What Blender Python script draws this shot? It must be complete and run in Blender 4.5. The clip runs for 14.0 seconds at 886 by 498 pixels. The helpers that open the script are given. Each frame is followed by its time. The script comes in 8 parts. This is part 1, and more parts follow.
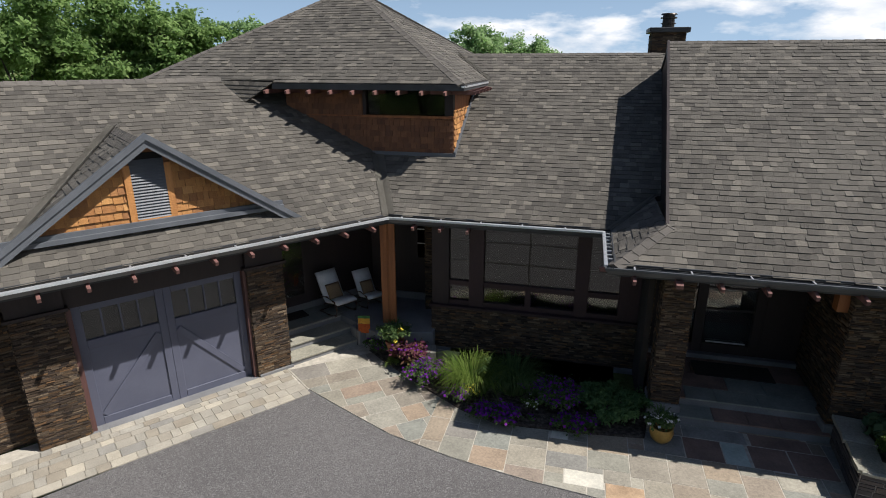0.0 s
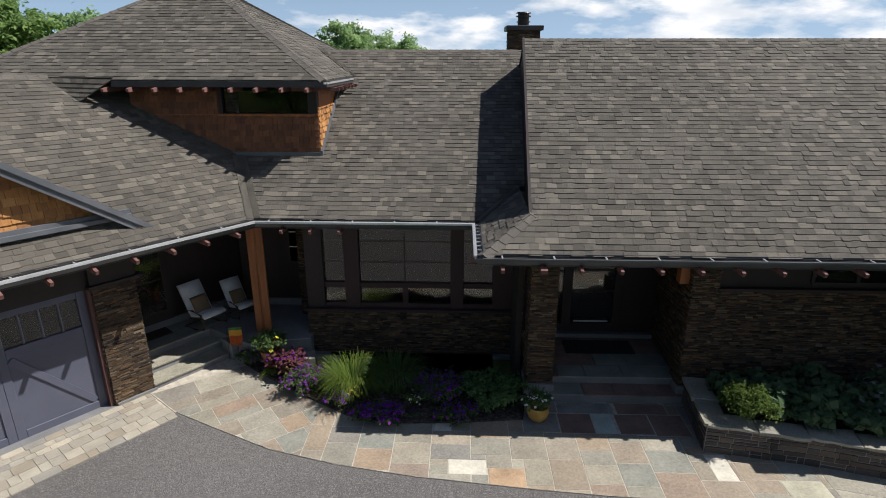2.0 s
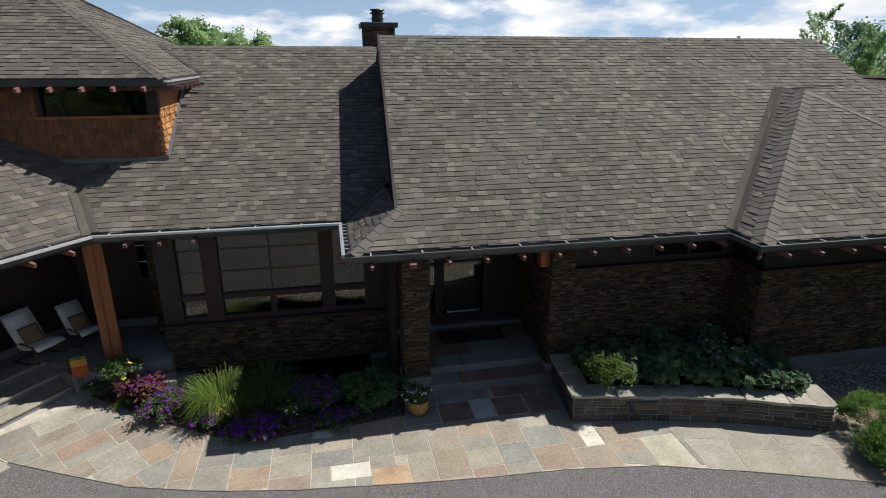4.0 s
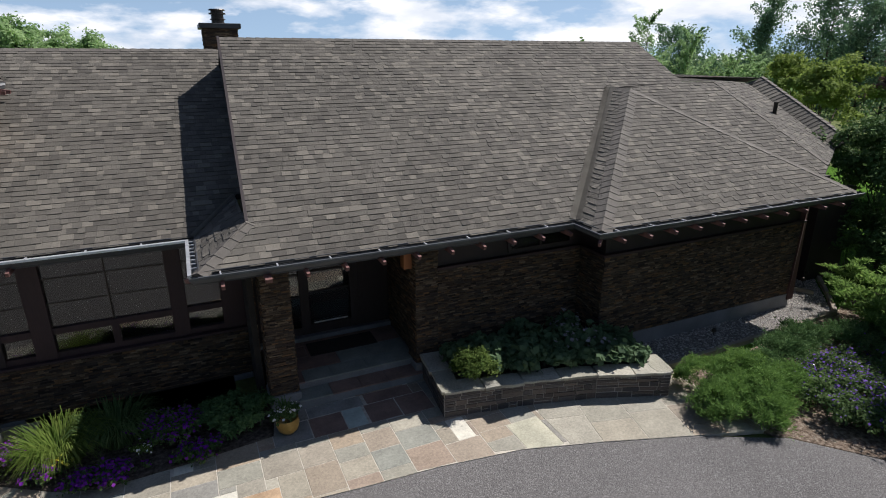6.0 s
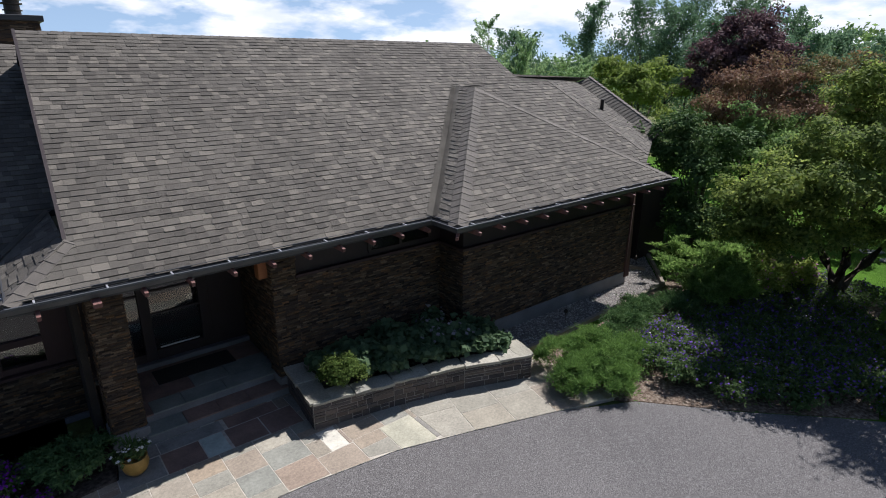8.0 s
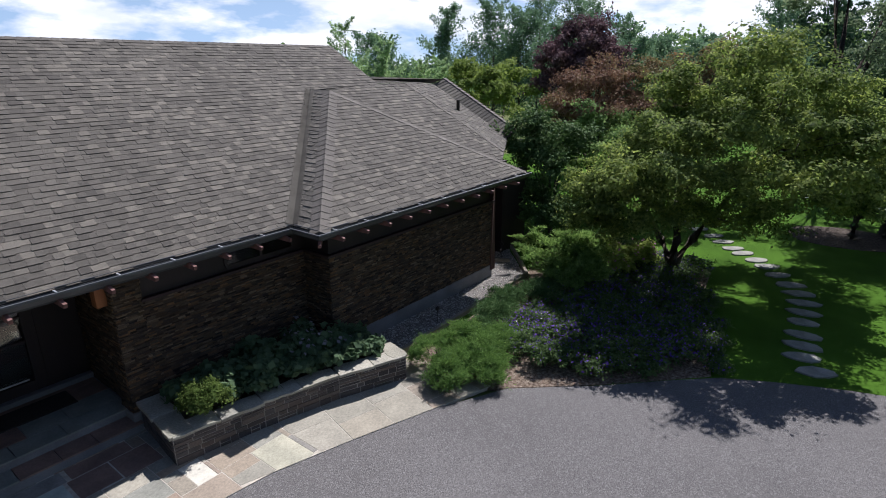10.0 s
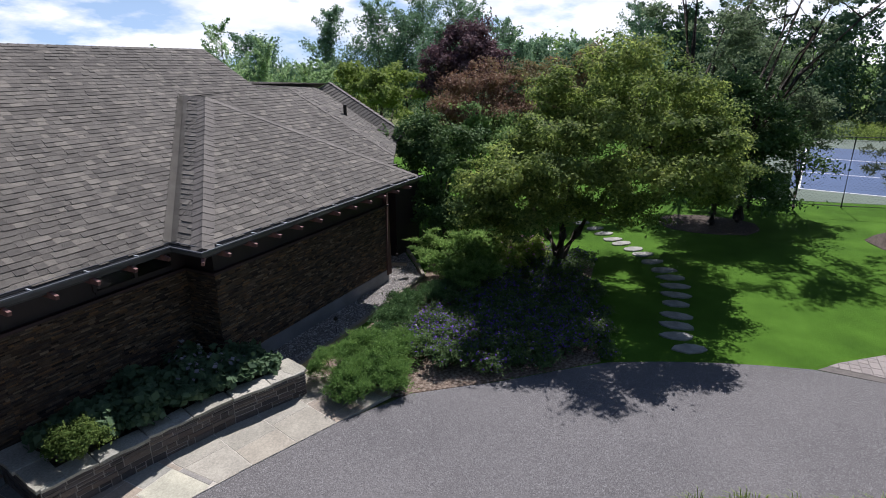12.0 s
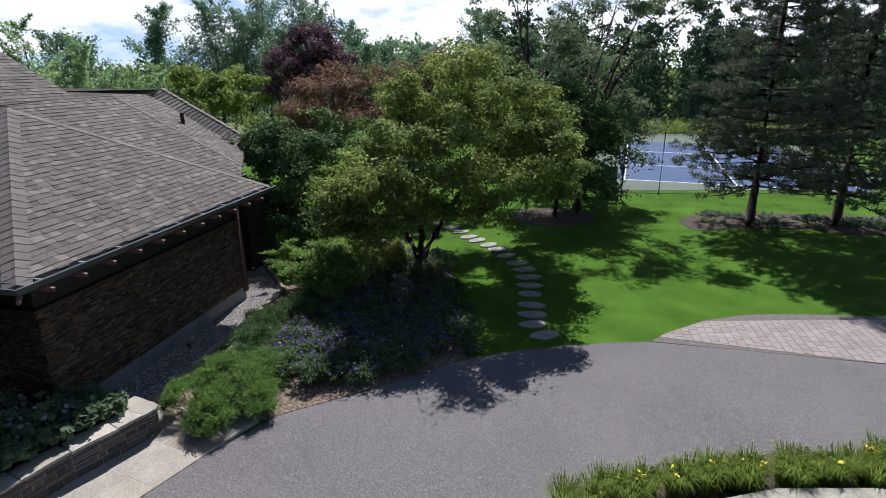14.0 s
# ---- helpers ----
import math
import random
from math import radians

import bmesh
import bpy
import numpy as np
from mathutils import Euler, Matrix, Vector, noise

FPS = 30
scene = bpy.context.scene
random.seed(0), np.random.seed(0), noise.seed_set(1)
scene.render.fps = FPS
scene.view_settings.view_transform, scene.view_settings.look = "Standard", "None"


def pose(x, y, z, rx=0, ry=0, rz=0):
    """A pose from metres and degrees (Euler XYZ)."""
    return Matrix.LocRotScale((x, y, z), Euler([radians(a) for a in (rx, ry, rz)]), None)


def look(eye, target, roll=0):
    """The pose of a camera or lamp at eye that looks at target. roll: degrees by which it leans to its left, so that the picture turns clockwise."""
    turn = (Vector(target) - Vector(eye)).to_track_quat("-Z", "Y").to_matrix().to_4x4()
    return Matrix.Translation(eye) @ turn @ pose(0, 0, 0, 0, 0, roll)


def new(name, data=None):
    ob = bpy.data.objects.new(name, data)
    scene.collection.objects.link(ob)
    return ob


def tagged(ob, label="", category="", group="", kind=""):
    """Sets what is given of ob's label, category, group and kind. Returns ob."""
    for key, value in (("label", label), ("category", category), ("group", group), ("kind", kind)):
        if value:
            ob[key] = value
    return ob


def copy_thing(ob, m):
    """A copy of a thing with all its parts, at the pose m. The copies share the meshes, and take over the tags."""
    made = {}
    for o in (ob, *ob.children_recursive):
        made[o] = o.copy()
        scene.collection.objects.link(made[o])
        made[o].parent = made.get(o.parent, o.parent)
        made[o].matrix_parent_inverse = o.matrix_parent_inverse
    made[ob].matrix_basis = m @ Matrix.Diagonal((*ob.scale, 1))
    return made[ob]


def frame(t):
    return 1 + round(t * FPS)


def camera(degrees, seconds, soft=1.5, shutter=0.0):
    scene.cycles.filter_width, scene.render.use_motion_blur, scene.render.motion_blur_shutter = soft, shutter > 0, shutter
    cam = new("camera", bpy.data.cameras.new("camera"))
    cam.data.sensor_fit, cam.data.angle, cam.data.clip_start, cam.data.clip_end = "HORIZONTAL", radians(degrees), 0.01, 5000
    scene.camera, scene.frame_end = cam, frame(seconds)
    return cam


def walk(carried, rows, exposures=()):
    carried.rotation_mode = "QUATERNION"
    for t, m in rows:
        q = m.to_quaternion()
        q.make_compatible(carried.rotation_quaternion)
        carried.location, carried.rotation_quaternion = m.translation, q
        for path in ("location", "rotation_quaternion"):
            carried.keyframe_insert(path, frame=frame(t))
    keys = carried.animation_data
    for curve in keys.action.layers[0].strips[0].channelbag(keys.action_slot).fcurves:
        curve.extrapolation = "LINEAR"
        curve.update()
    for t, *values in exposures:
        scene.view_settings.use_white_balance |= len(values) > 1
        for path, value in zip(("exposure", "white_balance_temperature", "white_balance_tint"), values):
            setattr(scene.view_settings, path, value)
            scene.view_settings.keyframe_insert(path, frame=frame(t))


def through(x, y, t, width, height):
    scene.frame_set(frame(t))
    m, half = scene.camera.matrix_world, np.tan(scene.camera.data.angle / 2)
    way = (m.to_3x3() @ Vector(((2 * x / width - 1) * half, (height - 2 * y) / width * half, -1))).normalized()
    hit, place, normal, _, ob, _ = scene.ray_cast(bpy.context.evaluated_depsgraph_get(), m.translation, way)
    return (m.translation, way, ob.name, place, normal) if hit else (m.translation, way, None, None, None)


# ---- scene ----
cam = camera(76.53, 14.0, soft=1.0)
PATH = [
    (0, look((0.000, 0.000, 6.000), (-2.327, 9.195, 2.832), -0.10)),
    (0.5, look((0.076, 0.038, 5.968), (-1.869, 9.323, 2.804), -0.12)),
    (1, look((0.140, 0.103, 5.944), (-1.370, 9.469, 2.782), -0.10)),
    (1.5, look((0.186, 0.130, 5.950), (-0.817, 9.559, 2.775), -0.08)),
    (2, look((0.211, 0.131, 5.950), (-0.112, 9.602, 2.755), 0.03)),
    (2.5, look((0.208, 0.162, 5.907), (0.487, 9.636, 2.718), 0.05)),
    (3, look((0.206, 0.181, 5.869), (1.058, 9.621, 2.681), 0.10)),
    (5.5, look((0.616, 0.165, 5.952), (3.978, 9.015, 2.732), -0.18)),
    (6, look((0.641, 0.156, 5.967), (4.562, 8.775, 2.752), -0.16)),
    (6.5, look((0.648, 0.176, 5.955), (5.128, 8.523, 2.751), -0.08)),
    (7, look((0.693, 0.185, 5.944), (5.678, 8.243, 2.746), -0.00)),
    (7.5, look((0.722, 0.220, 5.919), (6.224, 7.937, 2.729), 0.10)),
    (8, look((0.762, 0.223, 5.885), (6.737, 7.588, 2.713), 0.16)),
    (8.5, look((0.798, 0.194, 5.884), (7.252, 7.146, 2.721), 0.05)),
    (11, look((1.050, 0.113, 5.879), (9.105, 5.156, 2.767), -0.22)),
    (11.5, look((1.061, 0.126, 5.900), (9.365, 4.754, 2.796), -0.22)),
    (12, look((1.058, 0.121, 5.924), (9.543, 4.410, 2.823), -0.25)),
    (12.5, look((1.059, 0.095, 5.956), (9.774, 3.898, 2.857), -0.22)),
    (13, look((1.059, 0.091, 5.967), (9.997, 3.338, 2.873), -0.19)),
    (13.5, look((1.066, 0.098, 5.994), (10.211, 2.710, 2.904), -0.17)),
    (14, look((1.098, 0.113, 6.036), (10.399, 2.106, 2.951), -0.07)),
]
# the picture's tint drifts a little as the view swings to the east
walk(cam, PATH, [(0, 0.17, 6520, 11), (3, 0.15, 6640, 11), (5.5, 0.17, 6480, 12), (8.5, 0.31, 6180, 15), (11, 0.33, 6120, 17), (14, 0.41, 6120, 18)])

# ---- daylight: high sun from the east side, broken cumulus ----
SUN_DIR = Vector((0.76, 0.09, 1.0)).normalized()
SUN_EL = math.asin(SUN_DIR.z)
SUN_AZ = math.atan2(SUN_DIR.x, SUN_DIR.y)

world = bpy.data.worlds.new("sky")
scene.world = world
world.use_nodes = True
wt = world.node_tree
wt.nodes.clear()
w_out = wt.nodes.new("ShaderNodeOutputWorld")
w_bg = wt.nodes.new("ShaderNodeBackground")
w_sky = wt.nodes.new("ShaderNodeTexSky")
w_sky.sky_type = "NISHITA"
w_sky.sun_disc = False
w_sky.sun_elevation = SUN_EL
w_sky.sun_rotation = SUN_AZ
w_sky.air_density = 1.0
w_sky.dust_density = 0.6
w_tc = wt.nodes.new("ShaderNodeTexCoord")
w_map = wt.nodes.new("ShaderNodeMapping")
w_map.inputs["Scale"].default_value = (1.0, 1.0, 3.0)
w_noise = wt.nodes.new("ShaderNodeTexNoise")
w_noise.inputs["Scale"].default_value = 6.5
w_noise.inputs["Detail"].default_value = 9.0
w_noise.inputs["Roughness"].default_value = 0.55
w_ramp = wt.nodes.new("ShaderNodeValToRGB")
w_ramp.color_ramp.elements[0].position = 0.50
w_ramp.color_ramp.elements[1].position = 0.64
w_mix = wt.nodes.new("ShaderNodeMixRGB")
w_tone = wt.nodes.new("ShaderNodeValToRGB")    # cloud bellies are greyer than their crowns
w_tone.color_ramp.elements[0].position, w_tone.color_ramp.elements[1].position = 0.40, 0.62
w_tone.color_ramp.elements[0].color, w_tone.color_ramp.elements[1].color = (9.6, 10.3, 11.2, 1.0), (13.0, 13.1, 13.3, 1.0)
w_belly = wt.nodes.new("ShaderNodeTexNoise")
w_belly.inputs["Scale"].default_value = 9.0
w_belly.inputs["Detail"].default_value = 6.0
w_lift = wt.nodes.new("ShaderNodeMapping")
w_lift.inputs["Location"].default_value = (0, 0, 0.12)
w_lift.inputs["Scale"].default_value = (1.0, 1.0, 1.2)
wt.links.new(w_tc.outputs["Generated"], w_lift.inputs["Vector"])
wt.links.new(w_lift.outputs[0], w_sky.inputs["Vector"])
wt.links.new(w_tc.outputs["Generated"], w_map.inputs["Vector"])
wt.links.new(w_map.outputs[0], w_noise.inputs["Vector"])
wt.links.new(w_map.outputs[0], w_belly.inputs["Vector"])
wt.links.new(w_belly.outputs["Fac"], w_tone.inputs[0])
wt.links.new(w_tone.outputs[0], w_mix.inputs[2])
w_sep = wt.nodes.new("ShaderNodeSeparateXYZ")
wt.links.new(w_tc.outputs["Generated"], w_sep.inputs[0])
w_east = wt.nodes.new("ShaderNodeMath")         # the cloud thickens towards the east
w_east.operation = "MULTIPLY_ADD"
w_east.inputs[1].default_value = 0.15
wt.links.new(w_sep.outputs[0], w_east.inputs[0])
wt.links.new(w_noise.outputs["Fac"], w_east.inputs[2])
wt.links.new(w_east.outputs[0], w_ramp.inputs[0])
w_hz = wt.nodes.new("ShaderNodeMapRange")       # pale haze over the horizon
w_hz.interpolation_type = "SMOOTHSTEP"
w_hz.inputs[1].default_value, w_hz.inputs[2].default_value = 0.0, 0.32
w_hz.inputs[3].default_value, w_hz.inputs[4].default_value = 0.55, 0.0
wt.links.new(w_sep.outputs[2], w_hz.inputs[0])
w_haze = wt.nodes.new("ShaderNodeMixRGB")
w_haze.inputs[2].default_value = (6.0, 8.6, 11.8, 1.0)
wt.links.new(w_hz.outputs[0], w_haze.inputs[0])
wt.links.new(w_sky.outputs[0], w_haze.inputs[1])
w_low = wt.nodes.new("ShaderNodeMapRange")      # cloud only low down; the unseen zenith is left clear to cut fill
w_low.interpolation_type = "SMOOTHSTEP"
w_low.inputs[1].default_value, w_low.inputs[2].default_value = 0.18, 0.42
w_low.inputs[3].default_value, w_low.inputs[4].default_value = 1.0, 0.0
wt.links.new(w_sep.outputs[2], w_low.inputs[0])
w_cov = wt.nodes.new("ShaderNodeMath")
w_cov.operation = "MULTIPLY"
wt.links.new(w_ramp.outputs[0], w_cov.inputs[0])
wt.links.new(w_low.outputs[0], w_cov.inputs[1])
wt.links.new(w_cov.outputs[0], w_mix.inputs[0])
wt.links.new(w_haze.outputs[0], w_mix.inputs[1])
wt.links.new(w_mix.outputs[0], w_bg.inputs[0])
w_bg.inputs[1].default_value = 0.075
wt.links.new(w_bg.outputs[0], w_out.inputs[0])

sun = new("sun", bpy.data.lights.new("sun", "SUN"))
sun.data.energy = 5.4
sun.data.angle = radians(0.53)
sun.data.color = (1.0, 0.965, 0.92)
sun.matrix_world = look(tuple(SUN_DIR * 60), (0, 0, 0))

# ---- materials ----
def col(c):
    return (c[0], c[1], c[2], 1.0)


def surf(name, tones, scale=3.0, rough=0.8, bump=0.3, bump_scale=40.0, pick="", grain=0.25, metal=0.0, stretch=(1, 1, 1), spec=0.5, dist=0.01, blotch=0.5):
    """Base colour from a ramp of tones, picked by broad noise, by piece or by island; fine grain and relief on top."""
    m = bpy.data.materials.new(name)
    m.use_nodes = True
    nt = m.node_tree
    n, l = nt.nodes, nt.links
    b = n["Principled BSDF"]
    b.inputs["Roughness"].default_value = rough
    b.inputs["Metallic"].default_value = metal
    b.inputs["Specular IOR Level"].default_value = spec
    tc = n.new("ShaderNodeTexCoord")
    mp = n.new("ShaderNodeMapping")
    mp.inputs["Scale"].default_value = stretch
    l.new(tc.outputs["Object"], mp.inputs["Vector"])
    broad = n.new("ShaderNodeTexNoise")
    broad.inputs["Scale"].default_value = scale
    broad.inputs["Detail"].default_value = 5
    l.new(mp.outputs[0], broad.inputs["Vector"])
    ramp = n.new("ShaderNodeValToRGB")
    e = ramp.color_ramp.elements
    while len(e) < len(tones):
        e.new(0.5)
    for i, t in enumerate(tones):
        e[i].position = (i + 0.5) / len(tones) if pick else 0.3 + 0.4 * i / max(1, len(tones) - 1)
        e[i].color = col(t)
    if pick == "island":
        src = n.new("ShaderNodeNewGeometry").outputs["Random Per Island"]
    elif pick == "object":
        src = n.new("ShaderNodeObjectInfo").outputs["Random"]
    else:
        src = broad.outputs["Fac"]
    l.new(src, ramp.inputs[0])
    fine = n.new("ShaderNodeTexNoise")
    fine.inputs["Scale"].default_value = bump_scale
    fine.inputs["Detail"].default_value = 6
    fine.inputs["Roughness"].default_value = 0.7
    l.new(mp.outputs[0], fine.inputs["Vector"])
    mul = n.new("ShaderNodeMixRGB")
    mul.blend_type = "MULTIPLY"
    mul.inputs[0].default_value = grain
    gr = n.new("ShaderNodeMapRange")
    gr.inputs[1].default_value, gr.inputs[2].default_value = 0.3, 0.7
    gr.inputs[3].default_value, gr.inputs[4].default_value = 0.35, 1.65
    add = n.new("ShaderNodeMath")
    add.operation = "ADD"
    hb = n.new("ShaderNodeMath")
    hb.operation = "MULTIPLY_ADD"
    hb.inputs[1].default_value, hb.inputs[2].default_value = blotch, -0.5 * blotch
    l.new(broad.outputs["Fac"], hb.inputs[0])
    l.new(fine.outputs["Fac"], add.inputs[0])
    l.new(hb.outputs[0], add.inputs[1])
    l.new(add.outputs[0], gr.inputs[0])
    l.new(ramp.outputs[0], mul.inputs[1])
    l.new(gr.outputs[0], mul.inputs[2])
    l.new(mul.outputs[0], b.inputs["Base Color"])
    if bump:
        bp = n.new("ShaderNodeBump")
        bp.inputs["Strength"].default_value = bump
        bp.inputs["Distance"].default_value = dist
        l.new(fine.outputs["Fac"], bp.inputs["Height"])
        l.new(bp.outputs[0], b.inputs["Normal"])
    return m


def chips(m, scale, light, share):
    """Light stone chips strewn in a dark surface."""
    nt = m.node_tree
    n, l = nt.nodes, nt.links
    vo = n.new("ShaderNodeTexVoronoi")
    vo.inputs["Scale"].default_value = scale
    tc = n.new("ShaderNodeTexCoord")
    l.new(tc.outputs["Object"], vo.inputs["Vector"])
    sep = n.new("ShaderNodeSeparateColor")
    l.new(vo.outputs["Color"], sep.inputs[0])
    gt = n.new("ShaderNodeMath")
    gt.operation = "GREATER_THAN"
    gt.inputs[1].default_value = 1 - share
    l.new(sep.outputs[0], gt.inputs[0])
    mx = n.new("ShaderNodeMixRGB")
    mx.inputs[2].default_value = col(light)
    l.new(gt.outputs[0], mx.inputs[0])
    b = n["Principled BSDF"]
    old = b.inputs["Base Color"].links[0].from_socket
    l.new(old, mx.inputs[1])
    l.new(mx.outputs[0], b.inputs["Base Color"])


def leafy(name, tones, through=0.45, rough=0.7):
    """Leaves: colour by leaf, some light passing through."""
    m = bpy.data.materials.new(name)
    m.use_nodes = True
    nt = m.node_tree
    n, l = nt.nodes, nt.links
    b = n["Principled BSDF"]
    b.inputs["Roughness"].default_value = rough
    b.inputs["Specular IOR Level"].default_value = 0.12
    geo = n.new("ShaderNodeNewGeometry")
    tc = n.new("ShaderNodeTexCoord")
    no = n.new("ShaderNodeTexNoise")
    no.inputs["Scale"].default_value = 0.9
    l.new(tc.outputs["Object"], no.inputs["Vector"])
    mixv = n.new("ShaderNodeMath")
    mixv.operation = "MULTIPLY_ADD"
    mixv.inputs[1].default_value = 0.55
    half = n.new("ShaderNodeMath")
    half.operation = "MULTIPLY_ADD"
    half.inputs[1].default_value, half.inputs[2].default_value = 1.3, -0.42
    l.new(no.outputs["Fac"], half.inputs[0])
    l.new(geo.outputs["Random Per Island"], mixv.inputs[0])
    l.new(half.outputs[0], mixv.inputs[2])
    ramp = n.new("ShaderNodeValToRGB")
    e = ramp.color_ramp.elements
    while len(e) < len(tones):
        e.new(0.5)
    for i, t in enumerate(tones):
        e[i].position = (i + 0.5) / len(tones)
        e[i].color = col(t)
    l.new(mixv.outputs[0], ramp.inputs[0])
    l.new(ramp.outputs[0], b.inputs["Base Color"])
    tr = n.new("ShaderNodeBsdfTranslucent")
    l.new(ramp.outputs[0], tr.inputs["Color"])
    mx = n.new("ShaderNodeMixShader")
    mx.inputs[0].default_value = through
    l.new(b.outputs[0], mx.inputs[1])
    l.new(tr.outputs[0], mx.inputs[2])
    l.new(mx.outputs[0], n["Material Output"].inputs["Surface"])
    return m


def glass_mat(name, tint, ior=1.65):
    m = bpy.data.materials.new(name)
    m.use_nodes = True
    b = m.node_tree.nodes["Principled BSDF"]
    b.inputs["Base Color"].default_value = col(tint)
    b.inputs["Roughness"].default_value = 0.02
    b.inputs["IOR"].default_value = ior
    b.inputs["Transmission Weight"].default_value = 1.0
    b.inputs["Specular IOR Level"].default_value = 0.5
    return m


M_SHINGLE = surf("shingle", [(0.066, 0.060, 0.051), (0.110, 0.100, 0.085), (0.083, 0.076, 0.064), (0.106, 0.097, 0.082), (0.074, 0.067, 0.057), (0.100, 0.091, 0.077), (0.150, 0.136, 0.113)], scale=0.5, rough=0.92, bump=0.6, bump_scale=160, pick="island", grain=0.45)
M_SHINGLE_OB = surf("shingle_single", [(0.066, 0.060, 0.051), (0.110, 0.100, 0.085), (0.083, 0.076, 0.064), (0.106, 0.097, 0.082), (0.074, 0.067, 0.057), (0.100, 0.091, 0.077), (0.150, 0.136, 0.113)], scale=0.5, rough=0.92, bump=0.6, bump_scale=160, pick="object", grain=0.45)
M_CAP = surf("ridge_cap", [(0.108, 0.098, 0.086), (0.128, 0.116, 0.101)], scale=2, rough=0.92, bump=0.5, bump_scale=120, pick="island", grain=0.4)
# lighter copy of ridge_cap: sunlight on two right-hand hips is in the colour
M_CAP_SUN = surf("sunlit_ridge_cap", [(0.150, 0.136, 0.118), (0.180, 0.163, 0.142)], scale=2, rough=0.92, bump=0.5, bump_scale=120, pick="island", grain=0.4)
M_VALLEY = surf("valley_flashing", [(0.135, 0.125, 0.105), (0.165, 0.155, 0.130)], scale=3, rough=0.85, bump=0.3, bump_scale=120)
M_FELT = surf("roof_deck", [(0.03, 0.028, 0.026), (0.04, 0.037, 0.034)], rough=0.95)
M_STONE = surf("ledgestone", [(0.024, 0.018, 0.014), (0.103, 0.069, 0.043), (0.052, 0.040, 0.032), (0.172, 0.100, 0.049), (0.026, 0.023, 0.021), (0.198, 0.149, 0.099), (0.063, 0.042, 0.026), (0.044, 0.035, 0.031), (0.091, 0.068, 0.048)], scale=6, rough=0.85, bump=0.8, bump_scale=60, pick="island", grain=0.6, spec=0.25)
M_STONE_OB = surf("ledgestone_single", [(0.024, 0.018, 0.014), (0.103, 0.069, 0.043), (0.052, 0.040, 0.032), (0.172, 0.100, 0.049), (0.026, 0.023, 0.021), (0.198, 0.149, 0.099), (0.063, 0.042, 0.026), (0.044, 0.035, 0.031), (0.091, 0.068, 0.048)], scale=6, rough=0.85, bump=0.8, bump_scale=60, pick="object", grain=0.6, spec=0.25)
M_STONE_BACK = surf("stone_backing", [(0.03, 0.026, 0.022), (0.045, 0.038, 0.032)], rough=0.95)
M_PLANTER = surf("planter_stone", [(0.060, 0.052, 0.050), (0.125, 0.096, 0.080), (0.085, 0.075, 0.072), (0.150, 0.120, 0.100), (0.052, 0.048, 0.050), (0.105, 0.092, 0.086)], scale=5, rough=0.88, bump=0.9, bump_scale=40, pick="object", grain=0.6)
M_COPING = surf("coping", [(0.270, 0.258, 0.205), (0.330, 0.318, 0.262), (0.235, 0.232, 0.200), (0.365, 0.345, 0.282)], scale=2.5, rough=0.85, bump=0.6, bump_scale=30, grain=0.5, pick="object")
M_STEPSTONE = surf("stepping_stone", [(0.20, 0.20, 0.18), (0.29, 0.285, 0.255)], scale=3, rough=0.9, bump=0.5, bump_scale=40, grain=0.45)
M_MORTAR = surf("mortar", [(0.30, 0.28, 0.25), (0.40, 0.37, 0.33)], scale=8, rough=0.95, bump=0.5, bump_scale=120)
M_WOOD_DARK = surf("dark_stain", [(0.017, 0.011, 0.012), (0.027, 0.017, 0.017)], scale=2, rough=0.6, bump=0.2, bump_scale=30, stretch=(1, 1, 0.15))
M_MAROON = surf("maroon_trim", [(0.031, 0.016, 0.017), (0.043, 0.021, 0.022)], scale=2, rough=0.6, bump=0.2, bump_scale=40, stretch=(1, 1, 0.2))
M_CEDAR = surf("cedar_shake", [(0.338, 0.149, 0.047), (0.465, 0.220, 0.068), (0.398, 0.182, 0.055), (0.525, 0.267, 0.089), (0.305, 0.135, 0.047)], scale=4, rough=0.7, bump=0.5, bump_scale=60, pick="island", grain=0.45, stretch=(4, 4, 0.5))
# red-brown copy of cedar_shake, darkened for the eave's shade on the tower
M_CEDAR_SHADE = surf("cedar_shake_shade", [(0.150, 0.062, 0.030), (0.205, 0.088, 0.040), (0.175, 0.074, 0.034), (0.235, 0.104, 0.048), (0.135, 0.058, 0.030)], scale=4, rough=0.75, bump=0.5, bump_scale=60, pick="island", grain=0.45, stretch=(4, 4, 0.5))
M_CEDAR_TRIM = surf("cedar_trim", [(0.44, 0.19, 0.06), (0.55, 0.26, 0.085)], scale=3, rough=0.65, bump=0.3, bump_scale=50, stretch=(3, 3, 0.3))
M_POST = surf("fir_post", [(0.24, 0.085, 0.028), (0.33, 0.125, 0.042)], scale=3, rough=0.6, bump=0.3, bump_scale=50, stretch=(4, 4, 0.25), grain=0.4)
M_TAIL = surf("rafter_wood", [(0.150, 0.072, 0.062), (0.205, 0.100, 0.086)], scale=8, rough=0.7, bump=0.3, bump_scale=60)
M_SLATE = surf("slate_paint", [(0.088, 0.095, 0.135), (0.105, 0.112, 0.155)], scale=1.2, rough=0.5, bump=0.15, bump_scale=60, grain=0.12)
M_FASCIA = surf("fascia_paint", [(0.10, 0.11, 0.125), (0.135, 0.145, 0.16)], scale=2, rough=0.45, bump=0.08, bump_scale=50, grain=0.15)
M_DARKFASCIA = surf("dark_fascia", [(0.035, 0.037, 0.040), (0.05, 0.052, 0.056)], scale=2, rough=0.5, bump=0.1, grain=0.2)
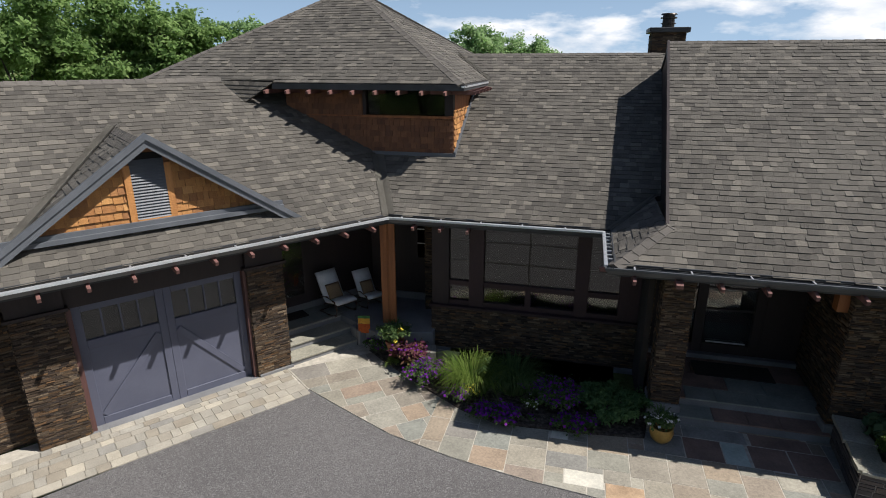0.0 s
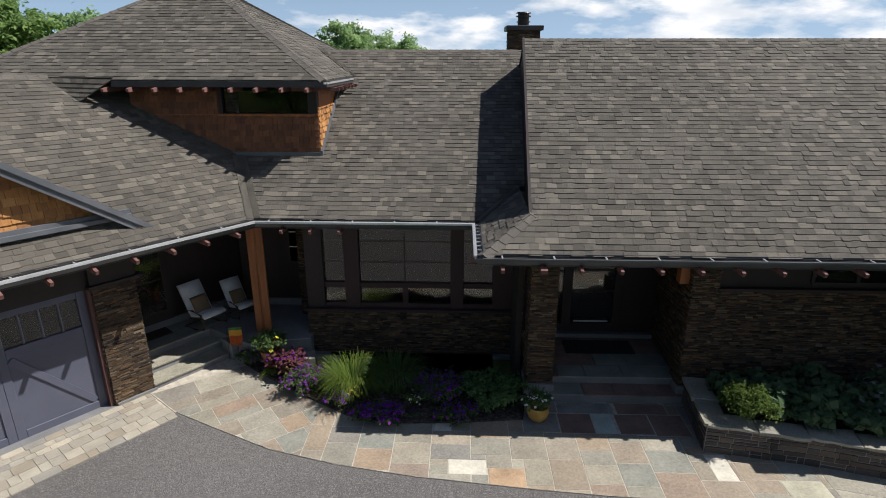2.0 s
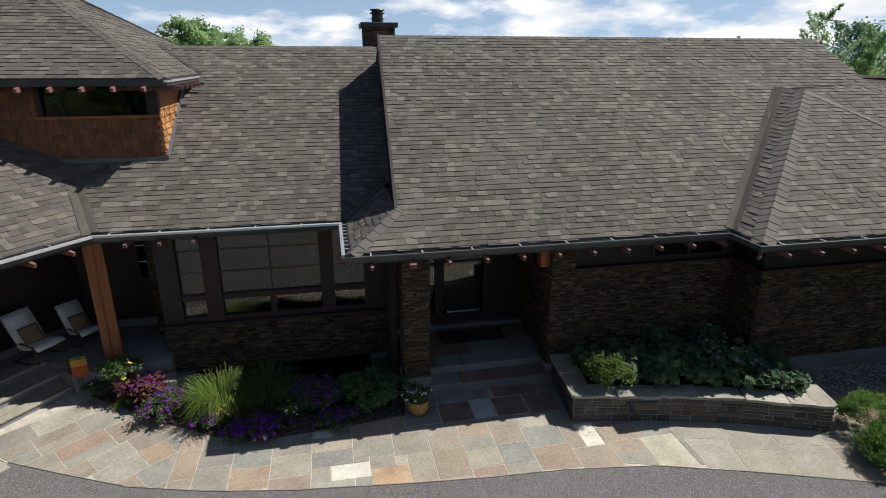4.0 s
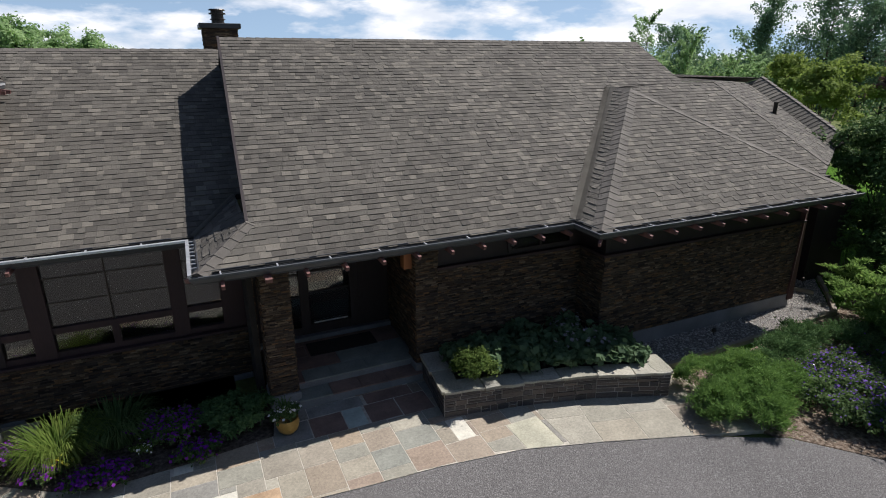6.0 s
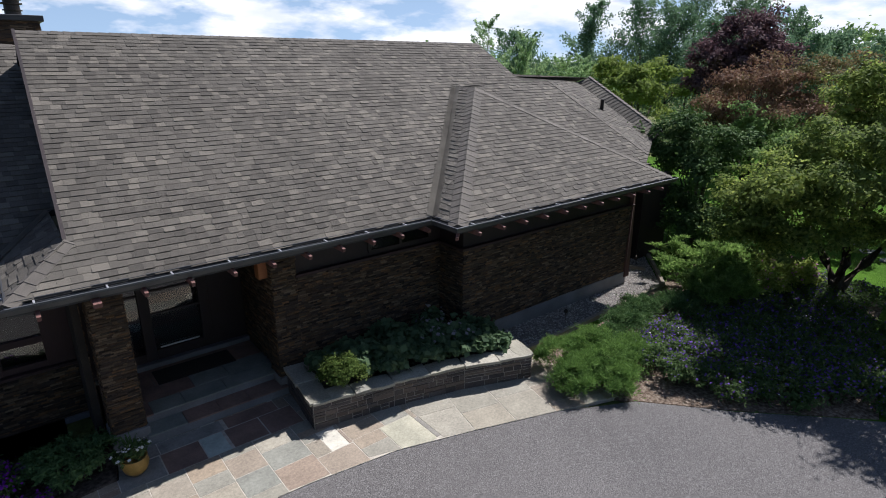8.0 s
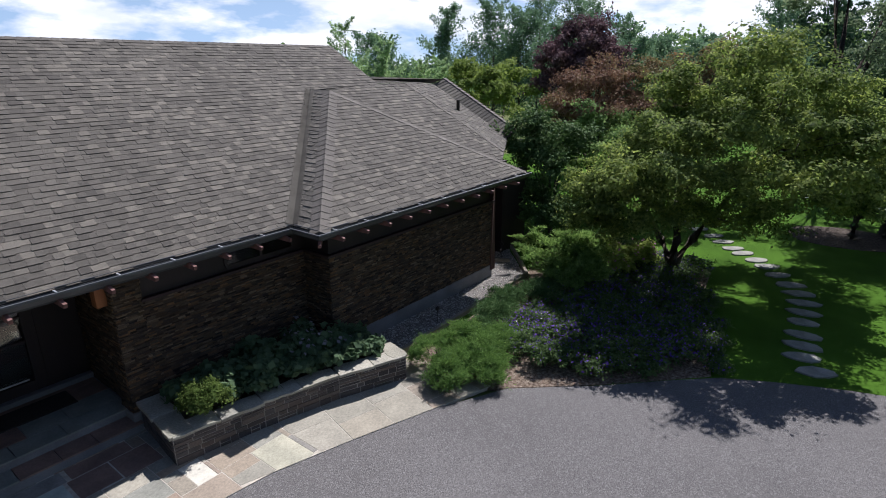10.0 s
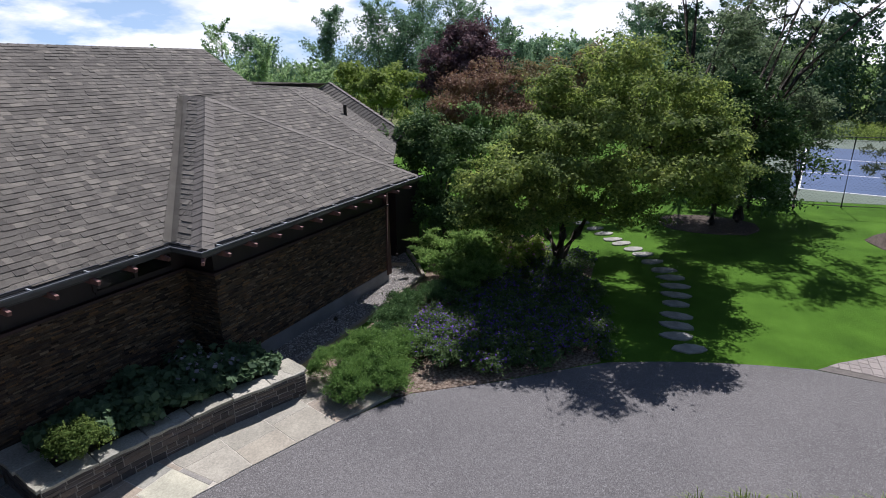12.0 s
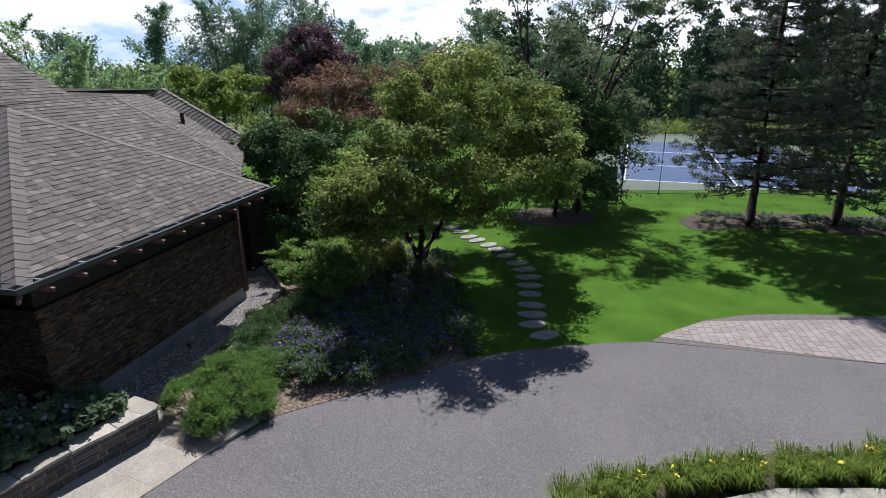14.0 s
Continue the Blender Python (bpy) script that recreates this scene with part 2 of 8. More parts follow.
M_GUTTER = surf("gutter_metal", [(0.09, 0.095, 0.10), (0.12, 0.125, 0.13)], scale=1.5, rough=0.38, bump=0.03, bump_scale=30, grain=0.15, metal=0.3)
M_RIM = surf("bright_metal", [(0.62, 0.64, 0.66), (0.72, 0.74, 0.76)], scale=2, rough=0.35, bump=0.03, metal=0.6, grain=0.15)
M_JAMB = surf("jamb_stain", [(0.085, 0.040, 0.036), (0.11, 0.052, 0.045)], scale=2, rough=0.6, bump=0.2, bump_scale=40, stretch=(1, 1, 0.2))
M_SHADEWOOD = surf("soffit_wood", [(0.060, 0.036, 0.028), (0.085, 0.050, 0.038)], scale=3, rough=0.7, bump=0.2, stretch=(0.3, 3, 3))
# near-black for backing sheets: the darkness of unlit rooms is in the colour
M_BLACK = surf("unlit_interior_black", [(0.010, 0.010, 0.011), (0.016, 0.015, 0.015)], rough=0.9, bump=0)
M_GLASS = glass_mat("window_glass", (0.80, 0.84, 0.82), 1.66)
M_GLASS_DIM = glass_mat("tinted_glass", (0.5, 0.55, 0.52), 1.4)
M_CONC = surf("concrete", [(0.162, 0.165, 0.171), (0.209, 0.212, 0.216)], scale=1.5, rough=0.9, bump=0.4, bump_scale=70, grain=0.3)
M_ASPHALT = surf("asphalt", [(0.124, 0.118, 0.116), (0.138, 0.131, 0.128)], scale=0.35, rough=0.95, bump=0.9, bump_scale=48, grain=0.7, dist=0.012, spec=0.15, blotch=0.16)
chips(M_ASPHALT, 80.0, (0.22, 0.215, 0.21), 0.17)
chips(M_ASPHALT, 95.0, (0.07, 0.069, 0.069), 0.12)
M_FLAG = surf("flagstone", [(0.291, 0.264, 0.207), (0.248, 0.245, 0.204), (0.318, 0.242, 0.172), (0.261, 0.253, 0.211), (0.228, 0.233, 0.202), (0.318, 0.286, 0.224), (0.326, 0.262, 0.189), (0.235, 0.201, 0.158), (0.283, 0.268, 0.220), (0.291, 0.216, 0.158), (0.213, 0.216, 0.198), (0.326, 0.304, 0.246)], scale=2.2, rough=0.82, bump=0.35, bump_scale=28, pick="object", grain=0.42)
M_FLAG_PALE = surf("pale_flagstone", [(0.52, 0.50, 0.43), (0.60, 0.57, 0.48)], scale=3, rough=0.82, bump=0.3, bump_scale=30, grain=0.25)
M_FLAG_TAN = surf("tan_flagstone", [(0.36, 0.25, 0.155), (0.43, 0.30, 0.19)], scale=3, rough=0.82, bump=0.3, bump_scale=30, grain=0.35)
M_FLAG_BUFF = surf("buff_flagstone", [(0.36, 0.35, 0.27), (0.44, 0.42, 0.32)], scale=2, rough=0.82, bump=0.3, bump_scale=30, grain=0.35)
M_FLAG_GREY = surf("grey_flagstone", [(0.20, 0.20, 0.185), (0.26, 0.255, 0.235)], scale=3, rough=0.82, bump=0.3, bump_scale=30, grain=0.35)
M_FLAG_MAROON = surf("maroon_flagstone", [(0.192, 0.128, 0.104), (0.243, 0.161, 0.128)], scale=3, rough=0.82, bump=0.3, bump_scale=30, grain=0.3)
M_FLAG_TEAL = surf("pale_bluestone", [(0.380, 0.448, 0.408), (0.448, 0.519, 0.471)], scale=3, rough=0.8, bump=0.3, bump_scale=30, grain=0.25)
M_FLAG_BLUE = surf("bluestone", [(0.199, 0.218, 0.196), (0.237, 0.254, 0.225)], scale=3, rough=0.8, bump=0.3, bump_scale=30, grain=0.25)
M_JOINT = surf("joint_sand", [(0.40, 0.37, 0.31), (0.50, 0.46, 0.39)], scale=9, rough=0.97, bump=0.5, bump_scale=150)
M_JOINT_DARK = surf("dark_joint_sand", [(0.10, 0.09, 0.08), (0.14, 0.125, 0.11)], scale=9, rough=0.97, bump=0.5, bump_scale=150)
M_PAVER = surf("concrete_paver", [(0.300, 0.280, 0.235), (0.375, 0.345, 0.285), (0.250, 0.240, 0.215), (0.455, 0.410, 0.325), (0.335, 0.315, 0.268), (0.290, 0.255, 0.200)], scale=3, rough=0.9, bump=0.4, bump_scale=80, pick="object", grain=0.35)
M_PAVER_ISL = surf("lot_paver", [(0.215, 0.190, 0.172), (0.270, 0.240, 0.215), (0.240, 0.212, 0.190)], scale=1, rough=0.9, bump=0.3, bump_scale=60, pick="island", grain=0.3)
M_LAWN = surf("lawn", [(0.046, 0.108, 0.012), (0.054, 0.124, 0.013), (0.064, 0.140, 0.016)], scale=0.8, rough=0.95, bump=0.9, bump_scale=70, grain=0.55, dist=0.015, spec=0.05, blotch=0.3)
M_GROUND = surf("meadow", [(0.06, 0.10, 0.025), (0.10, 0.13, 0.04), (0.14, 0.14, 0.06)], scale=0.06, rough=0.98, bump=1.0, bump_scale=3, grain=0.6, dist=0.2, spec=0.15)
M_MULCH_TAN = surf("mulch_tan", [(0.104, 0.075, 0.053), (0.192, 0.145, 0.110), (0.288, 0.246, 0.194)], scale=16, rough=0.98, bump=1.0, bump_scale=60, grain=0.6, dist=0.03, spec=0.15)
M_SOIL = surf("mulch", [(0.045, 0.036, 0.030), (0.085, 0.068, 0.056), (0.135, 0.112, 0.095)], scale=14, rough=0.98, bump=1.0, bump_scale=60, grain=0.6, dist=0.03, spec=0.15)
M_GRAVEL = surf("gravel", [(0.230, 0.216, 0.203), (0.430, 0.405, 0.367), (0.330, 0.310, 0.284), (0.540, 0.514, 0.463), (0.270, 0.232, 0.205)], scale=8, rough=0.9, bump=0.4, bump_scale=60, pick="island", grain=0.4)
M_GRIT = surf("gravel_grit", [(0.07, 0.067, 0.064), (0.165, 0.155, 0.142), (0.26, 0.245, 0.225)], scale=34, rough=0.95, bump=1.0, bump_scale=60, grain=0.6, dist=0.02)
M_TIMBER = surf("edging_timber", [(0.22, 0.19, 0.15), (0.33, 0.285, 0.225)], scale=5, rough=0.9, bump=0.4, stretch=(0.4, 3, 3))
M_BARK = surf("bark", [(0.045, 0.036, 0.030), (0.085, 0.068, 0.055)], scale=7, rough=0.95, bump=1.0, bump_scale=22, grain=0.6, stretch=(1, 1, 0.25), dist=0.03)
M_BARK_PINE = surf("pine_bark", [(0.027, 0.020, 0.017), (0.051, 0.036, 0.028)], scale=6, rough=0.95, bump=1.0, bump_scale=18, grain=0.6, stretch=(1, 1, 0.35), dist=0.03)
M_COURT_BLUE = surf("court_blue", [(0.020, 0.056, 0.142), (0.026, 0.067, 0.158)], scale=0.3, rough=0.85, bump=0.1, grain=0.15)
M_COURT_GREEN = surf("court_green", [(0.068, 0.102, 0.070), (0.085, 0.120, 0.085)], scale=0.3, rough=0.85, bump=0.1, grain=0.2)
# pale cloth tones: sunlight passing through the panel is put into the colour
M_SCREEN = surf("windscreen_cloth", [(0.27, 0.31, 0.27), (0.33, 0.37, 0.33)], scale=3, rough=0.9, bump=0.2, grain=0.2)
M_WHITE = surf("white_line", [(0.75, 0.76, 0.76), (0.82, 0.82, 0.82)], scale=3, rough=0.7, bump=0.1, grain=0.1)
M_FENCE = surf("fence_steel", [(0.045, 0.055, 0.05), (0.06, 0.07, 0.065)], rough=0.5, bump=0.1, metal=0.4)
M_CUSHION = surf("cream_canvas", [(0.60, 0.62, 0.63), (0.70, 0.72, 0.73)], scale=5, rough=0.95, bump=0.4, bump_scale=180, grain=0.15)
M_PILLOW = surf("tan_stripe", [(0.20, 0.135, 0.075), (0.30, 0.21, 0.125)], scale=18, rough=0.95, bump=0.4, bump_scale=120, stretch=(5, 5, 0.05))
M_BENT = surf("bent_wood", [(0.075, 0.042, 0.026), (0.11, 0.062, 0.038)], scale=5, rough=0.5, bump=0.1)
M_MAT = surf("coir_mat", [(0.022, 0.018, 0.016), (0.035, 0.028, 0.024)], scale=20, rough=0.98, bump=0.8, bump_scale=150)
M_FLAG_RED = surf("flag_orange", [(0.62, 0.13, 0.035), (0.75, 0.19, 0.04)], scale=14, rough=0.8, bump=0.1)
M_FLAG_GRN = surf("flag_green", [(0.10, 0.30, 0.10), (0.14, 0.38, 0.13)], scale=9, rough=0.8, bump=0.1)
M_FLAG_YEL = surf("flag_yellow", [(0.80, 0.42, 0.06), (0.85, 0.50, 0.08)], scale=9, rough=0.8, bump=0.1)
M_POT = surf("glazed_pot", [(0.36, 0.215, 0.05), (0.46, 0.29, 0.085)], scale=5, rough=0.4, bump=0.15, bump_scale=25)
M_TERRA = surf("terracotta", [(0.30, 0.125, 0.065), (0.38, 0.165, 0.09)], scale=5, rough=0.8, bump=0.2)
M_BRONZE = surf("bronze", [(0.035, 0.030, 0.026), (0.05, 0.042, 0.036)], rough=0.45, bump=0.1, metal=0.6)

L_MAIN = leafy("leaf_magnolia", [(0.086, 0.133, 0.040), (0.156, 0.223, 0.060), (0.236, 0.307, 0.080), (0.375, 0.439, 0.110)], through=0.55)
L_DARK = leafy("leaf_dark", [(0.047, 0.092, 0.031), (0.078, 0.142, 0.045), (0.123, 0.199, 0.067)], through=0.22)
# the backlit side's darkness and some distance haze are in these tones
L_WOODS = leafy("leaf_far_woods", [(0.045, 0.095, 0.050), (0.072, 0.135, 0.070), (0.105, 0.180, 0.090)], through=0.12)
L_MAPLE = leafy("leaf_maple", [(0.120, 0.205, 0.068), (0.195, 0.310, 0.102), (0.290, 0.410, 0.148)], through=0.52)
L_LIME = leafy("leaf_lime", [(0.141, 0.204, 0.045), (0.221, 0.297, 0.07), (0.293, 0.369, 0.096)])
L_SPIREA = leafy("leaf_spirea", [(0.190, 0.265, 0.060), (0.290, 0.370, 0.090), (0.380, 0.450, 0.130)], through=0.5)
# tones raised: distance haze and backlight are partly in the leaf colour
L_POPLAR = leafy("leaf_poplar", [(0.203, 0.32, 0.139), (0.303, 0.441, 0.207), (0.413, 0.551, 0.274)], through=0.6)
L_PURPLE = leafy("leaf_purple", [(0.085, 0.050, 0.058), (0.140, 0.082, 0.092), (0.215, 0.125, 0.130)], through=0.25)
L_RUST = leafy("leaf_rust", [(0.175, 0.102, 0.070), (0.265, 0.155, 0.105), (0.240, 0.185, 0.095)], through=0.3)
L_RUST_OLIVE = leafy("leaf_rust_olive", [(0.150, 0.125, 0.060), (0.200, 0.200, 0.080), (0.260, 0.160, 0.085)], through=0.35)
L_OLIVE = leafy("leaf_olive", [(0.095, 0.138, 0.077), (0.151, 0.207, 0.110), (0.230, 0.293, 0.160)], through=0.55)
L_POPLAR_FAR = leafy("leaf_far_poplar", [(0.105, 0.190, 0.110), (0.160, 0.265, 0.150), (0.235, 0.350, 0.200)], through=0.45)
L_PINE = leafy("needle_pine", [(0.080, 0.105, 0.066), (0.125, 0.155, 0.095), (0.185, 0.215, 0.135)], through=0.2)
L_JUNIPER = leafy("needle_juniper", [(0.087, 0.166, 0.045), (0.147, 0.261, 0.068), (0.216, 0.347, 0.091)], through=0.35)
# brighter copy of needle_juniper: sunlight on the feathery junipers is in the colour
L_JUNIPER_SUN = leafy("needle_juniper_sunlit", [(0.125, 0.215, 0.060), (0.205, 0.330, 0.090), (0.300, 0.430, 0.120)], through=0.55)
# darker copy of needle_juniper: the back junipers' shade is in the colour
L_JUNIPER_SHADE = leafy("needle_juniper_shade", [(0.058, 0.119, 0.045), (0.097, 0.175, 0.064), (0.146, 0.24, 0.087)], through=0.25)
L_BOX = leafy("leaf_box", [(0.061, 0.107, 0.025), (0.109, 0.169, 0.04), (0.186, 0.246, 0.068)])
L_HOSTA = leafy("leaf_hosta", [(0.075, 0.129, 0.068), (0.115, 0.183, 0.094), (0.155, 0.23, 0.128)])
L_BED = leafy("leaf_bed", [(0.059, 0.108, 0.039), (0.099, 0.163, 0.057), (0.163, 0.226, 0.086)])
L_GRASS = leafy("blade_green", [(0.095, 0.16, 0.028), (0.15, 0.22, 0.045), (0.22, 0.27, 0.07)])
L_DAYLILY = leafy("blade_daylily", [(0.150, 0.230, 0.040), (0.220, 0.310, 0.060), (0.300, 0.370, 0.095)], through=0.6)
F_VIOLET = leafy("petal_violet", [(0.125, 0.014, 0.225), (0.185, 0.024, 0.31), (0.25, 0.045, 0.37)], through=0.25)
F_BLUE = leafy("petal_blue", [(0.105, 0.054, 0.270), (0.150, 0.079, 0.345), (0.210, 0.130, 0.390)], through=0.25)
F_WHITE = leafy("petal_white", [(0.70, 0.70, 0.66), (0.80, 0.80, 0.76)], through=0.2)
F_YELLOW = leafy("petal_yellow", [(0.75, 0.62, 0.06), (0.82, 0.72, 0.12)], through=0.2)
F_PINK = leafy("petal_pink", [(0.42, 0.16, 0.34), (0.52, 0.24, 0.44)], through=0.2)
F_SILVER = leafy("leaf_silver", [(0.20, 0.20, 0.22), (0.30, 0.29, 0.31)], through=0.2)
F_COLEUS = leafy("leaf_coleus", [(0.075, 0.022, 0.04), (0.12, 0.035, 0.055), (0.17, 0.13, 0.045)], through=0.25)

# ---- mesh helpers ----
rnd = random.Random(5)


def mesh_from(name, verts, faces, mat, smooth=False):
    me = bpy.data.meshes.new(name)
    me.from_pydata([tuple(v) for v in verts], [], [tuple(f) for f in faces])
    me.materials.append(mat)
    if smooth:
        me.polygons.foreach_set("use_smooth", [True] * len(me.polygons))
    me.update()
    return me


def put(name, me, parent=None, label="", m=None):
    ob = new(name, me)
    ob.parent = parent
    if m is not None:
        ob.matrix_basis = m
    if label:
        ob["label"] = label
    return ob


def part(name, bm, mat, parent=None, label="", m=None, smooth=False):
    me = bpy.data.meshes.new(name)
    if smooth:
        for f in bm.faces:
            f.smooth = True
    bm.to_mesh(me)
    bm.free()
    me.materials.append(mat)
    return put(name, me, parent, label, m)


def box_bm(bm, x0, x1, y0, y1, z0, z1, m=None):
    vs = [bm.verts.new(v) for v in ((x0, y0, z0), (x1, y0, z0), (x1, y1, z0), (x0, y1, z0), (x0, y0, z1), (x1, y0, z1), (x1, y1, z1), (x0, y1, z1))]
    for f in ((3, 2, 1, 0), (4, 5, 6, 7), (0, 1, 5, 4), (1, 2, 6, 5), (2, 3, 7, 6), (3, 0, 4, 7)):
        bm.faces.new([vs[i] for i in f])
    if m is not None:
        bmesh.ops.transform(bm, matrix=m, verts=vs)
    return vs


def box(name, x0, x1, y0, y1, z0, z1, mat, parent=None, label="", m=None, bevel=0.0):
    bm = bmesh.new()
    box_bm(bm, x0, x1, y0, y1, z0, z1)
    if bevel:
        bmesh.ops.bevel(bm, geom=bm.edges[:], offset=bevel, segments=1, affect="EDGES")
    return part(name, bm, mat, parent, label, m)


def slab(name, outline, z0, z1, mat, parent=None, label="", m=None, bevel=0.0):
    """A flat plate with the given plan outline (counterclockwise)."""
    bm = bmesh.new()
    n = len(outline)
    lo = [bm.verts.new((p[0], p[1], z0)) for p in outline]
    hi = [bm.verts.new((p[0], p[1], z1)) for p in outline]
    bm.faces.new(hi)
    bm.faces.new(lo[::-1])
    for i in range(n):
        j = (i + 1) % n
        bm.faces.new((lo[i], lo[j], hi[j], hi[i]))
    if bevel:
        es = [e for e in bm.edges if e.verts[0].co.z > z1 - 1e-5 and e.verts[1].co.z > z1 - 1e-5]
        bmesh.ops.bevel(bm, geom=es, offset=bevel, segments=1, affect="EDGES")
    return part(name, bm, mat, parent, label, m)


def tube(bm, pts, radii, sides=8):
    """A tapered tube along points, added to bm."""
    rings = []
    prev = Vector((1, 0, 0))
    for i, p in enumerate(pts):
        p = Vector(p)
        d = (Vector(pts[min(i + 1, len(pts) - 1)]) - Vector(pts[max(i - 1, 0)])).normalized()
        a = d.cross(prev if abs(d.dot(prev)) < 0.95 else Vector((0, 1, 0))).normalized()
        b = d.cross(a).normalized()
        prev = b
        rings.append([bm.verts.new(p + radii[i] * (math.cos(2 * math.pi * k / sides) * a + math.sin(2 * math.pi * k / sides) * b)) for k in range(sides)])
    for r0, r1 in zip(rings, rings[1:]):
        for k in range(sides):
            bm.faces.new((r0[k], r0[(k + 1) % sides], r1[(k + 1) % sides], r1[k]))
    bm.faces.new(rings[0][::-1])
    bm.faces.new(rings[-1])


def clip_poly(poly, convex):
    """The part of poly (2D) that lies inside the counterclockwise convex outline."""
    out = poly
    n = len(convex)
    for i in range(n):
        ax, ay = convex[i]
        bx, by = convex[(i + 1) % n]
        if not out:
            return []
        src, out = out, []
        for k in range(len(src)):
            p, q = src[k], src[(k + 1) % len(src)]
            sp = (bx - ax) * (p[1] - ay) - (by - ay) * (p[0] - ax)
            sq = (bx - ax) * (q[1] - ay) - (by - ay) * (q[0] - ax)
            if sp >= 0:
                out.append(p)
            if (sp >= 0) != (sq >= 0):
                f = sp / (sp - sq)
                out.append((p[0] + f * (q[0] - p[0]), p[1] + f * (q[1] - p[1])))
    return out


def area2(poly):
    return 0.5 * abs(sum(poly[i][0] * poly[(i + 1) % len(poly)][1] - poly[(i + 1) % len(poly)][0] * poly[i][1] for i in range(len(poly))))


class Plane:
    """A roof plane: eave point, eave direction in degrees, slope; (u, v) are plan metres along and up from the eave."""

    def __init__(self, ox, oy, oz, deg, slope):
        a = radians(deg)
        self.o = Vector((ox, oy, oz))
        self.u = Vector((math.cos(a), math.sin(a), 0))
        self.v = Vector((-math.sin(a), math.cos(a), slope))
        self.slope = slope
        self.n = self.u.cross(self.v).normalized()

    def at(self, u, v, h=0.0):
        return self.o + u * self.u + v * self.v + h * self.n

    def uv(self, x, y):
        d = Vector((x, y, 0)) - Vector((self.o.x, self.o.y, 0))
        h = Vector((self.v.x, self.v.y, 0))
        return (d.dot(self.u), d.dot(h))


def ccw(poly):
    s = sum(poly[i][0] * poly[(i + 1) % len(poly)][1] - poly[(i + 1) % len(poly)][0] * poly[i][1] for i in range(len(poly)))
    return list(poly) if s > 0 else list(poly)[::-1]


SINGLE = []  # shingles that stay pieces of their own


def roof(pl, polys, parent, thick=0.10, single=None):
    """Deck and overlapping shingles of one roof plane; polys are convex outlines in (u, v)."""
    bm = bmesh.new()
    for poly in polys:
        poly = ccw(poly)
        top = [bm.verts.new(pl.at(*p)) for p in poly]
        low = [bm.verts.new(pl.at(*p) - Vector((0, 0, thick))) for p in poly]
        bm.faces.new(top)
        bm.faces.new(low[::-1])
        for i in range(len(poly)):
            j = (i + 1) % len(poly)
            bm.faces.new((low[i], low[j], top[j], top[i]))
    deck = part("roof_deck", bm, M_FELT, parent)
    ev = 0.128 / math.sqrt(1 + pl.slope ** 2)
    verts, faces = [], []
    for poly in polys:
        poly = ccw(poly)
        us, vs = [p[0] for p in poly], [p[1] for p in poly]
        k = math.floor(min(vs) / ev)
        while k * ev < max(vs):
            r = random.Random(k * 7919 + int(1000 * abs(pl.o.x)) + int(pl.u.x * 777))
            u = min(us) - r.random() * 0.3 - 0.02
            while u < max(us):
                w = r.choice((0.11, 0.14, 0.16, 0.18, 0.22))
                thick = r.random() < 0.6
                lift = r.choice((0.013, 0.016)) if thick else 0.006
                low = k * ev - (0.004 if thick else -0.012)
                quad = [(u + 0.0015, low), (u + w - 0.0015, low), (u + w - 0.0015, (k + 1) * ev + 0.02), (u + 0.0015, (k + 1) * ev + 0.02)]
                if single and single(u, k * ev) and min(us) < u and u + w < max(us) and len(SINGLE) < 300:
                    if len(clip_poly(quad, poly)) >= 4:
                        SINGLE.append((pl, u, low, w, ev, lift))
                        u += w
                        continue
                c = clip_poly(quad, poly)
                if len(c) >= 3 and area2(c) > 2e-4:
                    b0 = len(verts)
                    m = len(c)
                    for p in c:
                        f = (p[1] - low) / ev
                        verts.append(pl.at(p[0], p[1], max(0.003, lift * (1 - f) + 0.003)))
                    for p in c:
                        verts.append(pl.at(p[0], p[1], -0.004))
                    faces.append(tuple(range(b0, b0 + m)))
                    for i in range(m):
                        j = (i + 1) % m
                        faces.append((b0 + m + i, b0 + m + j, b0 + j, b0 + i))
                u += w
            k += 1
    ob = put("shingle", mesh_from("shingle", verts, faces, M_SHINGLE), deck, "weathered grey-brown laminated asphalt shingles")
    ob["kind"] = "stuff"
    return deck


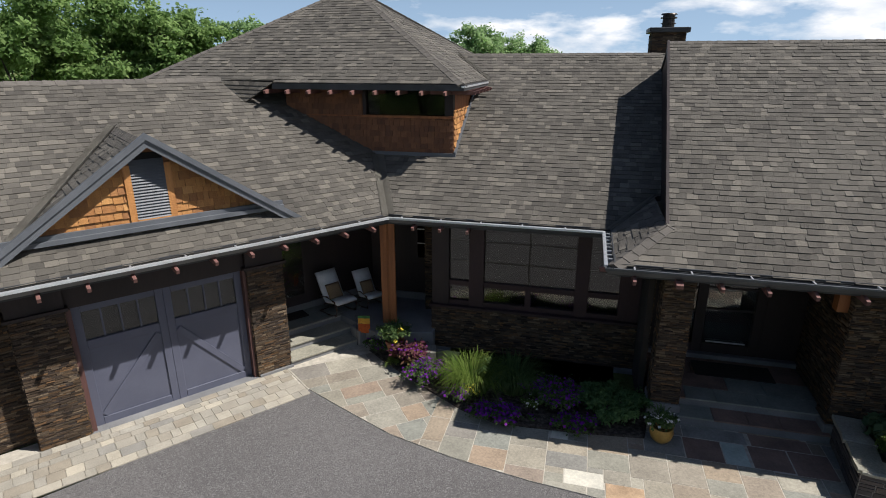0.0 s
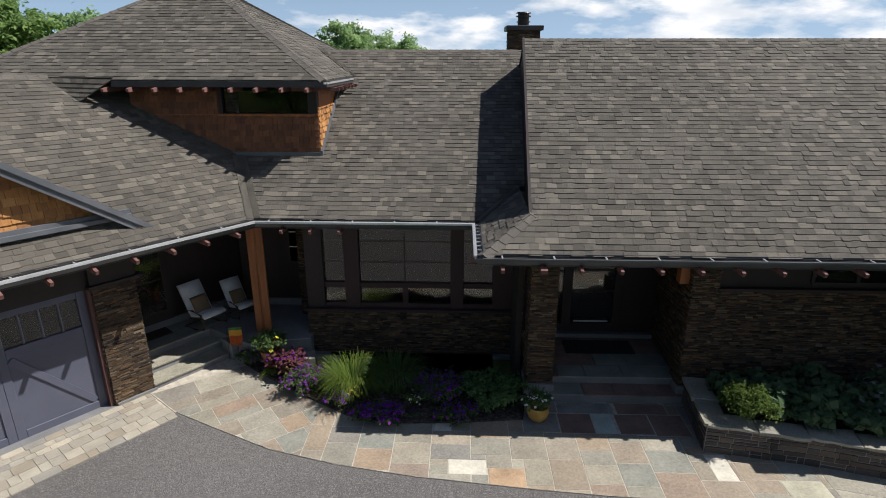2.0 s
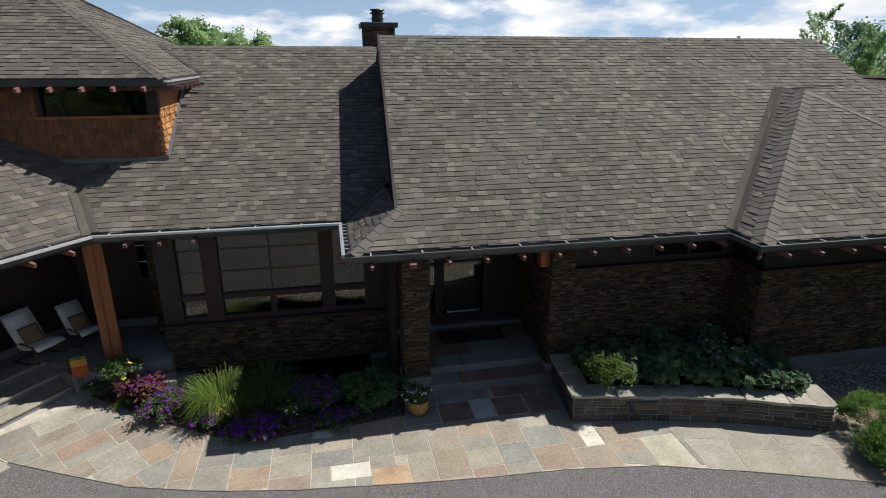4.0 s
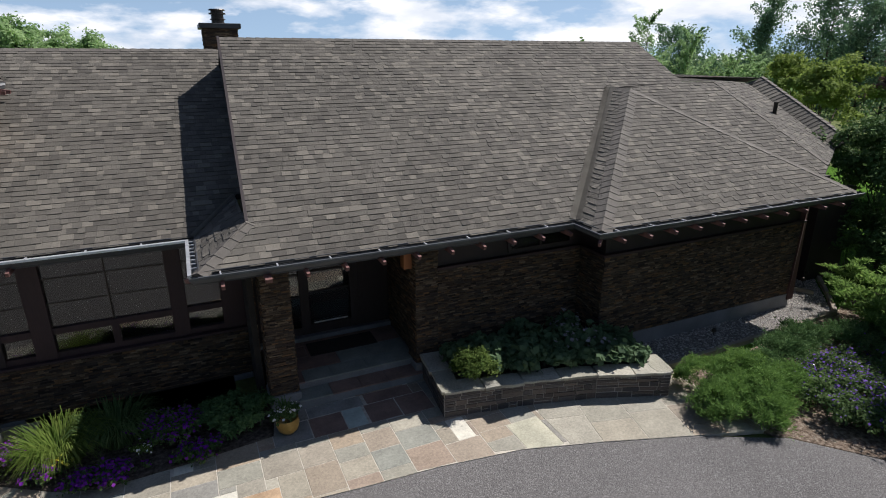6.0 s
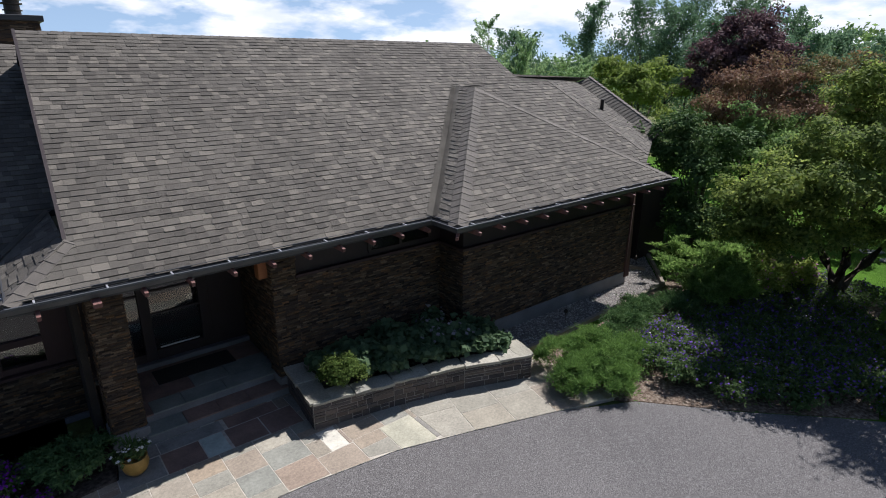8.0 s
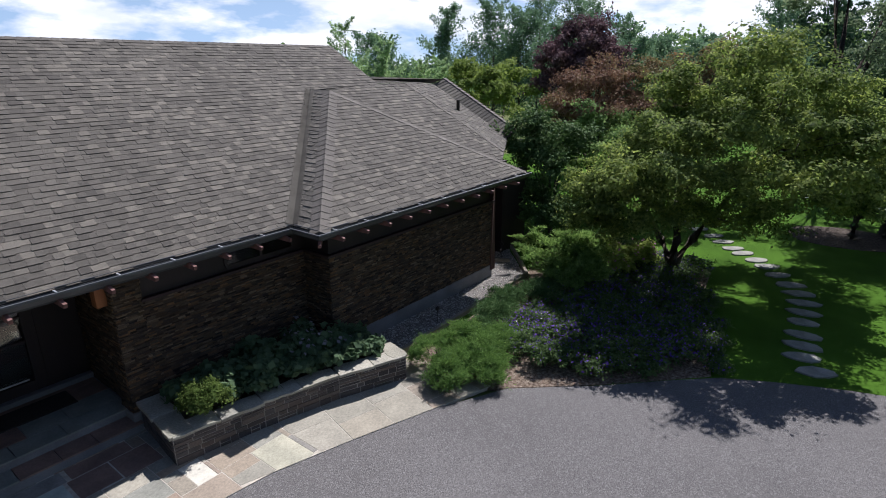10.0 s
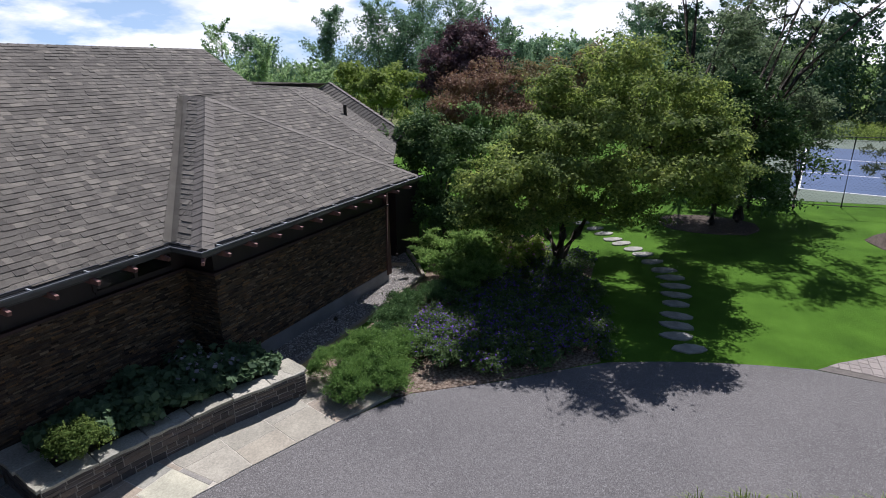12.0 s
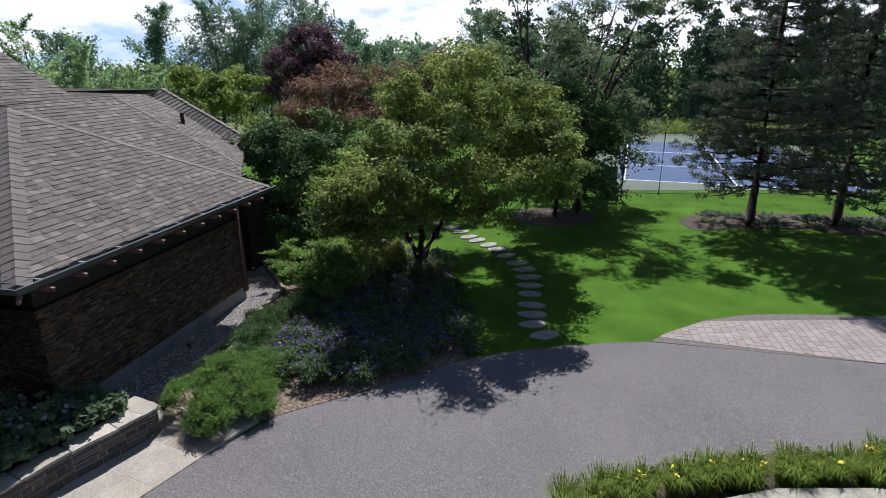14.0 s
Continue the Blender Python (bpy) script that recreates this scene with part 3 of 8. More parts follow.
def caps(a, b, n1, n2, parent, wide=0.16, step=0.2, lift=0.03, mat=M_CAP):
    """Bent cap shingles along a ridge or hip from a up to b, between planes of normals n1 and n2."""
    a, b = Vector(a), Vector(b)
    d = (b - a).normalized()
    length = (b - a).length
    sides = []
    for n in (n1, n2):
        s = n.cross(d).normalized()
        if s.z > 0 or (abs(s.z) < 1e-4 and len(sides) == 0):
            s = -s
        sides.append(s)
    up = (Vector(n1) + Vector(n2)).normalized()
    verts, faces = [], []
    k = 0
    while k * step < length:
        s0, s1 = k * step, min(length, (k + 1) * step + 0.03)
        h0, h1 = lift * 0.6 + 0.008 + 0.004 * rnd.random(), lift * 0.6
        b0 = len(verts)
        for s, h in ((s0, h0), (s1, h1)):
            c = a + d * s
            verts += [c + sides[0] * wide + up * h * 0.75, c + sides[0] * wide * 0.3 + up * (h - wide * 0.02), c + up * (h + 0.004), c + sides[1] * wide * 0.3 + up * (h - wide * 0.02), c + sides[1] * wide + up * h * 0.75]
        for s, h in ((s0, -0.01), (s1, -0.01)):
            c = a + d * s
            verts += [c + sides[0] * wide + up * h, c + sides[1] * wide + up * h]
        for i in range(4):
            faces.append((b0 + i, b0 + i + 1, b0 + 6 + i, b0 + 5 + i))
        faces += [(b0 + 10, b0 + 11, b0 + 4, b0 + 3, b0 + 2, b0 + 1, b0), (b0 + 10, b0, b0 + 5, b0 + 12), (b0 + 4, b0 + 11, b0 + 13, b0 + 9)]
        k += 1
    ob = put("ridge_cap", mesh_from("ridge_cap", verts, faces, mat), parent)
    ob["kind"] = "stuff"
    return ob


def valley(a, b, p1, p2, parent, wide=0.14, lift=0.024):
    """A flashing strip down a valley between two planes."""
    a, b = Vector(a), Vector(b)
    d = (b - a).normalized()
    verts = []
    for c in (a, b):
        for pl in (p1, p2):
            s = pl.n.cross(d).normalized()
            if s.z < 0:
                s = -s
            verts += [c + s * wide + pl.n * lift, c + Vector((0, 0, lift * 1.1))]
    bm = bmesh.new()
    v = [bm.verts.new(x) for x in verts]
    bm.faces.new((v[0], v[1], v[5], v[4]))
    bm.faces.new((v[2], v[3], v[7], v[6]))
    bmesh.ops.solidify(bm, geom=bm.faces[:], thickness=0.01)
    return part("valley_flashing", bm, M_VALLEY, parent)


UNIT = {}
STONES = []


def unit_block(mat, key="b"):
    """One slightly worn block of size 1, shared by all pieces of a kind."""
    if (mat.name, key) not in UNIT:
        bm = bmesh.new()
        box_bm(bm, 0, 1, 0, 1, 0, 1)
        me = bpy.data.meshes.new("block")
        bm.to_mesh(me)
        bm.free()
        me.materials.append(mat)
        UNIT[(mat.name, key)] = me
    return UNIT[(mat.name, key)]


def ledge(name, a, b, z0, z1, parent, m=None, singles=False, thick=0.12, seed=1, backing=True):
    """A wall face of thin stacked stones from plan point a to b, seen from its right-hand side; m places it."""
    r = random.Random(seed)
    a, b = Vector((a[0], a[1], 0)), Vector((b[0], b[1], 0))
    u = (b - a).normalized()
    out = Vector((u.y, -u.x, 0))
    length = (b - a).length
    wall = None
    if backing:
        bm = bmesh.new()
        vs = [bm.verts.new(p + o * out + Vector((0, 0, z))) for z in (z0, z1) for p, o in ((a, 0), (b, 0), (b, -thick), (a, -thick))]
        for f in ((3, 2, 1, 0), (4, 5, 6, 7), (0, 1, 5, 4), (1, 2, 6, 5), (2, 3, 7, 6), (3, 0, 4, 7)):
            bm.faces.new([vs[i] for i in f])
        wall = part(name, bm, M_STONE_BACK, parent, m=m)
    host = wall if wall is not None else parent
    verts, faces = [], []
    z = z0
    while z < z1 - 0.012:
        h = min(r.choice((0.018, 0.023, 0.029, 0.037)), z1 - z)
        s = -r.random() * 0.2
        while s < length:
            w = r.uniform(0.05, 0.22)
            s0, s1 = max(0, s), min(length, s + w)
            s += w
            if s1 - s0 < 0.02:
                continue
            d = r.uniform(0.005, 0.024)
            g = 0.002
            if singles and len(STONES) < 300:
                STONES.append(1)
                mm = Matrix((( u.x * (s1 - s0 - 2 * g), out.x * d, 0, a.x + u.x * (s0 + g)), (u.y * (s1 - s0 - 2 * g), out.y * d, 0, a.y + u.y * (s0 + g)), (0, 0, h - 2 * g, z + g), (0, 0, 0, 1)))
                put("stone", unit_block(M_STONE_OB), host, m=mm)
            else:
                tz = r.uniform(-0.004, 0.004)
                b0 = len(verts)
                for (p, q, dd) in ((s0 + g, z + g, d), (s1 - g, z + g + tz, d * r.uniform(0.8, 1.1)), (s1 - g, z + h - g, d * r.uniform(0.7, 1.0)), (s0 + g, z + h - g, d)):
                    verts.append(a + u * p + out * dd + Vector((0, 0, q)))
                for (p, q) in ((s0 + g, z + g), (s1 - g, z + g), (s1 - g, z + h - g), (s0 + g, z + h - g)):
                    verts.append(a + u * p - out * 0.01 + Vector((0, 0, q)))
                faces.append((b0, b0 + 1, b0 + 2, b0 + 3))
                for i in range(4):
                    j = (i + 1) % 4
                    faces.append((b0 + 4 + i, b0 + 4 + j, b0 + j, b0 + i))
        z += h
    if verts:
        ob = put("ledgestone", mesh_from("ledgestone", verts, faces, M_STONE), host, "stacked brown and grey ledgestone")
        ob["kind"] = "stuff"
        if wall is None and m is not None:
            ob.matrix_basis = m
    return wall


def strip(name, pts, profile, mat, parent, label="", m=None):
    """A profile (offset to the right of the line, height) swept along a plan polyline at mitred corners."""
    bm = bmesh.new()
    rings = []
    for i, p in enumerate(pts):
        p = Vector((p[0], p[1], 0))
        dirs = []
        if i > 0:
            dirs.append((p - Vector((pts[i - 1][0], pts[i - 1][1], 0))).normalized())
        if i < len(pts) - 1:
            dirs.append((Vector((pts[i + 1][0], pts[i + 1][1], 0)) - p).normalized())
        ns = [Vector((d.y, -d.x, 0)) for d in dirs]
        n = sum(ns, Vector()).normalized()
        n = n / max(0.3, n.dot(ns[0]))
        rings.append([bm.verts.new(p + n * o + Vector((0, 0, z))) for o, z in profile])
    k = len(profile)
    for r0, r1 in zip(rings, rings[1:]):
        for i in range(k):
            j = (i + 1) % k
            bm.faces.new((r0[i], r1[i], r1[j], r0[j]))
    bm.faces.new(rings[0])
    bm.faces.new(rings[-1][::-1])
    bmesh.ops.recalc_face_normals(bm, faces=bm.faces[:])
    return part(name, bm, mat, parent, label, m)


def empty(name, label, category, group="", kind="", m=None):
    ob = new(name)
    if m is not None:
        ob.matrix_basis = m
    return tagged(ob, label, category, group, kind)


def thing(ob, label, category, group="", kind=""):
    return tagged(ob, label, category, group, kind)

# ---- the house: planes of the roof ----
ZE, S = 3.05, 0.60
house = empty("house", "single-storey stone and cedar house with grey-brown shingle hip roofs", "house")
GX, GY, GA = -3.87, 10.20, 52.5          # the garage wing's eave: a point on it and its bearing
MG = pose(GX, GY, 0, 0, 0, GA)
P_MID = Plane(0, 10.35, ZE, 0, S)
P_MAIN = Plane(0, 8.42, ZE, 0, S)
P_WING = Plane(0, 7.67, ZE, 0, S)
P_GAR = Plane(GX, GY, ZE, GA, S)
CORNER = (-3.755, 10.35)

# entrance wing: from its rake over the porch to the far rake, with the small hip at the porch corner
XW0, XW1 = 7.15, 14.42                    # the projecting hip wing's eave
XP = (XW0 + XW1) / 2
RW = (XW1 - XW0) / 2
JOG = 8.42 - 7.67
RV = 5.58                                 # plan depth from eave to ridge
roof(P_MAIN, [[(0.55, 0), (7.15 + JOG, 0), (7.15 + JOG, 0.75), (1.36, 0.75)],
              [(1.36, 0.74), (7.9, 0.74), (10.9, 3.65), (10.9, RV), (1.60, RV)],
              [(10.88, 3.65), (13.44, 3.77), (13.30, RV), (10.88, RV)],
              [(10.88, 3.60), (14.40, 0.05), (15.36, 0.55), (14.64, 3.78), (13.5, 3.78)]], house,
     single=lambda u, v: 2.0 < u < 6.6 and (v < 0.6 or 0.8 < v < 1.5))
side_l = Plane(0.55, 8.42, ZE, -90, S)    # faces west, at the porch corner
roof(side_l, [[(0, 0), (-1.93, 0), (-2.72, 0.80), (-0.74, 0.80)]], house)
roof(P_WING, [[(XW0, 0), (XW1, 0), (XP, RW)]], house)
wing_l = Plane(XW0, 7.67, ZE, -90, S)
roof(wing_l, [[(0, 0), (-JOG, 0), (-JOG - RW, RW), (-RW, RW)]], house)
wing_r = Plane(XW1, 7.67, ZE, 90, S)
roof(wing_r, [[(0, 0), (JOG, 0), (JOG + RW, RW), (RW, RW)]], house)
P_BACK = Plane(0, 8.42 + 2 * RV, ZE, 180, S)
roof(P_BACK, [[(-13.3, 2.0), (-1.6, 2.0), (-1.6, RV), (-13.3, RV)]], house)
top_l, top_r = P_MAIN.at(1.58, RV), P_MAIN.at(13.32, RV)
caps(top_l, top_r, P_MAIN.n, P_BACK.n, house, wide=0.11, lift=0.012)
caps(P_MAIN.at(0.55, 0), P_MAIN.at(1.36, 0.80), P_MAIN.n, side_l.n, house, wide=0.15)
peak, peak_b = Vector((XP, 7.67 + RW, ZE + S * RW)), Vector((XP, 8.42 + RW, ZE + S * RW))
caps((XW0, 7.67, ZE), peak, P_WING.n, wing_l.n, house, wide=0.2)
caps((XW1, 7.67, ZE), peak, P_WING.n, wing_r.n, house, wide=0.11, lift=0.035, mat=M_CAP_SUN)
caps(peak, peak_b, wing_l.n, wing_r.n, house)
valley((XW0, 8.42, ZE), peak_b, wing_l, P_MAIN, house, wide=0.13)
valley((XW1, 8.42, ZE), peak_b, wing_r, P_MAIN, house, wide=0.06)
valley((0.55, 10.35, ZE), (1.36, 11.15, ZE + 0.48), side_l, P_MID, house, wide=0.07)

# rake wall between the entrance roof and the lower middle roof
bm = bmesh.new()
side = [(1.40, 9.20, 3.38), (1.62, 14.0, 6.31), (1.62, 18.2, 3.79), (1.62, 18.2, 2.96), (1.40, 9.20, 2.96)]
q = [[bm.verts.new((x + dx, y, z)) for x, y, z in side] for dx in (0, 0.12)]
bm.faces.new(q[0])
bm.faces.new(q[1][::-1])
for i in range(5):
    bm.faces.new((q[0][i], q[1][i], q[1][(i + 1) % 5], q[0][(i + 1) % 5]))
bmesh.ops.recalc_face_normals(bm, faces=bm.faces[:])
part("wall", bm, M_WOOD_DARK, house, "dark stained wall under the rake")
bm = bmesh.new()
for s, e in (((1.33, 0.80), (1.57, RV + 0.04)),):
    a, b = P_MAIN.at(*s, 0.0), P_MAIN.at(*e, 0.0)
    vs = [bm.verts.new(p + Vector((dx, 0, dz))) for p in (a, b) for dx, dz in ((0, 0.02), (0.05, 0.02), (0.05, -0.2), (0, -0.2))]
    for f in ((0, 1, 2, 3), (7, 6, 5, 4), (0, 4, 5, 1), (1, 5, 6, 2), (2, 6, 7, 3), (3, 7, 4, 0)):
        bm.faces.new([vs[i] for i in f])
# near-black instead of fascia paint: the board's shade is in the colour
part("rake_board", bm, M_WOOD_DARK, house)

# middle roof
CX, CY = CORNER
VX, VY = -0.442, 0.897
roof(P_MID, [[(CX, 0), (0.55, 0), (0.55, 0.85), (CX + VX * 0.95, 0.85)],
             [(0.54, 0), (1.32, 0.85), (0.54, 0.85)],
             [(CX + VX * 0.95, 0.84), (1.46, 0.84), (1.72, 5.2), (CX + VX * 5.8, 5.2)]], house)
P_MIDB = Plane(0, 15.55 * 2 - 10.35, ZE, 180, S)
roof(P_MIDB, [[(-4, 3.0), (6.2, 3.0), (6.2, 5.2), (-4, 5.2)]], house)
caps(P_MID.at(-3.6, 5.2), P_MID.at(1.62, 5.2), P_MID.n, P_MIDB.n, house, wide=0.1)

# garage wing
def g_uv(x, y):
    return P_GAR.uv(x, y)
RG = 4.31
v_top = g_uv(CX + VX * 5.4, CY + VY * 5.4)
v_0 = g_uv(CX, CY)
roof(P_GAR, [[(-9.6, 0), v_0, v_top, (v_top[0], RG), (-9.6, RG)] if v_top[1] < RG else [(-9.6, 0), v_0, (v_0[0] + (v_top[0] - v_0[0]) * RG / v_top[1], RG), (-9.6, RG)]], house)
gb = Vector(MG @ Vector((0, 2 * RG, 0)))
P_GARB = Plane(gb.x, gb.y, ZE, GA + 180, S)
roof(P_GARB, [[(0.5, 1.0), (9.6, 1.0), (9.6, RG), (0.5, RG)]], house)
caps(P_GAR.at(-9.6, RG), P_GAR.at(-0.25, RG), P_GAR.n, P_GARB.n, house, wide=0.13)
valley((CX, CY, ZE), (CX + VX * 1.75, CY + VY * 1.75, ZE + S * VY * 1.75), P_GAR, P_MID, house, wide=0.14)

# gable dormer over the garage door
GC, GZ, GF = -3.93, 4.96, 0.38            # centre line, ridge height, front plane
GS = 0.71
GR = GZ - 0.13                             # the ridge sits under the bargeboards' peak
gl = Plane(*(MG @ Vector((GC - 2.35, 0, GR - 2.35 * GS))), GA - 90, GS)
gr = Plane(*(MG @ Vector((GC + 2.35, 0, GR - 2.35 * GS))), GA + 90, GS)
deep = (GR - ZE) / S
low_v = 2.35 - (GR - ZE - S * GF) / GS       # where the dormer's eave runs into the garage roof
roof(gl, [[(-GF, low_v), (-deep, 2.35), (-GF, 2.35)]], house, thick=0.04)
roof(gr, [[(GF, low_v), (deep, 2.35), (GF, 2.35)]], house, thick=0.04)
caps(MG @ Vector((GC, GF - 0.02, GR)), MG @ Vector((GC, deep, GR)), gl.n, gr.n, house, wide=0.14)
valley(MG @ Vector((GC - 2.35 + low_v, GF, ZE + S * GF)), MG @ Vector((GC, deep, GR)), gl, P_GAR, house, wide=0.12, lift=0.03)
for sgn in (-1, 1):
    bm = bmesh.new()
    for y0, y1, d0, d1 in ((GF - 0.03, GF + 0.01, 0.0, 0.21), (GF - 0.06, GF - 0.03, 0.0, 0.09)):
        q = []
        for y in (y0, y1):
            q += [bm.verts.new((GC, y, GZ - d0 + 0.015)), bm.verts.new((GC + sgn * 2.42, y, GZ - 2.42 * GS - d0 + 0.015)), bm.verts.new((GC + sgn * 2.42, y, GZ - 2.42 * GS - d1)), bm.verts.new((GC, y, GZ - d1))]
        for f in ((0, 1, 2, 3), (7, 6, 5, 4), (0, 4, 5, 1), (1, 5, 6, 2), (2, 6, 7, 3), (3, 7, 4, 0)):
            bm.faces.new([q[i] for i in f])
    bmesh.ops.recalc_face_normals(bm, faces=bm.faces[:])
    part("bargeboard", bm, M_FASCIA, house, "slate-grey painted bargeboard", m=MG)
WY = 0.62                                  # the gable's wall plane
zb = ZE + 0.47
bm = bmesh.new()
tri = [(GC - 1.78, zb), (GC + 1.78, zb), (GC, zb + 1.78 * GS)]
q = [bm.verts.new((x, y, z)) for y in (WY, WY + 0.1) for x, z in tri]
for f in ((0, 1, 2), (5, 4, 3), (0, 3, 4, 1), (1, 4, 5, 2), (2, 5, 3, 0)):
    bm.faces.new([q[i] for i in f])
bmesh.ops.recalc_face_normals(bm, faces=bm.faces[:])
gable = part("gable_wall", bm, M_POST, house, m=MG)


def shakes(outline, place, parent, row=0.115, seed=3, mat=M_CEDAR, label="orange-stained cedar shakes"):
    """Cedar shakes inside a convex outline in (s, z); place(s, z, h) gives the point at height h off the wall."""
    r = random.Random(seed)
    verts, faces = [], []
    zs = [p[1] for p in outline]
    ss = [p[0] for p in outline]
    k, z = 0, min(zs)
    while z < max(zs):
        s = min(ss) - r.random() * 0.15
        while s < max(ss):
            w = r.uniform(0.09, 0.19)
            lo = z - r.choice((0, 0, 0.008, 0.016))
            c = clip_poly([(s + 0.003, lo), (s + w - 0.003, lo), (s + w - 0.003, z + row + 0.005), (s + 0.003, z + row + 0.005)], ccw(outline))
            if len(c) >= 3 and area2(c) > 1e-4:
                b0, m = len(verts), len(c)
                th = r.uniform(0.024, 0.034)
                verts += [place(p[0], p[1], max(0.004, th * (1 - (p[1] - lo) / row) + 0.004)) for p in c]
                verts += [place(p[0], p[1], -0.004) for p in c]
                faces.append(tuple(range(b0, b0 + m)))
                faces += [(b0 + m + i, b0 + m + (i + 1) % m, b0 + (i + 1) % m, b0 + i) for i in range(m)]
            s += w
        z += row
    ob = put("cedar_shake", mesh_from("cedar_shake", verts, faces, mat), parent, label)
    ob["kind"] = "stuff"
    return ob


LW = 0.25                                  # louvre half width
for sgn in (-1, 1):
    xs = [GC + sgn * (LW + 0.1), GC + sgn * 1.78]
    shakes([(xs[0], zb), (xs[1], zb), (xs[0], zb + (1.78 - LW - 0.1) * GS)], lambda s, z, h: (s, WY - h, z), gable, row=0.13, seed=4 + sgn)
louvre = new("louvre")
louvre.parent = house
louvre.matrix_basis = MG
zt = zb + (1.78 - LW) * GS - 0.06
box("louvre_back", GC - LW, GC + LW, WY - 0.012, WY, zb + 0.06, zt + 0.1, M_BLACK, louvre)
z = zb + 0.09
while z < zt + 0.02:
    bm = bmesh.new()
    box_bm(bm, GC - LW, GC + LW, -0.004, 0.004, -0.026, 0.026)
    part("slat", bm, M_FASCIA, louvre, m=Matrix.Translation((0, WY - 0.03, z)) @ Matrix.Translation((0, 0, 0)) @ Matrix.Rotation(radians(-38), 4, "X"))
    z += 0.048
for sgn in (-1, 1):
    x = GC + sgn * (LW + 0.05)
    box("trim_board", x - 0.05, x + 0.05, WY - 0.045, WY - 0.001, zb, zt - 0.08, M_CEDAR_TRIM, house, "orange cedar trim board", m=MG)
box("trim_board", GC - LW, GC + LW, WY - 0.05, WY - 0.002, zb, zb + 0.07, M_CEDAR_TRIM, house, m=MG)
box("flashing_board", GC - 2.15, GC + 2.15, WY - 0.10, WY - 0.05, zb - 0.06, zb + 0.05, M_FASCIA, house, m=MG)
box("flashing_board", GC - 2.15, GC + 2.15, WY - 0.16, WY - 0.10, zb - 0.09, zb - 0.02, M_FASCIA, house, m=MG)

# clerestory tower
TX, TY, TZ, TW = -2.50, 11.55, 5.56, 7.8
TC = 3.52                                  # the front eave stops where it meets the garage roof
t_f = Plane(TX - TW, TY, TZ, 0, S)
t_r = Plane(TX, TY, TZ, 90, S)
t_l = Plane(TX - TW, TY + TW, TZ, -90, S)
t_b = Plane(TX, TY + TW, TZ, 180, S)
roof(t_f, [[(TC, 0), (TW, 0), (TW / 2, TW / 2), (TC, TC)]], house)
roof(t_f, [[(0.1, 0.08), (TC, 0.08), (TC, TC)]], house, thick=0.02)
# small shingled cricket between the tower eave and the garage ridge
k_low, k_left, k_right = Vector((-7.36, 11.36, 5.16)), Vector((-8.25, 11.62, 5.60)), Vector((TX - TW + TC + 0.02, TY - 0.01, TZ + 0.01))
k_n = (k_left - k_right).cross(k_low - k_right).normalized()
k_n = k_n if k_n.z > 0 else -k_n
verts, faces = [], []
for i in range(5):
    row = [[k_low.lerp(k_left, (i + e) / 5), k_low.lerp(k_right, (i + e) / 5)] for e in (0, 1)]
    for j in range(2 * i + 2):
        f0, f1 = j / (2 * i + 2), (j + 0.97) / (2 * i + 2)
        b0 = len(verts)
        verts += [row[0][0].lerp(row[0][1], f0) + k_n * 0.018, row[0][0].lerp(row[0][1], f1) + k_n * 0.018, row[1][0].lerp(row[1][1], f1) + k_n * 0.004, row[1][0].lerp(row[1][1], f0) + k_n * 0.004]
        verts += [v - k_n * 0.03 for v in verts[b0:b0 + 4]]
        faces += [(b0, b0 + 1, b0 + 2, b0 + 3), (b0 + 4, b0 + 5, b0 + 1, b0), (b0 + 5, b0 + 6, b0 + 2, b0 + 1), (b0 + 6, b0 + 7, b0 + 3, b0 + 2), (b0 + 7, b0 + 4, b0, b0 + 3)]
put("cricket", mesh_from("cricket", verts, faces, M_SHINGLE), house)["kind"] = "stuff"
roof(t_r, [[(0, 0), (2.97, 0), (TW / 2 + 0.1, TW / 2 - 0.9), (TW / 2, TW / 2)]], house)
roof(t_r, [[(2.97, 0.0), (TW, 0), (TW / 2 + 0.1, TW / 2 - 0.9)]], house)
roof(t_l, [[(0, 0), (TW, 0), (TW / 2, TW / 2)]], house)
roof(t_b, [[(0, 0), (TW, 0), (TW / 2, TW / 2)]], house)
t_top = Vector((TX - TW / 2, TY + TW / 2, TZ + S * TW / 2))
caps((TX, TY, TZ), t_top, t_f.n, t_r.n, house, wide=0.12)
caps((TX - TW, TY, TZ), t_top, t_f.n, t_l.n, house, wide=0.12)
valley((TX, 14.53, 5.56), (TX - 1.03, 15.56, 6.18), t_r, P_MID, house, wide=0.08)
strip("fascia", [(TX - TW + TC, TY), (TX, TY), (TX, TY + TW)], [(-0.03, -0.02), (0.035, -0.02), (0.035, -0.13), (-0.03, -0.13)], M_DARKFASCIA, house, "dark painted fascia", m=Matrix.Translation((0, 0, TZ)))
strip("fascia_trim", [(TX - 0.02, TY - 0.035), (TX + 0.0, TY - 0.035), (TX + 0.035, TY), (TX + 0.035, 14.3)], [(0, -0.07), (0.02, -0.07), (0.02, -0.035), (0, -0.035)], M_RIM, house, m=Matrix.Translation((0, 0, TZ)))
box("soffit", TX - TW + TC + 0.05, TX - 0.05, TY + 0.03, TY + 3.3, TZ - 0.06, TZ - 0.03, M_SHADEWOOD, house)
TWX = -2.80
twall = box("wall", -6.72, TWX, 12.0, 12.16, 3.2, 4.86, M_POST, house)
shakes([(-6.72, 3.3), (TWX, 3.3), (TWX, 4.84), (-6.72, 4.84)], lambda s, z, h: (s, 12.0 - h, z), twall, row=0.125, seed=9, mat=M_CEDAR_SHADE, label="cedar shakes, eave shade in their red-brown tone")
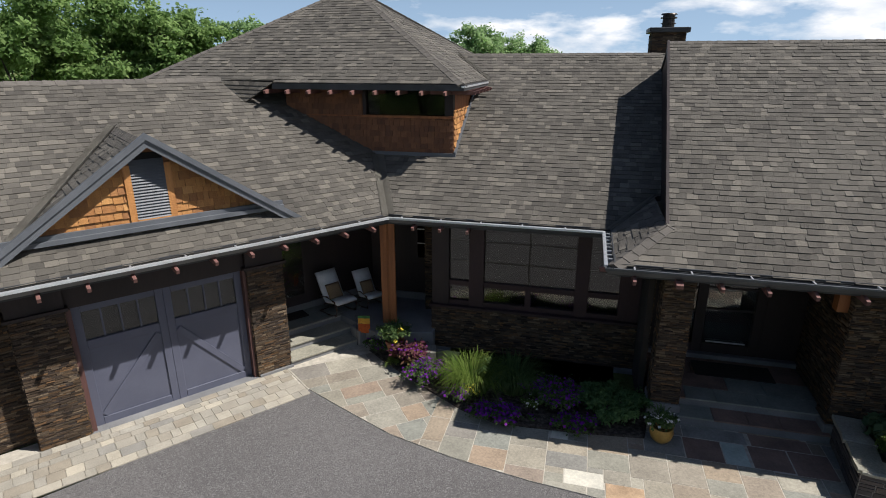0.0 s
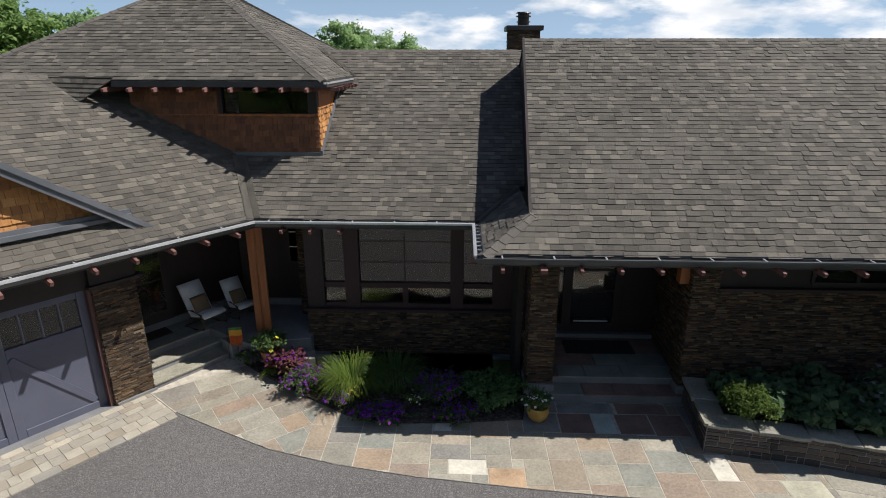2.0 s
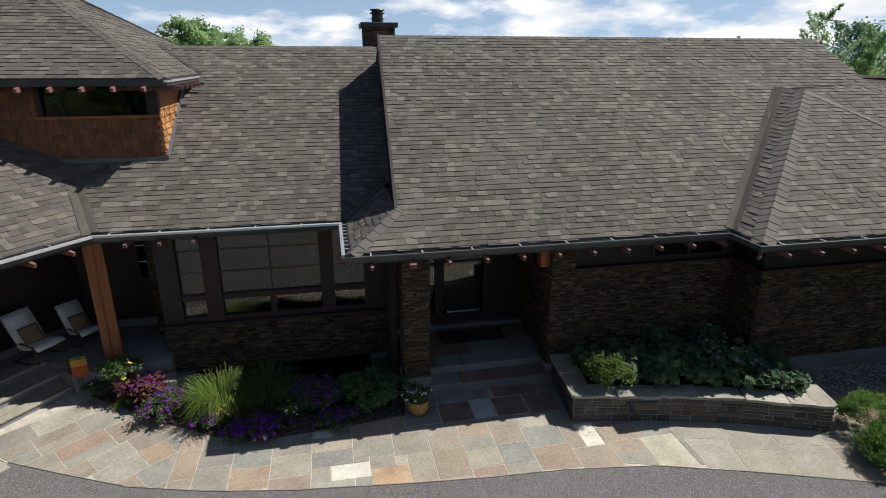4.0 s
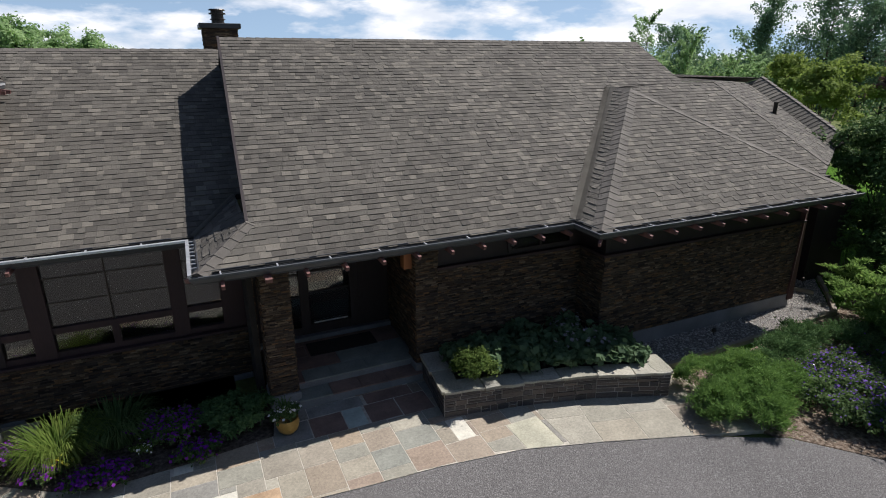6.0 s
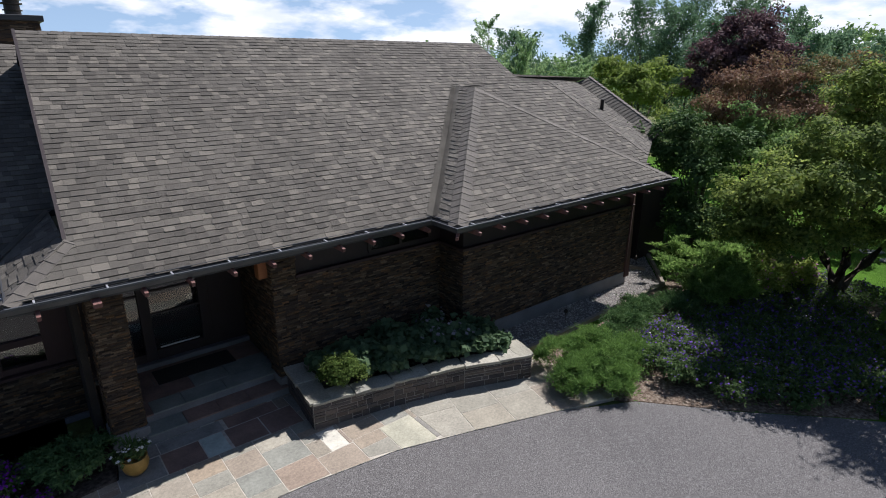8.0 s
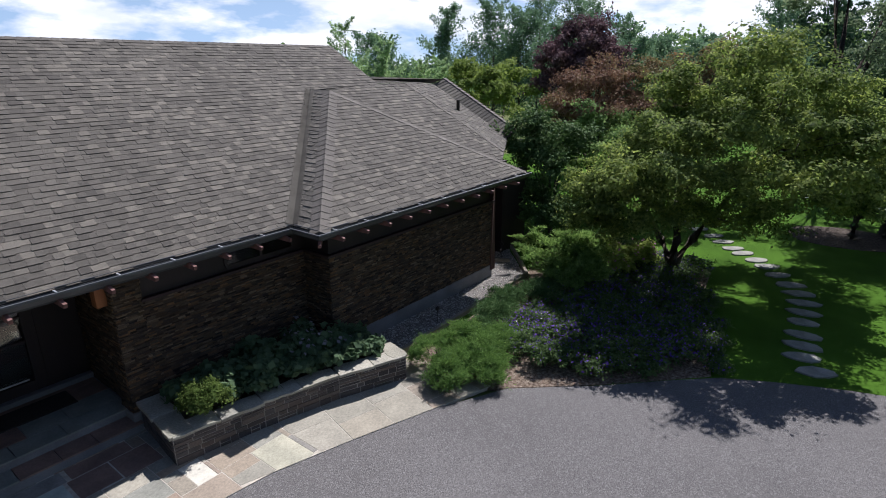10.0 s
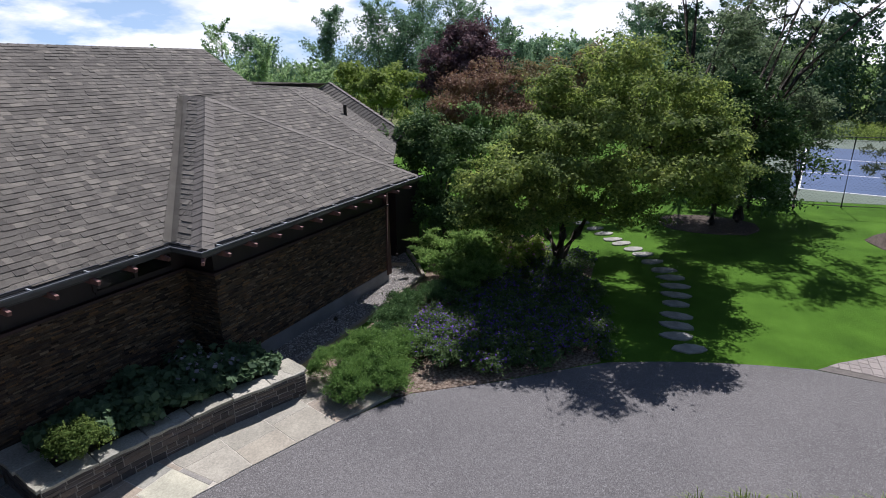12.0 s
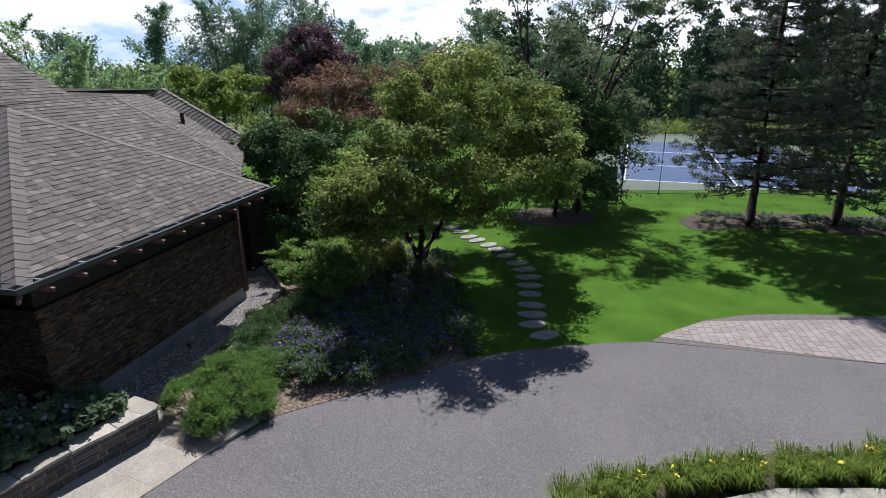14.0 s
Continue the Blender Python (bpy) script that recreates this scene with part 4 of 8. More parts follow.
shakes([(-6.72, 4.87), (-4.88, 4.87), (-4.88, 5.5), (-6.72, 5.5)], lambda s, z, h: (s, 12.0 - h, z), twall, row=0.125, seed=19, mat=M_CEDAR_SHADE, label="cedar shakes, eave shade in their red-brown tone")
twall_r = box("wall", TWX - 0.16, TWX, 12.16, 15.0, 3.2, 5.5, M_POST, house)
shakes([(12.0, 3.6), (14.5, 3.6), (14.5, 5.0), (12.0, 5.0)], lambda s, z, h: (TWX + h, s, z), twall_r, row=0.125, seed=10)
box("flashing_board", -4.75, TWX + 0.02, 11.94, 11.99, 3.93, 4.09, M_FASCIA, house)
bm = bmesh.new()
q = [bm.verts.new(v) for v in ((TWX + 0.02, 11.95, 3.98), (TWX + 0.02, 14.6, 5.58), (TWX + 0.02, 14.6, 5.70), (TWX + 0.02, 11.95, 4.12), (TWX + 0.06, 11.95, 3.98), (TWX + 0.06, 14.6, 5.58), (TWX + 0.06, 14.6, 5.70), (TWX + 0.06, 11.95, 4.12))]
for f in ((3, 2, 1, 0), (4, 5, 6, 7), (0, 1, 5, 4), (1, 2, 6, 5), (2, 3, 7, 6), (3, 0, 4, 7)):
    bm.faces.new([q[i] for i in f])
part("flashing_board", bm, M_FASCIA, house)
box("wall", -6.72, -4.86, 12.0, 12.16, 4.86, 5.52, M_POST, house)
tw_win = new("window")
tw_win.parent = house
box("window_frame", -4.86, -4.78, 11.97, 12.12, 4.86, 5.52, M_WOOD_DARK, tw_win)
box("window_frame", -2.99, -2.80, 11.97, 12.15, 4.86, 5.52, M_WOOD_DARK, tw_win)
box("window_sill", -4.9, -2.78, 11.93, 12.14, 4.83, 4.88, M_POST, tw_win)
box("pane", -4.78, -2.99, 12.05, 12.06, 4.88, 5.52, M_GLASS_DIM, tw_win)
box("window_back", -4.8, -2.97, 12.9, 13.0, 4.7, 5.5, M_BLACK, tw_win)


def tail(parent, m, size=(0.025, 0.85, 0.062)):
    """One rafter tail: a squared beam end with a sloped cut, along +y of m."""
    bm = bmesh.new()
    w, l, h = size
    pr = [(-0.14, -0.02), (-0.12, -h - 0.02), (l, -h - 0.02), (l, h * 0.4), (0.02, 0.01)]
    q = [[bm.verts.new((x, y, z)) for y, z in pr] for x in (-w, w)]
    bm.faces.new(q[0])
    bm.faces.new(q[1][::-1])
    for i in range(len(pr)):
        j = (i + 1) % len(pr)
        bm.faces.new((q[0][i], q[1][i], q[1][j], q[0][j]))
    bmesh.ops.recalc_face_normals(bm, faces=bm.faces[:])
    return part("rafter_tail", bm, M_TAIL, parent, m=m)


first_tail = tail(house, pose(0.86, 8.36, 2.905))


def tails(points, deg):
    for x, y, z in points:
        ob = put("rafter_tail", first_tail.data, house, m=pose(x, y, z, 0, 0, deg))


tails([(0.86 + 0.608 * i, 8.36, 2.905) for i in range(1, 11)], 0)
tails([(1.52, 8.36, 2.905)], 0)
tails([(7.55 + 0.62 * i, 7.61, 2.905) for i in range(11)], 0)
tails([(7.10, 7.62, 2.905)], -45)
tails([(0.49, 8.75, 2.905)], -90)
tails([(-3.2 + 0.55 * i, 10.29, 2.905) for i in range(3)], 0)
tails([tuple(MG @ Vector((-0.25 - 0.605 * i, -0.06, 2.905))) for i in range(15)], GA)
tails([(TX - 0.35 - 0.505 * i, TY - 0.06, TZ - 0.14) for i in range(9)], 0)
tails([(TX + 0.07, TY + 0.35 + 0.4 * i, TZ - 0.14) for i in range(6)], 90)
for sx in (XW1, ):
    tails([(sx - 0.04, 8.0, 2.86)], 90)

# gutters
GPRO = [(-0.005, -0.02), (0.0, -0.115), (0.075, -0.115), (0.125, -0.045), (0.125, -0.012), (0.115, -0.012), (0.112, -0.042), (0.07, -0.1), (0.012, -0.1), (0.01, -0.02)]
# widened lip: the sun's glint is built into its width and bright metal
GLINTP = [(0.085, -0.014), (0.130, -0.040), (0.142, -0.034), (0.138, 0.000), (0.085, 0.005)]
FPRO = [(-0.04, 0.03), (-0.006, 0.03), (-0.006, -0.17), (-0.04, -0.17)]
g_end = MG @ Vector((-9.6, 0, 0))
line_l = [(g_end.x, g_end.y), CORNER, (0.55, 10.35), (0.55, 8.42), (XW0, 8.42), (XW0, 7.67), (XW1, 7.67), (XW1, 8.4)]
runs = [line_l[0:2], line_l[1:3], line_l[2:4], line_l[3:5], line_l[4:6], line_l[5:8]]
ZG = Matrix.Translation((0, 0, ZE + 0.0))
strip("gutter", line_l, GPRO, M_GUTTER, house, "dark grey metal gutter, sun glint as its bright rim", m=ZG)
THIN = [(0.112, -0.014), (0.130, -0.026), (0.136, -0.022), (0.134, -0.004), (0.112, 0.000)]
# bright strip only where the sun glints, along the garage and middle eaves
strip("gutter_rim", line_l[:4], GLINTP, M_RIM, house, m=ZG)
strip("gutter_rim", line_l[3:], THIN, M_GUTTER, house, m=ZG)
strip("fascia", line_l, FPRO, M_DARKFASCIA, house, m=ZG)
for a, b in ((line_l[0], line_l[1]), (line_l[1], line_l[2]), (line_l[3], line_l[4]), (line_l[5], line_l[6]), (line_l[3], line_l[2])):
    a, b = Vector((*a, 0)), Vector((*b, 0))
    d = (b - a).normalized()
    out = Vector((d.y, -d.x, 0)) if (a, b) and (b - a).x != 0 else Vector((-1, 0, 0))
    k = 0.3
    stepw = 0.8 if abs(d.x) > 0.1 else 0.2
    while k < (b - a).length - 0.1:
        c = a + d * k
        ang = math.degrees(math.atan2(out.y, out.x))
        box("gutter_strap", 0.0, 0.128, -0.012, 0.012, ZE - 0.012, ZE + 0.006, M_RIM, house, m=pose(c.x, c.y, 0, 0, 0, ang))
        k += stepw

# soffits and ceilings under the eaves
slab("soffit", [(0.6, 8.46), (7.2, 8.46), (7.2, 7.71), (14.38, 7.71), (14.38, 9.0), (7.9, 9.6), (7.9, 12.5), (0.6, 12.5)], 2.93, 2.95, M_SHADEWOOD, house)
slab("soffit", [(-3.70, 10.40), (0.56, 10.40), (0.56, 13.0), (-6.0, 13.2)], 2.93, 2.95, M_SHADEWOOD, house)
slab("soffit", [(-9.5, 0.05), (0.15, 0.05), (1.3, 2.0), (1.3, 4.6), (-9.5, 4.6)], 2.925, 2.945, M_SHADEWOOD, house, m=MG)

# chimney
chim = new("chimney")
chim.parent = house
ledge("chimney_wall", (1.42, 16.0), (2.21, 16.0), 5.6, 6.68, chim, seed=21)
ledge("chimney_wall", (1.42, 16.8), (1.42, 16.0), 5.6, 6.68, chim, seed=22, thick=0.06)
ledge("chimney_wall", (2.21, 16.0), (2.21, 16.8), 5.6, 6.68, chim, seed=23, thick=0.06)
box("chimney_cap", 1.33, 2.30, 15.91, 16.9, 6.68, 6.80, M_DARKFASCIA, chim, "dark metal chimney cap", bevel=0.01)
bm = bmesh.new()
for z0, z1, r0, r1 in ((6.80, 7.03, 0.155, 0.145), (6.90, 6.92, 0.185, 0.185), (7.03, 7.06, 0.2, 0.2), (7.06, 7.12, 0.15, 0.15), (7.12, 7.15, 0.2, 0.18)):
    bmesh.ops.create_cone(bm, cap_ends=True, segments=20, radius1=r0, radius2=r1, depth=z1 - z0, matrix=Matrix.Translation((1.81, 16.42, (z0 + z1) / 2)))
part("flue", bm, M_BRONZE, chim, "dark metal flue with ringed cap")

# ---- walls under the eaves ----
def group_part(name, parent, m=None):
    ob = new(name)
    ob.parent = parent
    if m is not None:
        ob.matrix_basis = m
    return ob


# garage front, in the wing's own axes
D0, D1, DY, DH = -5.33, -2.59, 0.94, 2.28
for a, b, s in ((-6.14, -5.42, 31), (-2.52, -1.83, 32)):
    ledge("pillar", (a, 0.74), (b, 0.74), 0.0, 2.30, house, m=MG, singles=(a > -3), seed=s)
    ledge("pillar_side", (b, 0.74), (b, 1.35), 0.0, 2.30, house, m=MG, seed=s + 4, thick=0.1)
    ledge("pillar_side", (a, 1.35), (a, 0.74), 0.0, 2.30, house, m=MG, seed=s + 6, thick=0.1)
    box("pillar_cap", a - 0.06, b + 0.06, 0.66, 1.35, 2.30, 2.35, M_WOOD_DARK, house, m=MG)
    box("pillar_head", a - 0.02, b + 0.02, 0.72, 1.3, 2.35, 2.93, M_WOOD_DARK, house, m=MG)
box("pillar_foot", -2.50, -1.80, 0.68, 1.2, 0.0, 0.06, M_CONC, house, m=MG)
ledge("wall", (-9.6, 1.1), (-6.14, 1.1), 0.0, 2.9, house, m=MG, seed=40)
box("header", D0 - 0.1, D1 + 0.1, DY - 0.12, DY + 0.2, DH, 2.93, M_WOOD_DARK, house, "dark stained header board", m=MG)
for x in (D0 - 0.09, D1):
    box("door_jamb", x, x + 0.09, DY - 0.16, DY + 0.05, 0.0, DH, M_JAMB, house, "maroon stained door jamb", m=MG)
gdoor = group_part("garage_door", house, MG)
gdoor["label"] = "slate-blue carriage garage door with glazed top row"
mid = (D0 + D1) / 2
WZ0, WZ1 = 1.62, 2.14
box("door_panel", D0, D1, DY, DY + 0.05, 0.0, WZ0 - 0.0, M_SLATE, gdoor)
for h0, h1 in ((D0, mid), (mid, D1)):
    for x0, x1, z0, z1 in ((h0, h0 + 0.13, 0.0, DH), (h1 - 0.13, h1, 0.0, DH), (h0 + 0.13, h1 - 0.13, 0.0, 0.15), (h0 + 0.13, h1 - 0.13, WZ0 - 0.16, WZ0), (h0 + 0.13, h1 - 0.13, WZ1, DH)):
        box("door_rail", x0 + 0.002, x1 - 0.002, DY - 0.028, DY + 0.04, z0 + 0.002, z1 - 0.002, M_SLATE, gdoor, bevel=0.004)
    x0, x1 = h0 + 0.13, h1 - 0.13
    n = 4
    for i in range(n):
        a, b = x0 + (x1 - x0) * i / n, x0 + (x1 - x0) * (i + 1) / n
        box("pane", a, b, DY + 0.012, DY + 0.018, WZ0, WZ1, M_GLASS, gdoor)
        if i:
            box("muntin", a - 0.014, a + 0.014, DY - 0.012, DY + 0.03, WZ0, WZ1, M_SLATE, gdoor)
    # diagonal brace, rising to the middle stile
    bm = bmesh.new()
    lo, hi = ((x0, 0.15), (x1, WZ0 - 0.16)) if h0 == D0 else ((x1, 0.15), (x0, WZ0 - 0.16))
    d = Vector((hi[0] - lo[0], 0, hi[1] - lo[1]))
    L = d.length
    ang = math.atan2(d.z, d.x)
    box_bm(bm, 0.05, L - 0.05, -0.026, 0.002, -0.055, 0.055)
    part("brace", bm, M_SLATE, gdoor, m=Matrix.Translation((lo[0], DY, lo[1])) @ Matrix.Rotation(-ang, 4, "Y"))
# black sheets stand in for the unlit garage behind the panes
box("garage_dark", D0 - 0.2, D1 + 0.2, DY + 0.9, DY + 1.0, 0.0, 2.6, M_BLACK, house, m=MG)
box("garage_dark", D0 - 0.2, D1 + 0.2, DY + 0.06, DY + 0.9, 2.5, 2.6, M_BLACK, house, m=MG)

# alcove between garage and bay: terrace level 0.45
TZ0 = 0.45
def g2w(u, v):
    p = MG @ Vector((u, v, 0))
    return (p.x, p.y)


slab("terrace", [g2w(-1.9, 1.5), g2w(-0.25, 1.5), (-4.1, 10.25), (-2.9, 10.55), (-2.9, 12.6), g2w(1.6, 3.4), g2w(-1.9, 3.4)], 0.0, TZ0, M_CONC, house, "grey stone terrace floor", bevel=0.012)
bm = bmesh.new()
for i in range(5):
    for j in range(3):
        x, y = -1.8 + i * 0.55, 1.55 + j * 0.42
        box_bm(bm, x + 0.006, x + 0.544, y + 0.006, y + 0.414, TZ0, TZ0 + 0.006)
part("terrace_paving", bm, M_FLAG_BLUE, house, m=MG)["kind"] = "stuff"
for i, (v0, z1) in enumerate(((0.72, 0.15), (1.10, 0.30))):
    st = box("step", -1.84, -0.10 - 0.1 * i, v0, 1.52, z1 - 0.15 + (0.002 if i else 0), z1 - 0.045, M_CONC, house, m=MG)
    box("tread", -1.84, -0.08 - 0.1 * i, v0 - 0.03, 1.52 if i else 1.12, z1 - 0.045, z1, M_COPING, st, "pale limestone tread", bevel=0.008)
tr = box("tread", -1.84, -0.25, 1.47, 1.85, TZ0 - 0.045, TZ0 + 0.004, M_COPING, house, "pale limestone tread", m=MG, bevel=0.008)
WA = 2.32
box("wall", -1.9, 1.3, WA, WA + 0.2, TZ0, 2.93, M_WOOD_DARK, house, "dark stained recessed wall", m=MG)
box("wall_base", -1.88, 1.2, WA - 0.05, WA - 0.001, TZ0, TZ0 + 0.16, M_CONC, house, m=MG)
side_door = group_part("side_door", house, MG)
box("door_frame", -1.72, -0.62, WA - 0.06, WA - 0.002, TZ0 + 0.16, 2.5, M_WOOD_DARK, side_door)
box("pane", -1.6, -0.74, WA - 0.068, WA - 0.061, TZ0 + 0.4, 2.38, M_GLASS, side_door)
for z in (1.0, 1.55, 2.0):
    box("muntin", -1.6, -0.74, WA - 0.08, WA - 0.069, z, z + 0.025, M_WOOD_DARK, side_door)
box("wall", -4.9, -2.9, 12.25, 12.45, TZ0, 2.93, M_WOOD_DARK, house, "dark stained recessed wall")
box("wall_base", -4.6, -3.02, 12.19, 12.249, TZ0, TZ0 + 0.16, M_CONC, house)
n_win = group_part("window", house)
box("window_frame", -3.75, -3.42, 12.18, 12.249, 1.5, 2.8, M_WOOD_DARK, n_win)
box("pane", -3.70, -3.47, 12.17, 12.18, 1.55, 2.75, M_GLASS, n_win)
for z in (1.9, 2.25):
    box("muntin", -3.70, -3.47, 12.155, 12.17, z, z + 0.02, M_RIM, n_win)
ledge("pillar", (-3.38, 11.7), (-2.98, 11.7), 0.0, 2.93, house, seed=50, thick=0.5)
ledge("pillar_side", (-3.38, 12.2), (-3.38, 11.7), 0.0, 2.93, house, seed=51, thick=0.1)
# timber post at the inner corner
for k, dx in enumerate((-0.085, 0.085)):
    box("timber_post", dx - 0.072, dx + 0.072, -0.10, 0.10, TZ0, 2.93, M_POST, house, "orange stained fir post", m=pose(-3.98, 10.86, 0, 0, 0, 18), bevel=0.012)
box("timber_post", -0.03, 0.03, -0.08, 0.08, TZ0, 2.93, M_POST, house, m=pose(-3.98, 10.86, 0, 0, 0, 18))

# glazed bay over a stone skirt, carried clear of the ground
BY = 10.75
ledge("bay_skirt", (-2.97, BY), (1.32, BY), 0.03, 1.00, house, seed=60, thick=0.3)
ledge("bay_skirt_side", (-2.97, 11.9), (-2.97, BY), 0.03, 1.00, house, seed=61, thick=0.2)
ledge("bay_skirt_side", (1.32, BY), (1.32, 11.3), 0.03, 1.00, house, seed=62, thick=0.2)
box("bay_floor", -2.95, 1.30, BY + 0.02, 12.3, 0.0, 0.06, M_WOOD_DARK, house)
box("window_sill", -3.02, 1.37, BY - 0.07, BY + 0.25, 1.00, 1.05, M_MAROON, house, "dark maroon sill board", bevel=0.006)
bay = group_part("window", house)
bay["label"] = "wide dark-framed window wall with thin glazing bars"
FW = BY + 0.02
Z0, ZL, ZR, Z1 = 1.05, 1.49, 1.60, 2.93
for x0, x1 in ((-2.97, -2.60), (-2.17, -1.86), (0.0, 0.27), (0.86, 1.32)):
    box("window_frame", x0, x1, FW, FW + 0.2, Z0, Z1, M_MAROON if x0 > -2.9 else M_WOOD_DARK, bay, bevel=0.006)
for x0, x1, colm in ((-2.60, -2.17, 1), (-1.86, 0.0, 2), (0.27, 0.86, 1)):
    box("window_frame", x0, x1, FW + 0.03, FW + 0.16, Z0, Z0 + 0.10, M_MAROON, bay)
    box("window_frame", x0, x1, FW + 0.03, FW + 0.16, ZL, ZR, M_MAROON, bay)
    for c in range(colm):
        a, b = x0 + (x1 - x0) * c / colm, x0 + (x1 - x0) * (c + 1) / colm
        if c:
            box("window_frame", a - 0.06, a + 0.06, FW + 0.03, FW + 0.16, Z0 + 0.10, ZL, M_MAROON, bay)
            box("muntin", a - 0.014, a + 0.014, FW + 0.07, FW + 0.10, ZR, Z1, M_BRONZE, bay)
        e = 0.05 if colm > 1 else 0.0
        box("pane", a + (0.06 if c else 0), b - (0.06 if colm > 1 and not c else 0), FW + 0.085, FW + 0.091, Z0 + 0.10, ZL, M_GLASS, bay)
        for i in range(3):
            z0, z1 = ZR + (Z1 - ZR) * i / 3, ZR + (Z1 - ZR) * (i + 1) / 3
            box("pane", a + (0.014 if c else 0), b - (0.014 if colm > 1 and not c else 0), FW + 0.085, FW + 0.091, z0 + 0.006, z1 - 0.006, M_GLASS, bay)
            if i:
                box("muntin", a + (0.014 if c else 0), b - (0.014 if colm > 1 and not c else 0), FW + 0.075, FW + 0.10, z0 - 0.01, z0 + 0.01, M_BRONZE, bay)
# near-black room shell: the unlit interior is in its colour
box("bay_room", -2.95, 1.30, 12.2, 12.3, 0.06, 2.93, M_WOOD_DARK, house)
box("bay_room_side", -2.97, -2.9, BY + 0.22, 12.3, 1.0, 2.93, M_WOOD_DARK, house)
box("bay_room_side", 1.25, 1.32, BY + 0.22, 12.3, 1.0, 2.93, M_WOOD_DARK, house)
box("pier", -2.93, -2.55, BY - 0.03, 11.5, -0.7, 0.03, M_CONC, house, "grey concrete pier")
box("pier", 0.90, 1.38, BY - 0.08, 11.5, -0.7, 0.03, M_CONC, house, "grey concrete pier")
# black sheet stands in for the dark void under the bay
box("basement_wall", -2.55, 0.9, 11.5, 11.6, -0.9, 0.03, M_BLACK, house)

# porch
for a, b, s in ((1.43, 1.90, 70), (4.19, 4.64, 71)):
    ledge("pillar", (a, 9.2), (b, 9.2), 0.3, 2.93, house, seed=s, thick=0.1)
    ledge("pillar_side", (a, 9.62), (a, 9.2), 0.3, 2.93, house, seed=s + 2, thick=0.1)
    ledge("pillar_side", (b, 9.2), (b, 9.62), 0.3, 2.93, house, seed=s + 4, thick=0.1)
    box("pillar_core", a + 0.09, b - 0.09, 9.29, 9.62, 0.0, 2.92, M_STONE_BACK, house)
    box("pillar_foot", a - 0.04, b + 0.04, 9.14, 9.66, 0.0, 0.31, M_CONC, house, bevel=0.01)
ledge("porch_wall", (4.3, 11.2), (4.3, 9.62), 0.3, 2.93, house, seed=76, thick=0.2)
ledge("porch_wall", (1.36, 9.7), (1.36, 11.2), 0.0, 2.93, house, seed=77, thick=0.1)
box("beam", 4.02, 4.18, 9.34, 9.52, 2.25, 2.93, M_POST, house, "orange stained fir bracket")
slab("porch_floor", [(1.45, 9.45), (4.3, 9.45), (4.3, 11.3), (1.45, 11.3)], 0.0, 0.294, M_CONC, house)
box("step", 1.85, 4.25, 9.06, 9.46, 0.0, 0.145, M_CONC, house)
# only the darker maroon and blue stones: part of the porch's shade is in them
pf = random.Random(8)
for row, (y0, y1, z) in enumerate(((9.05, 9.47, 0.145), (9.42, 9.85, 0.294), (9.85, 10.35, 0.294), (10.35, 10.8, 0.294), (10.8, 11.2, 0.294))):
    x = 1.88 if row == 0 else 1.47
    while x < 4.2:
        w = min(pf.uniform(0.5, 0.95), 4.26 - x)
        if 4.26 - x - w < 0.25:
            w = 4.26 - x
        box("flagstone", x + 0.006, x + w - 0.006, y0 + 0.006, y1 - 0.006, z, z + 0.03, pf.choice((M_FLAG_MAROON, M_FLAG_BLUE, M_FLAG_MAROON)), house, bevel=0.004)
        x += w
door = group_part("front_door", house)
door["label"] = "dark glazed front door with sidelight and transom bars"
PD = 11.1
# black sheet stands in for the unlit hall behind the door glass
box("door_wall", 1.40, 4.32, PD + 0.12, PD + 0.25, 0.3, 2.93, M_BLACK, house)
box("threshold", 1.45, 4.28, PD - 0.12, PD + 0.1, 0.324, 0.42, M_CONC, house, "pale stone threshold", bevel=0.008)
for x0, x1, z0, z1 in ((1.45, 2.02, 0.42, 2.93), (2.36, 2.55, 0.42, 2.93), (3.42, 3.60, 0.42, 2.93), (2.55, 3.42, 0.42, 0.62), (3.60, 4.28, 0.42, 2.93), (2.02, 2.36, 0.42, 0.60)):
    box("door_frame", x0, x1, PD, PD + 0.11, z0, z1, M_WOOD_DARK, door, bevel=0.006)
for a, b, zs in ((2.02, 2.36, (0.60, 1.28, 1.78, 2.93)), (2.55, 3.42, (0.62, 1.36, 1.82, 2.93))):
    for i in range(3):
        box("pane", a, b, PD + 0.04, PD + 0.046, zs[i] + 0.02, zs[i + 1] - 0.02, M_GLASS, door)
        if i:
            box("muntin", a, b, PD + 0.02, PD + 0.06, zs[i] - 0.02, zs[i] + 0.02, M_WOOD_DARK, door)
box("handle", 2.62, 3.34, PD - 0.02, PD + 0.0, 0.66, 0.685, M_RIM, door, "thin bright kick rail")

# entrance wing walls
ledge("wall", (4.64, 9.2), (7.95, 9.2), 0.0, 2.20, house, seed=80)
ledge("wall", (7.95, 9.2), (7.95, 8.43), 0.0, 2.20, house, seed=81)
ledge("wall", (7.95, 8.43), (13.92, 8.43), 0.34, 2.20, house, seed=82)
ledge("wall", (13.92, 8.43), (13.92, 10.5), 0.34, 2.20, house, seed=83)
strip("stone_cap", [(4.62, 9.2), (7.95, 9.2), (7.95, 8.43), (13.96, 8.43), (13.96, 10.5)], [(-0.05, 2.20), (0.06, 2.20), (0.06, 2.25), (-0.05, 2.25)], M_MAROON, house, "thin stained cap board on the stone")
strip("wall", [(4.62, 9.25), (8.0, 9.25), (8.0, 8.48), (13.9, 8.48), (13.9, 10.5)], [(-0.1, 2.25), (0, 2.25), (0, 2.93), (-0.1, 2.93)], M_WOOD_DARK, house)
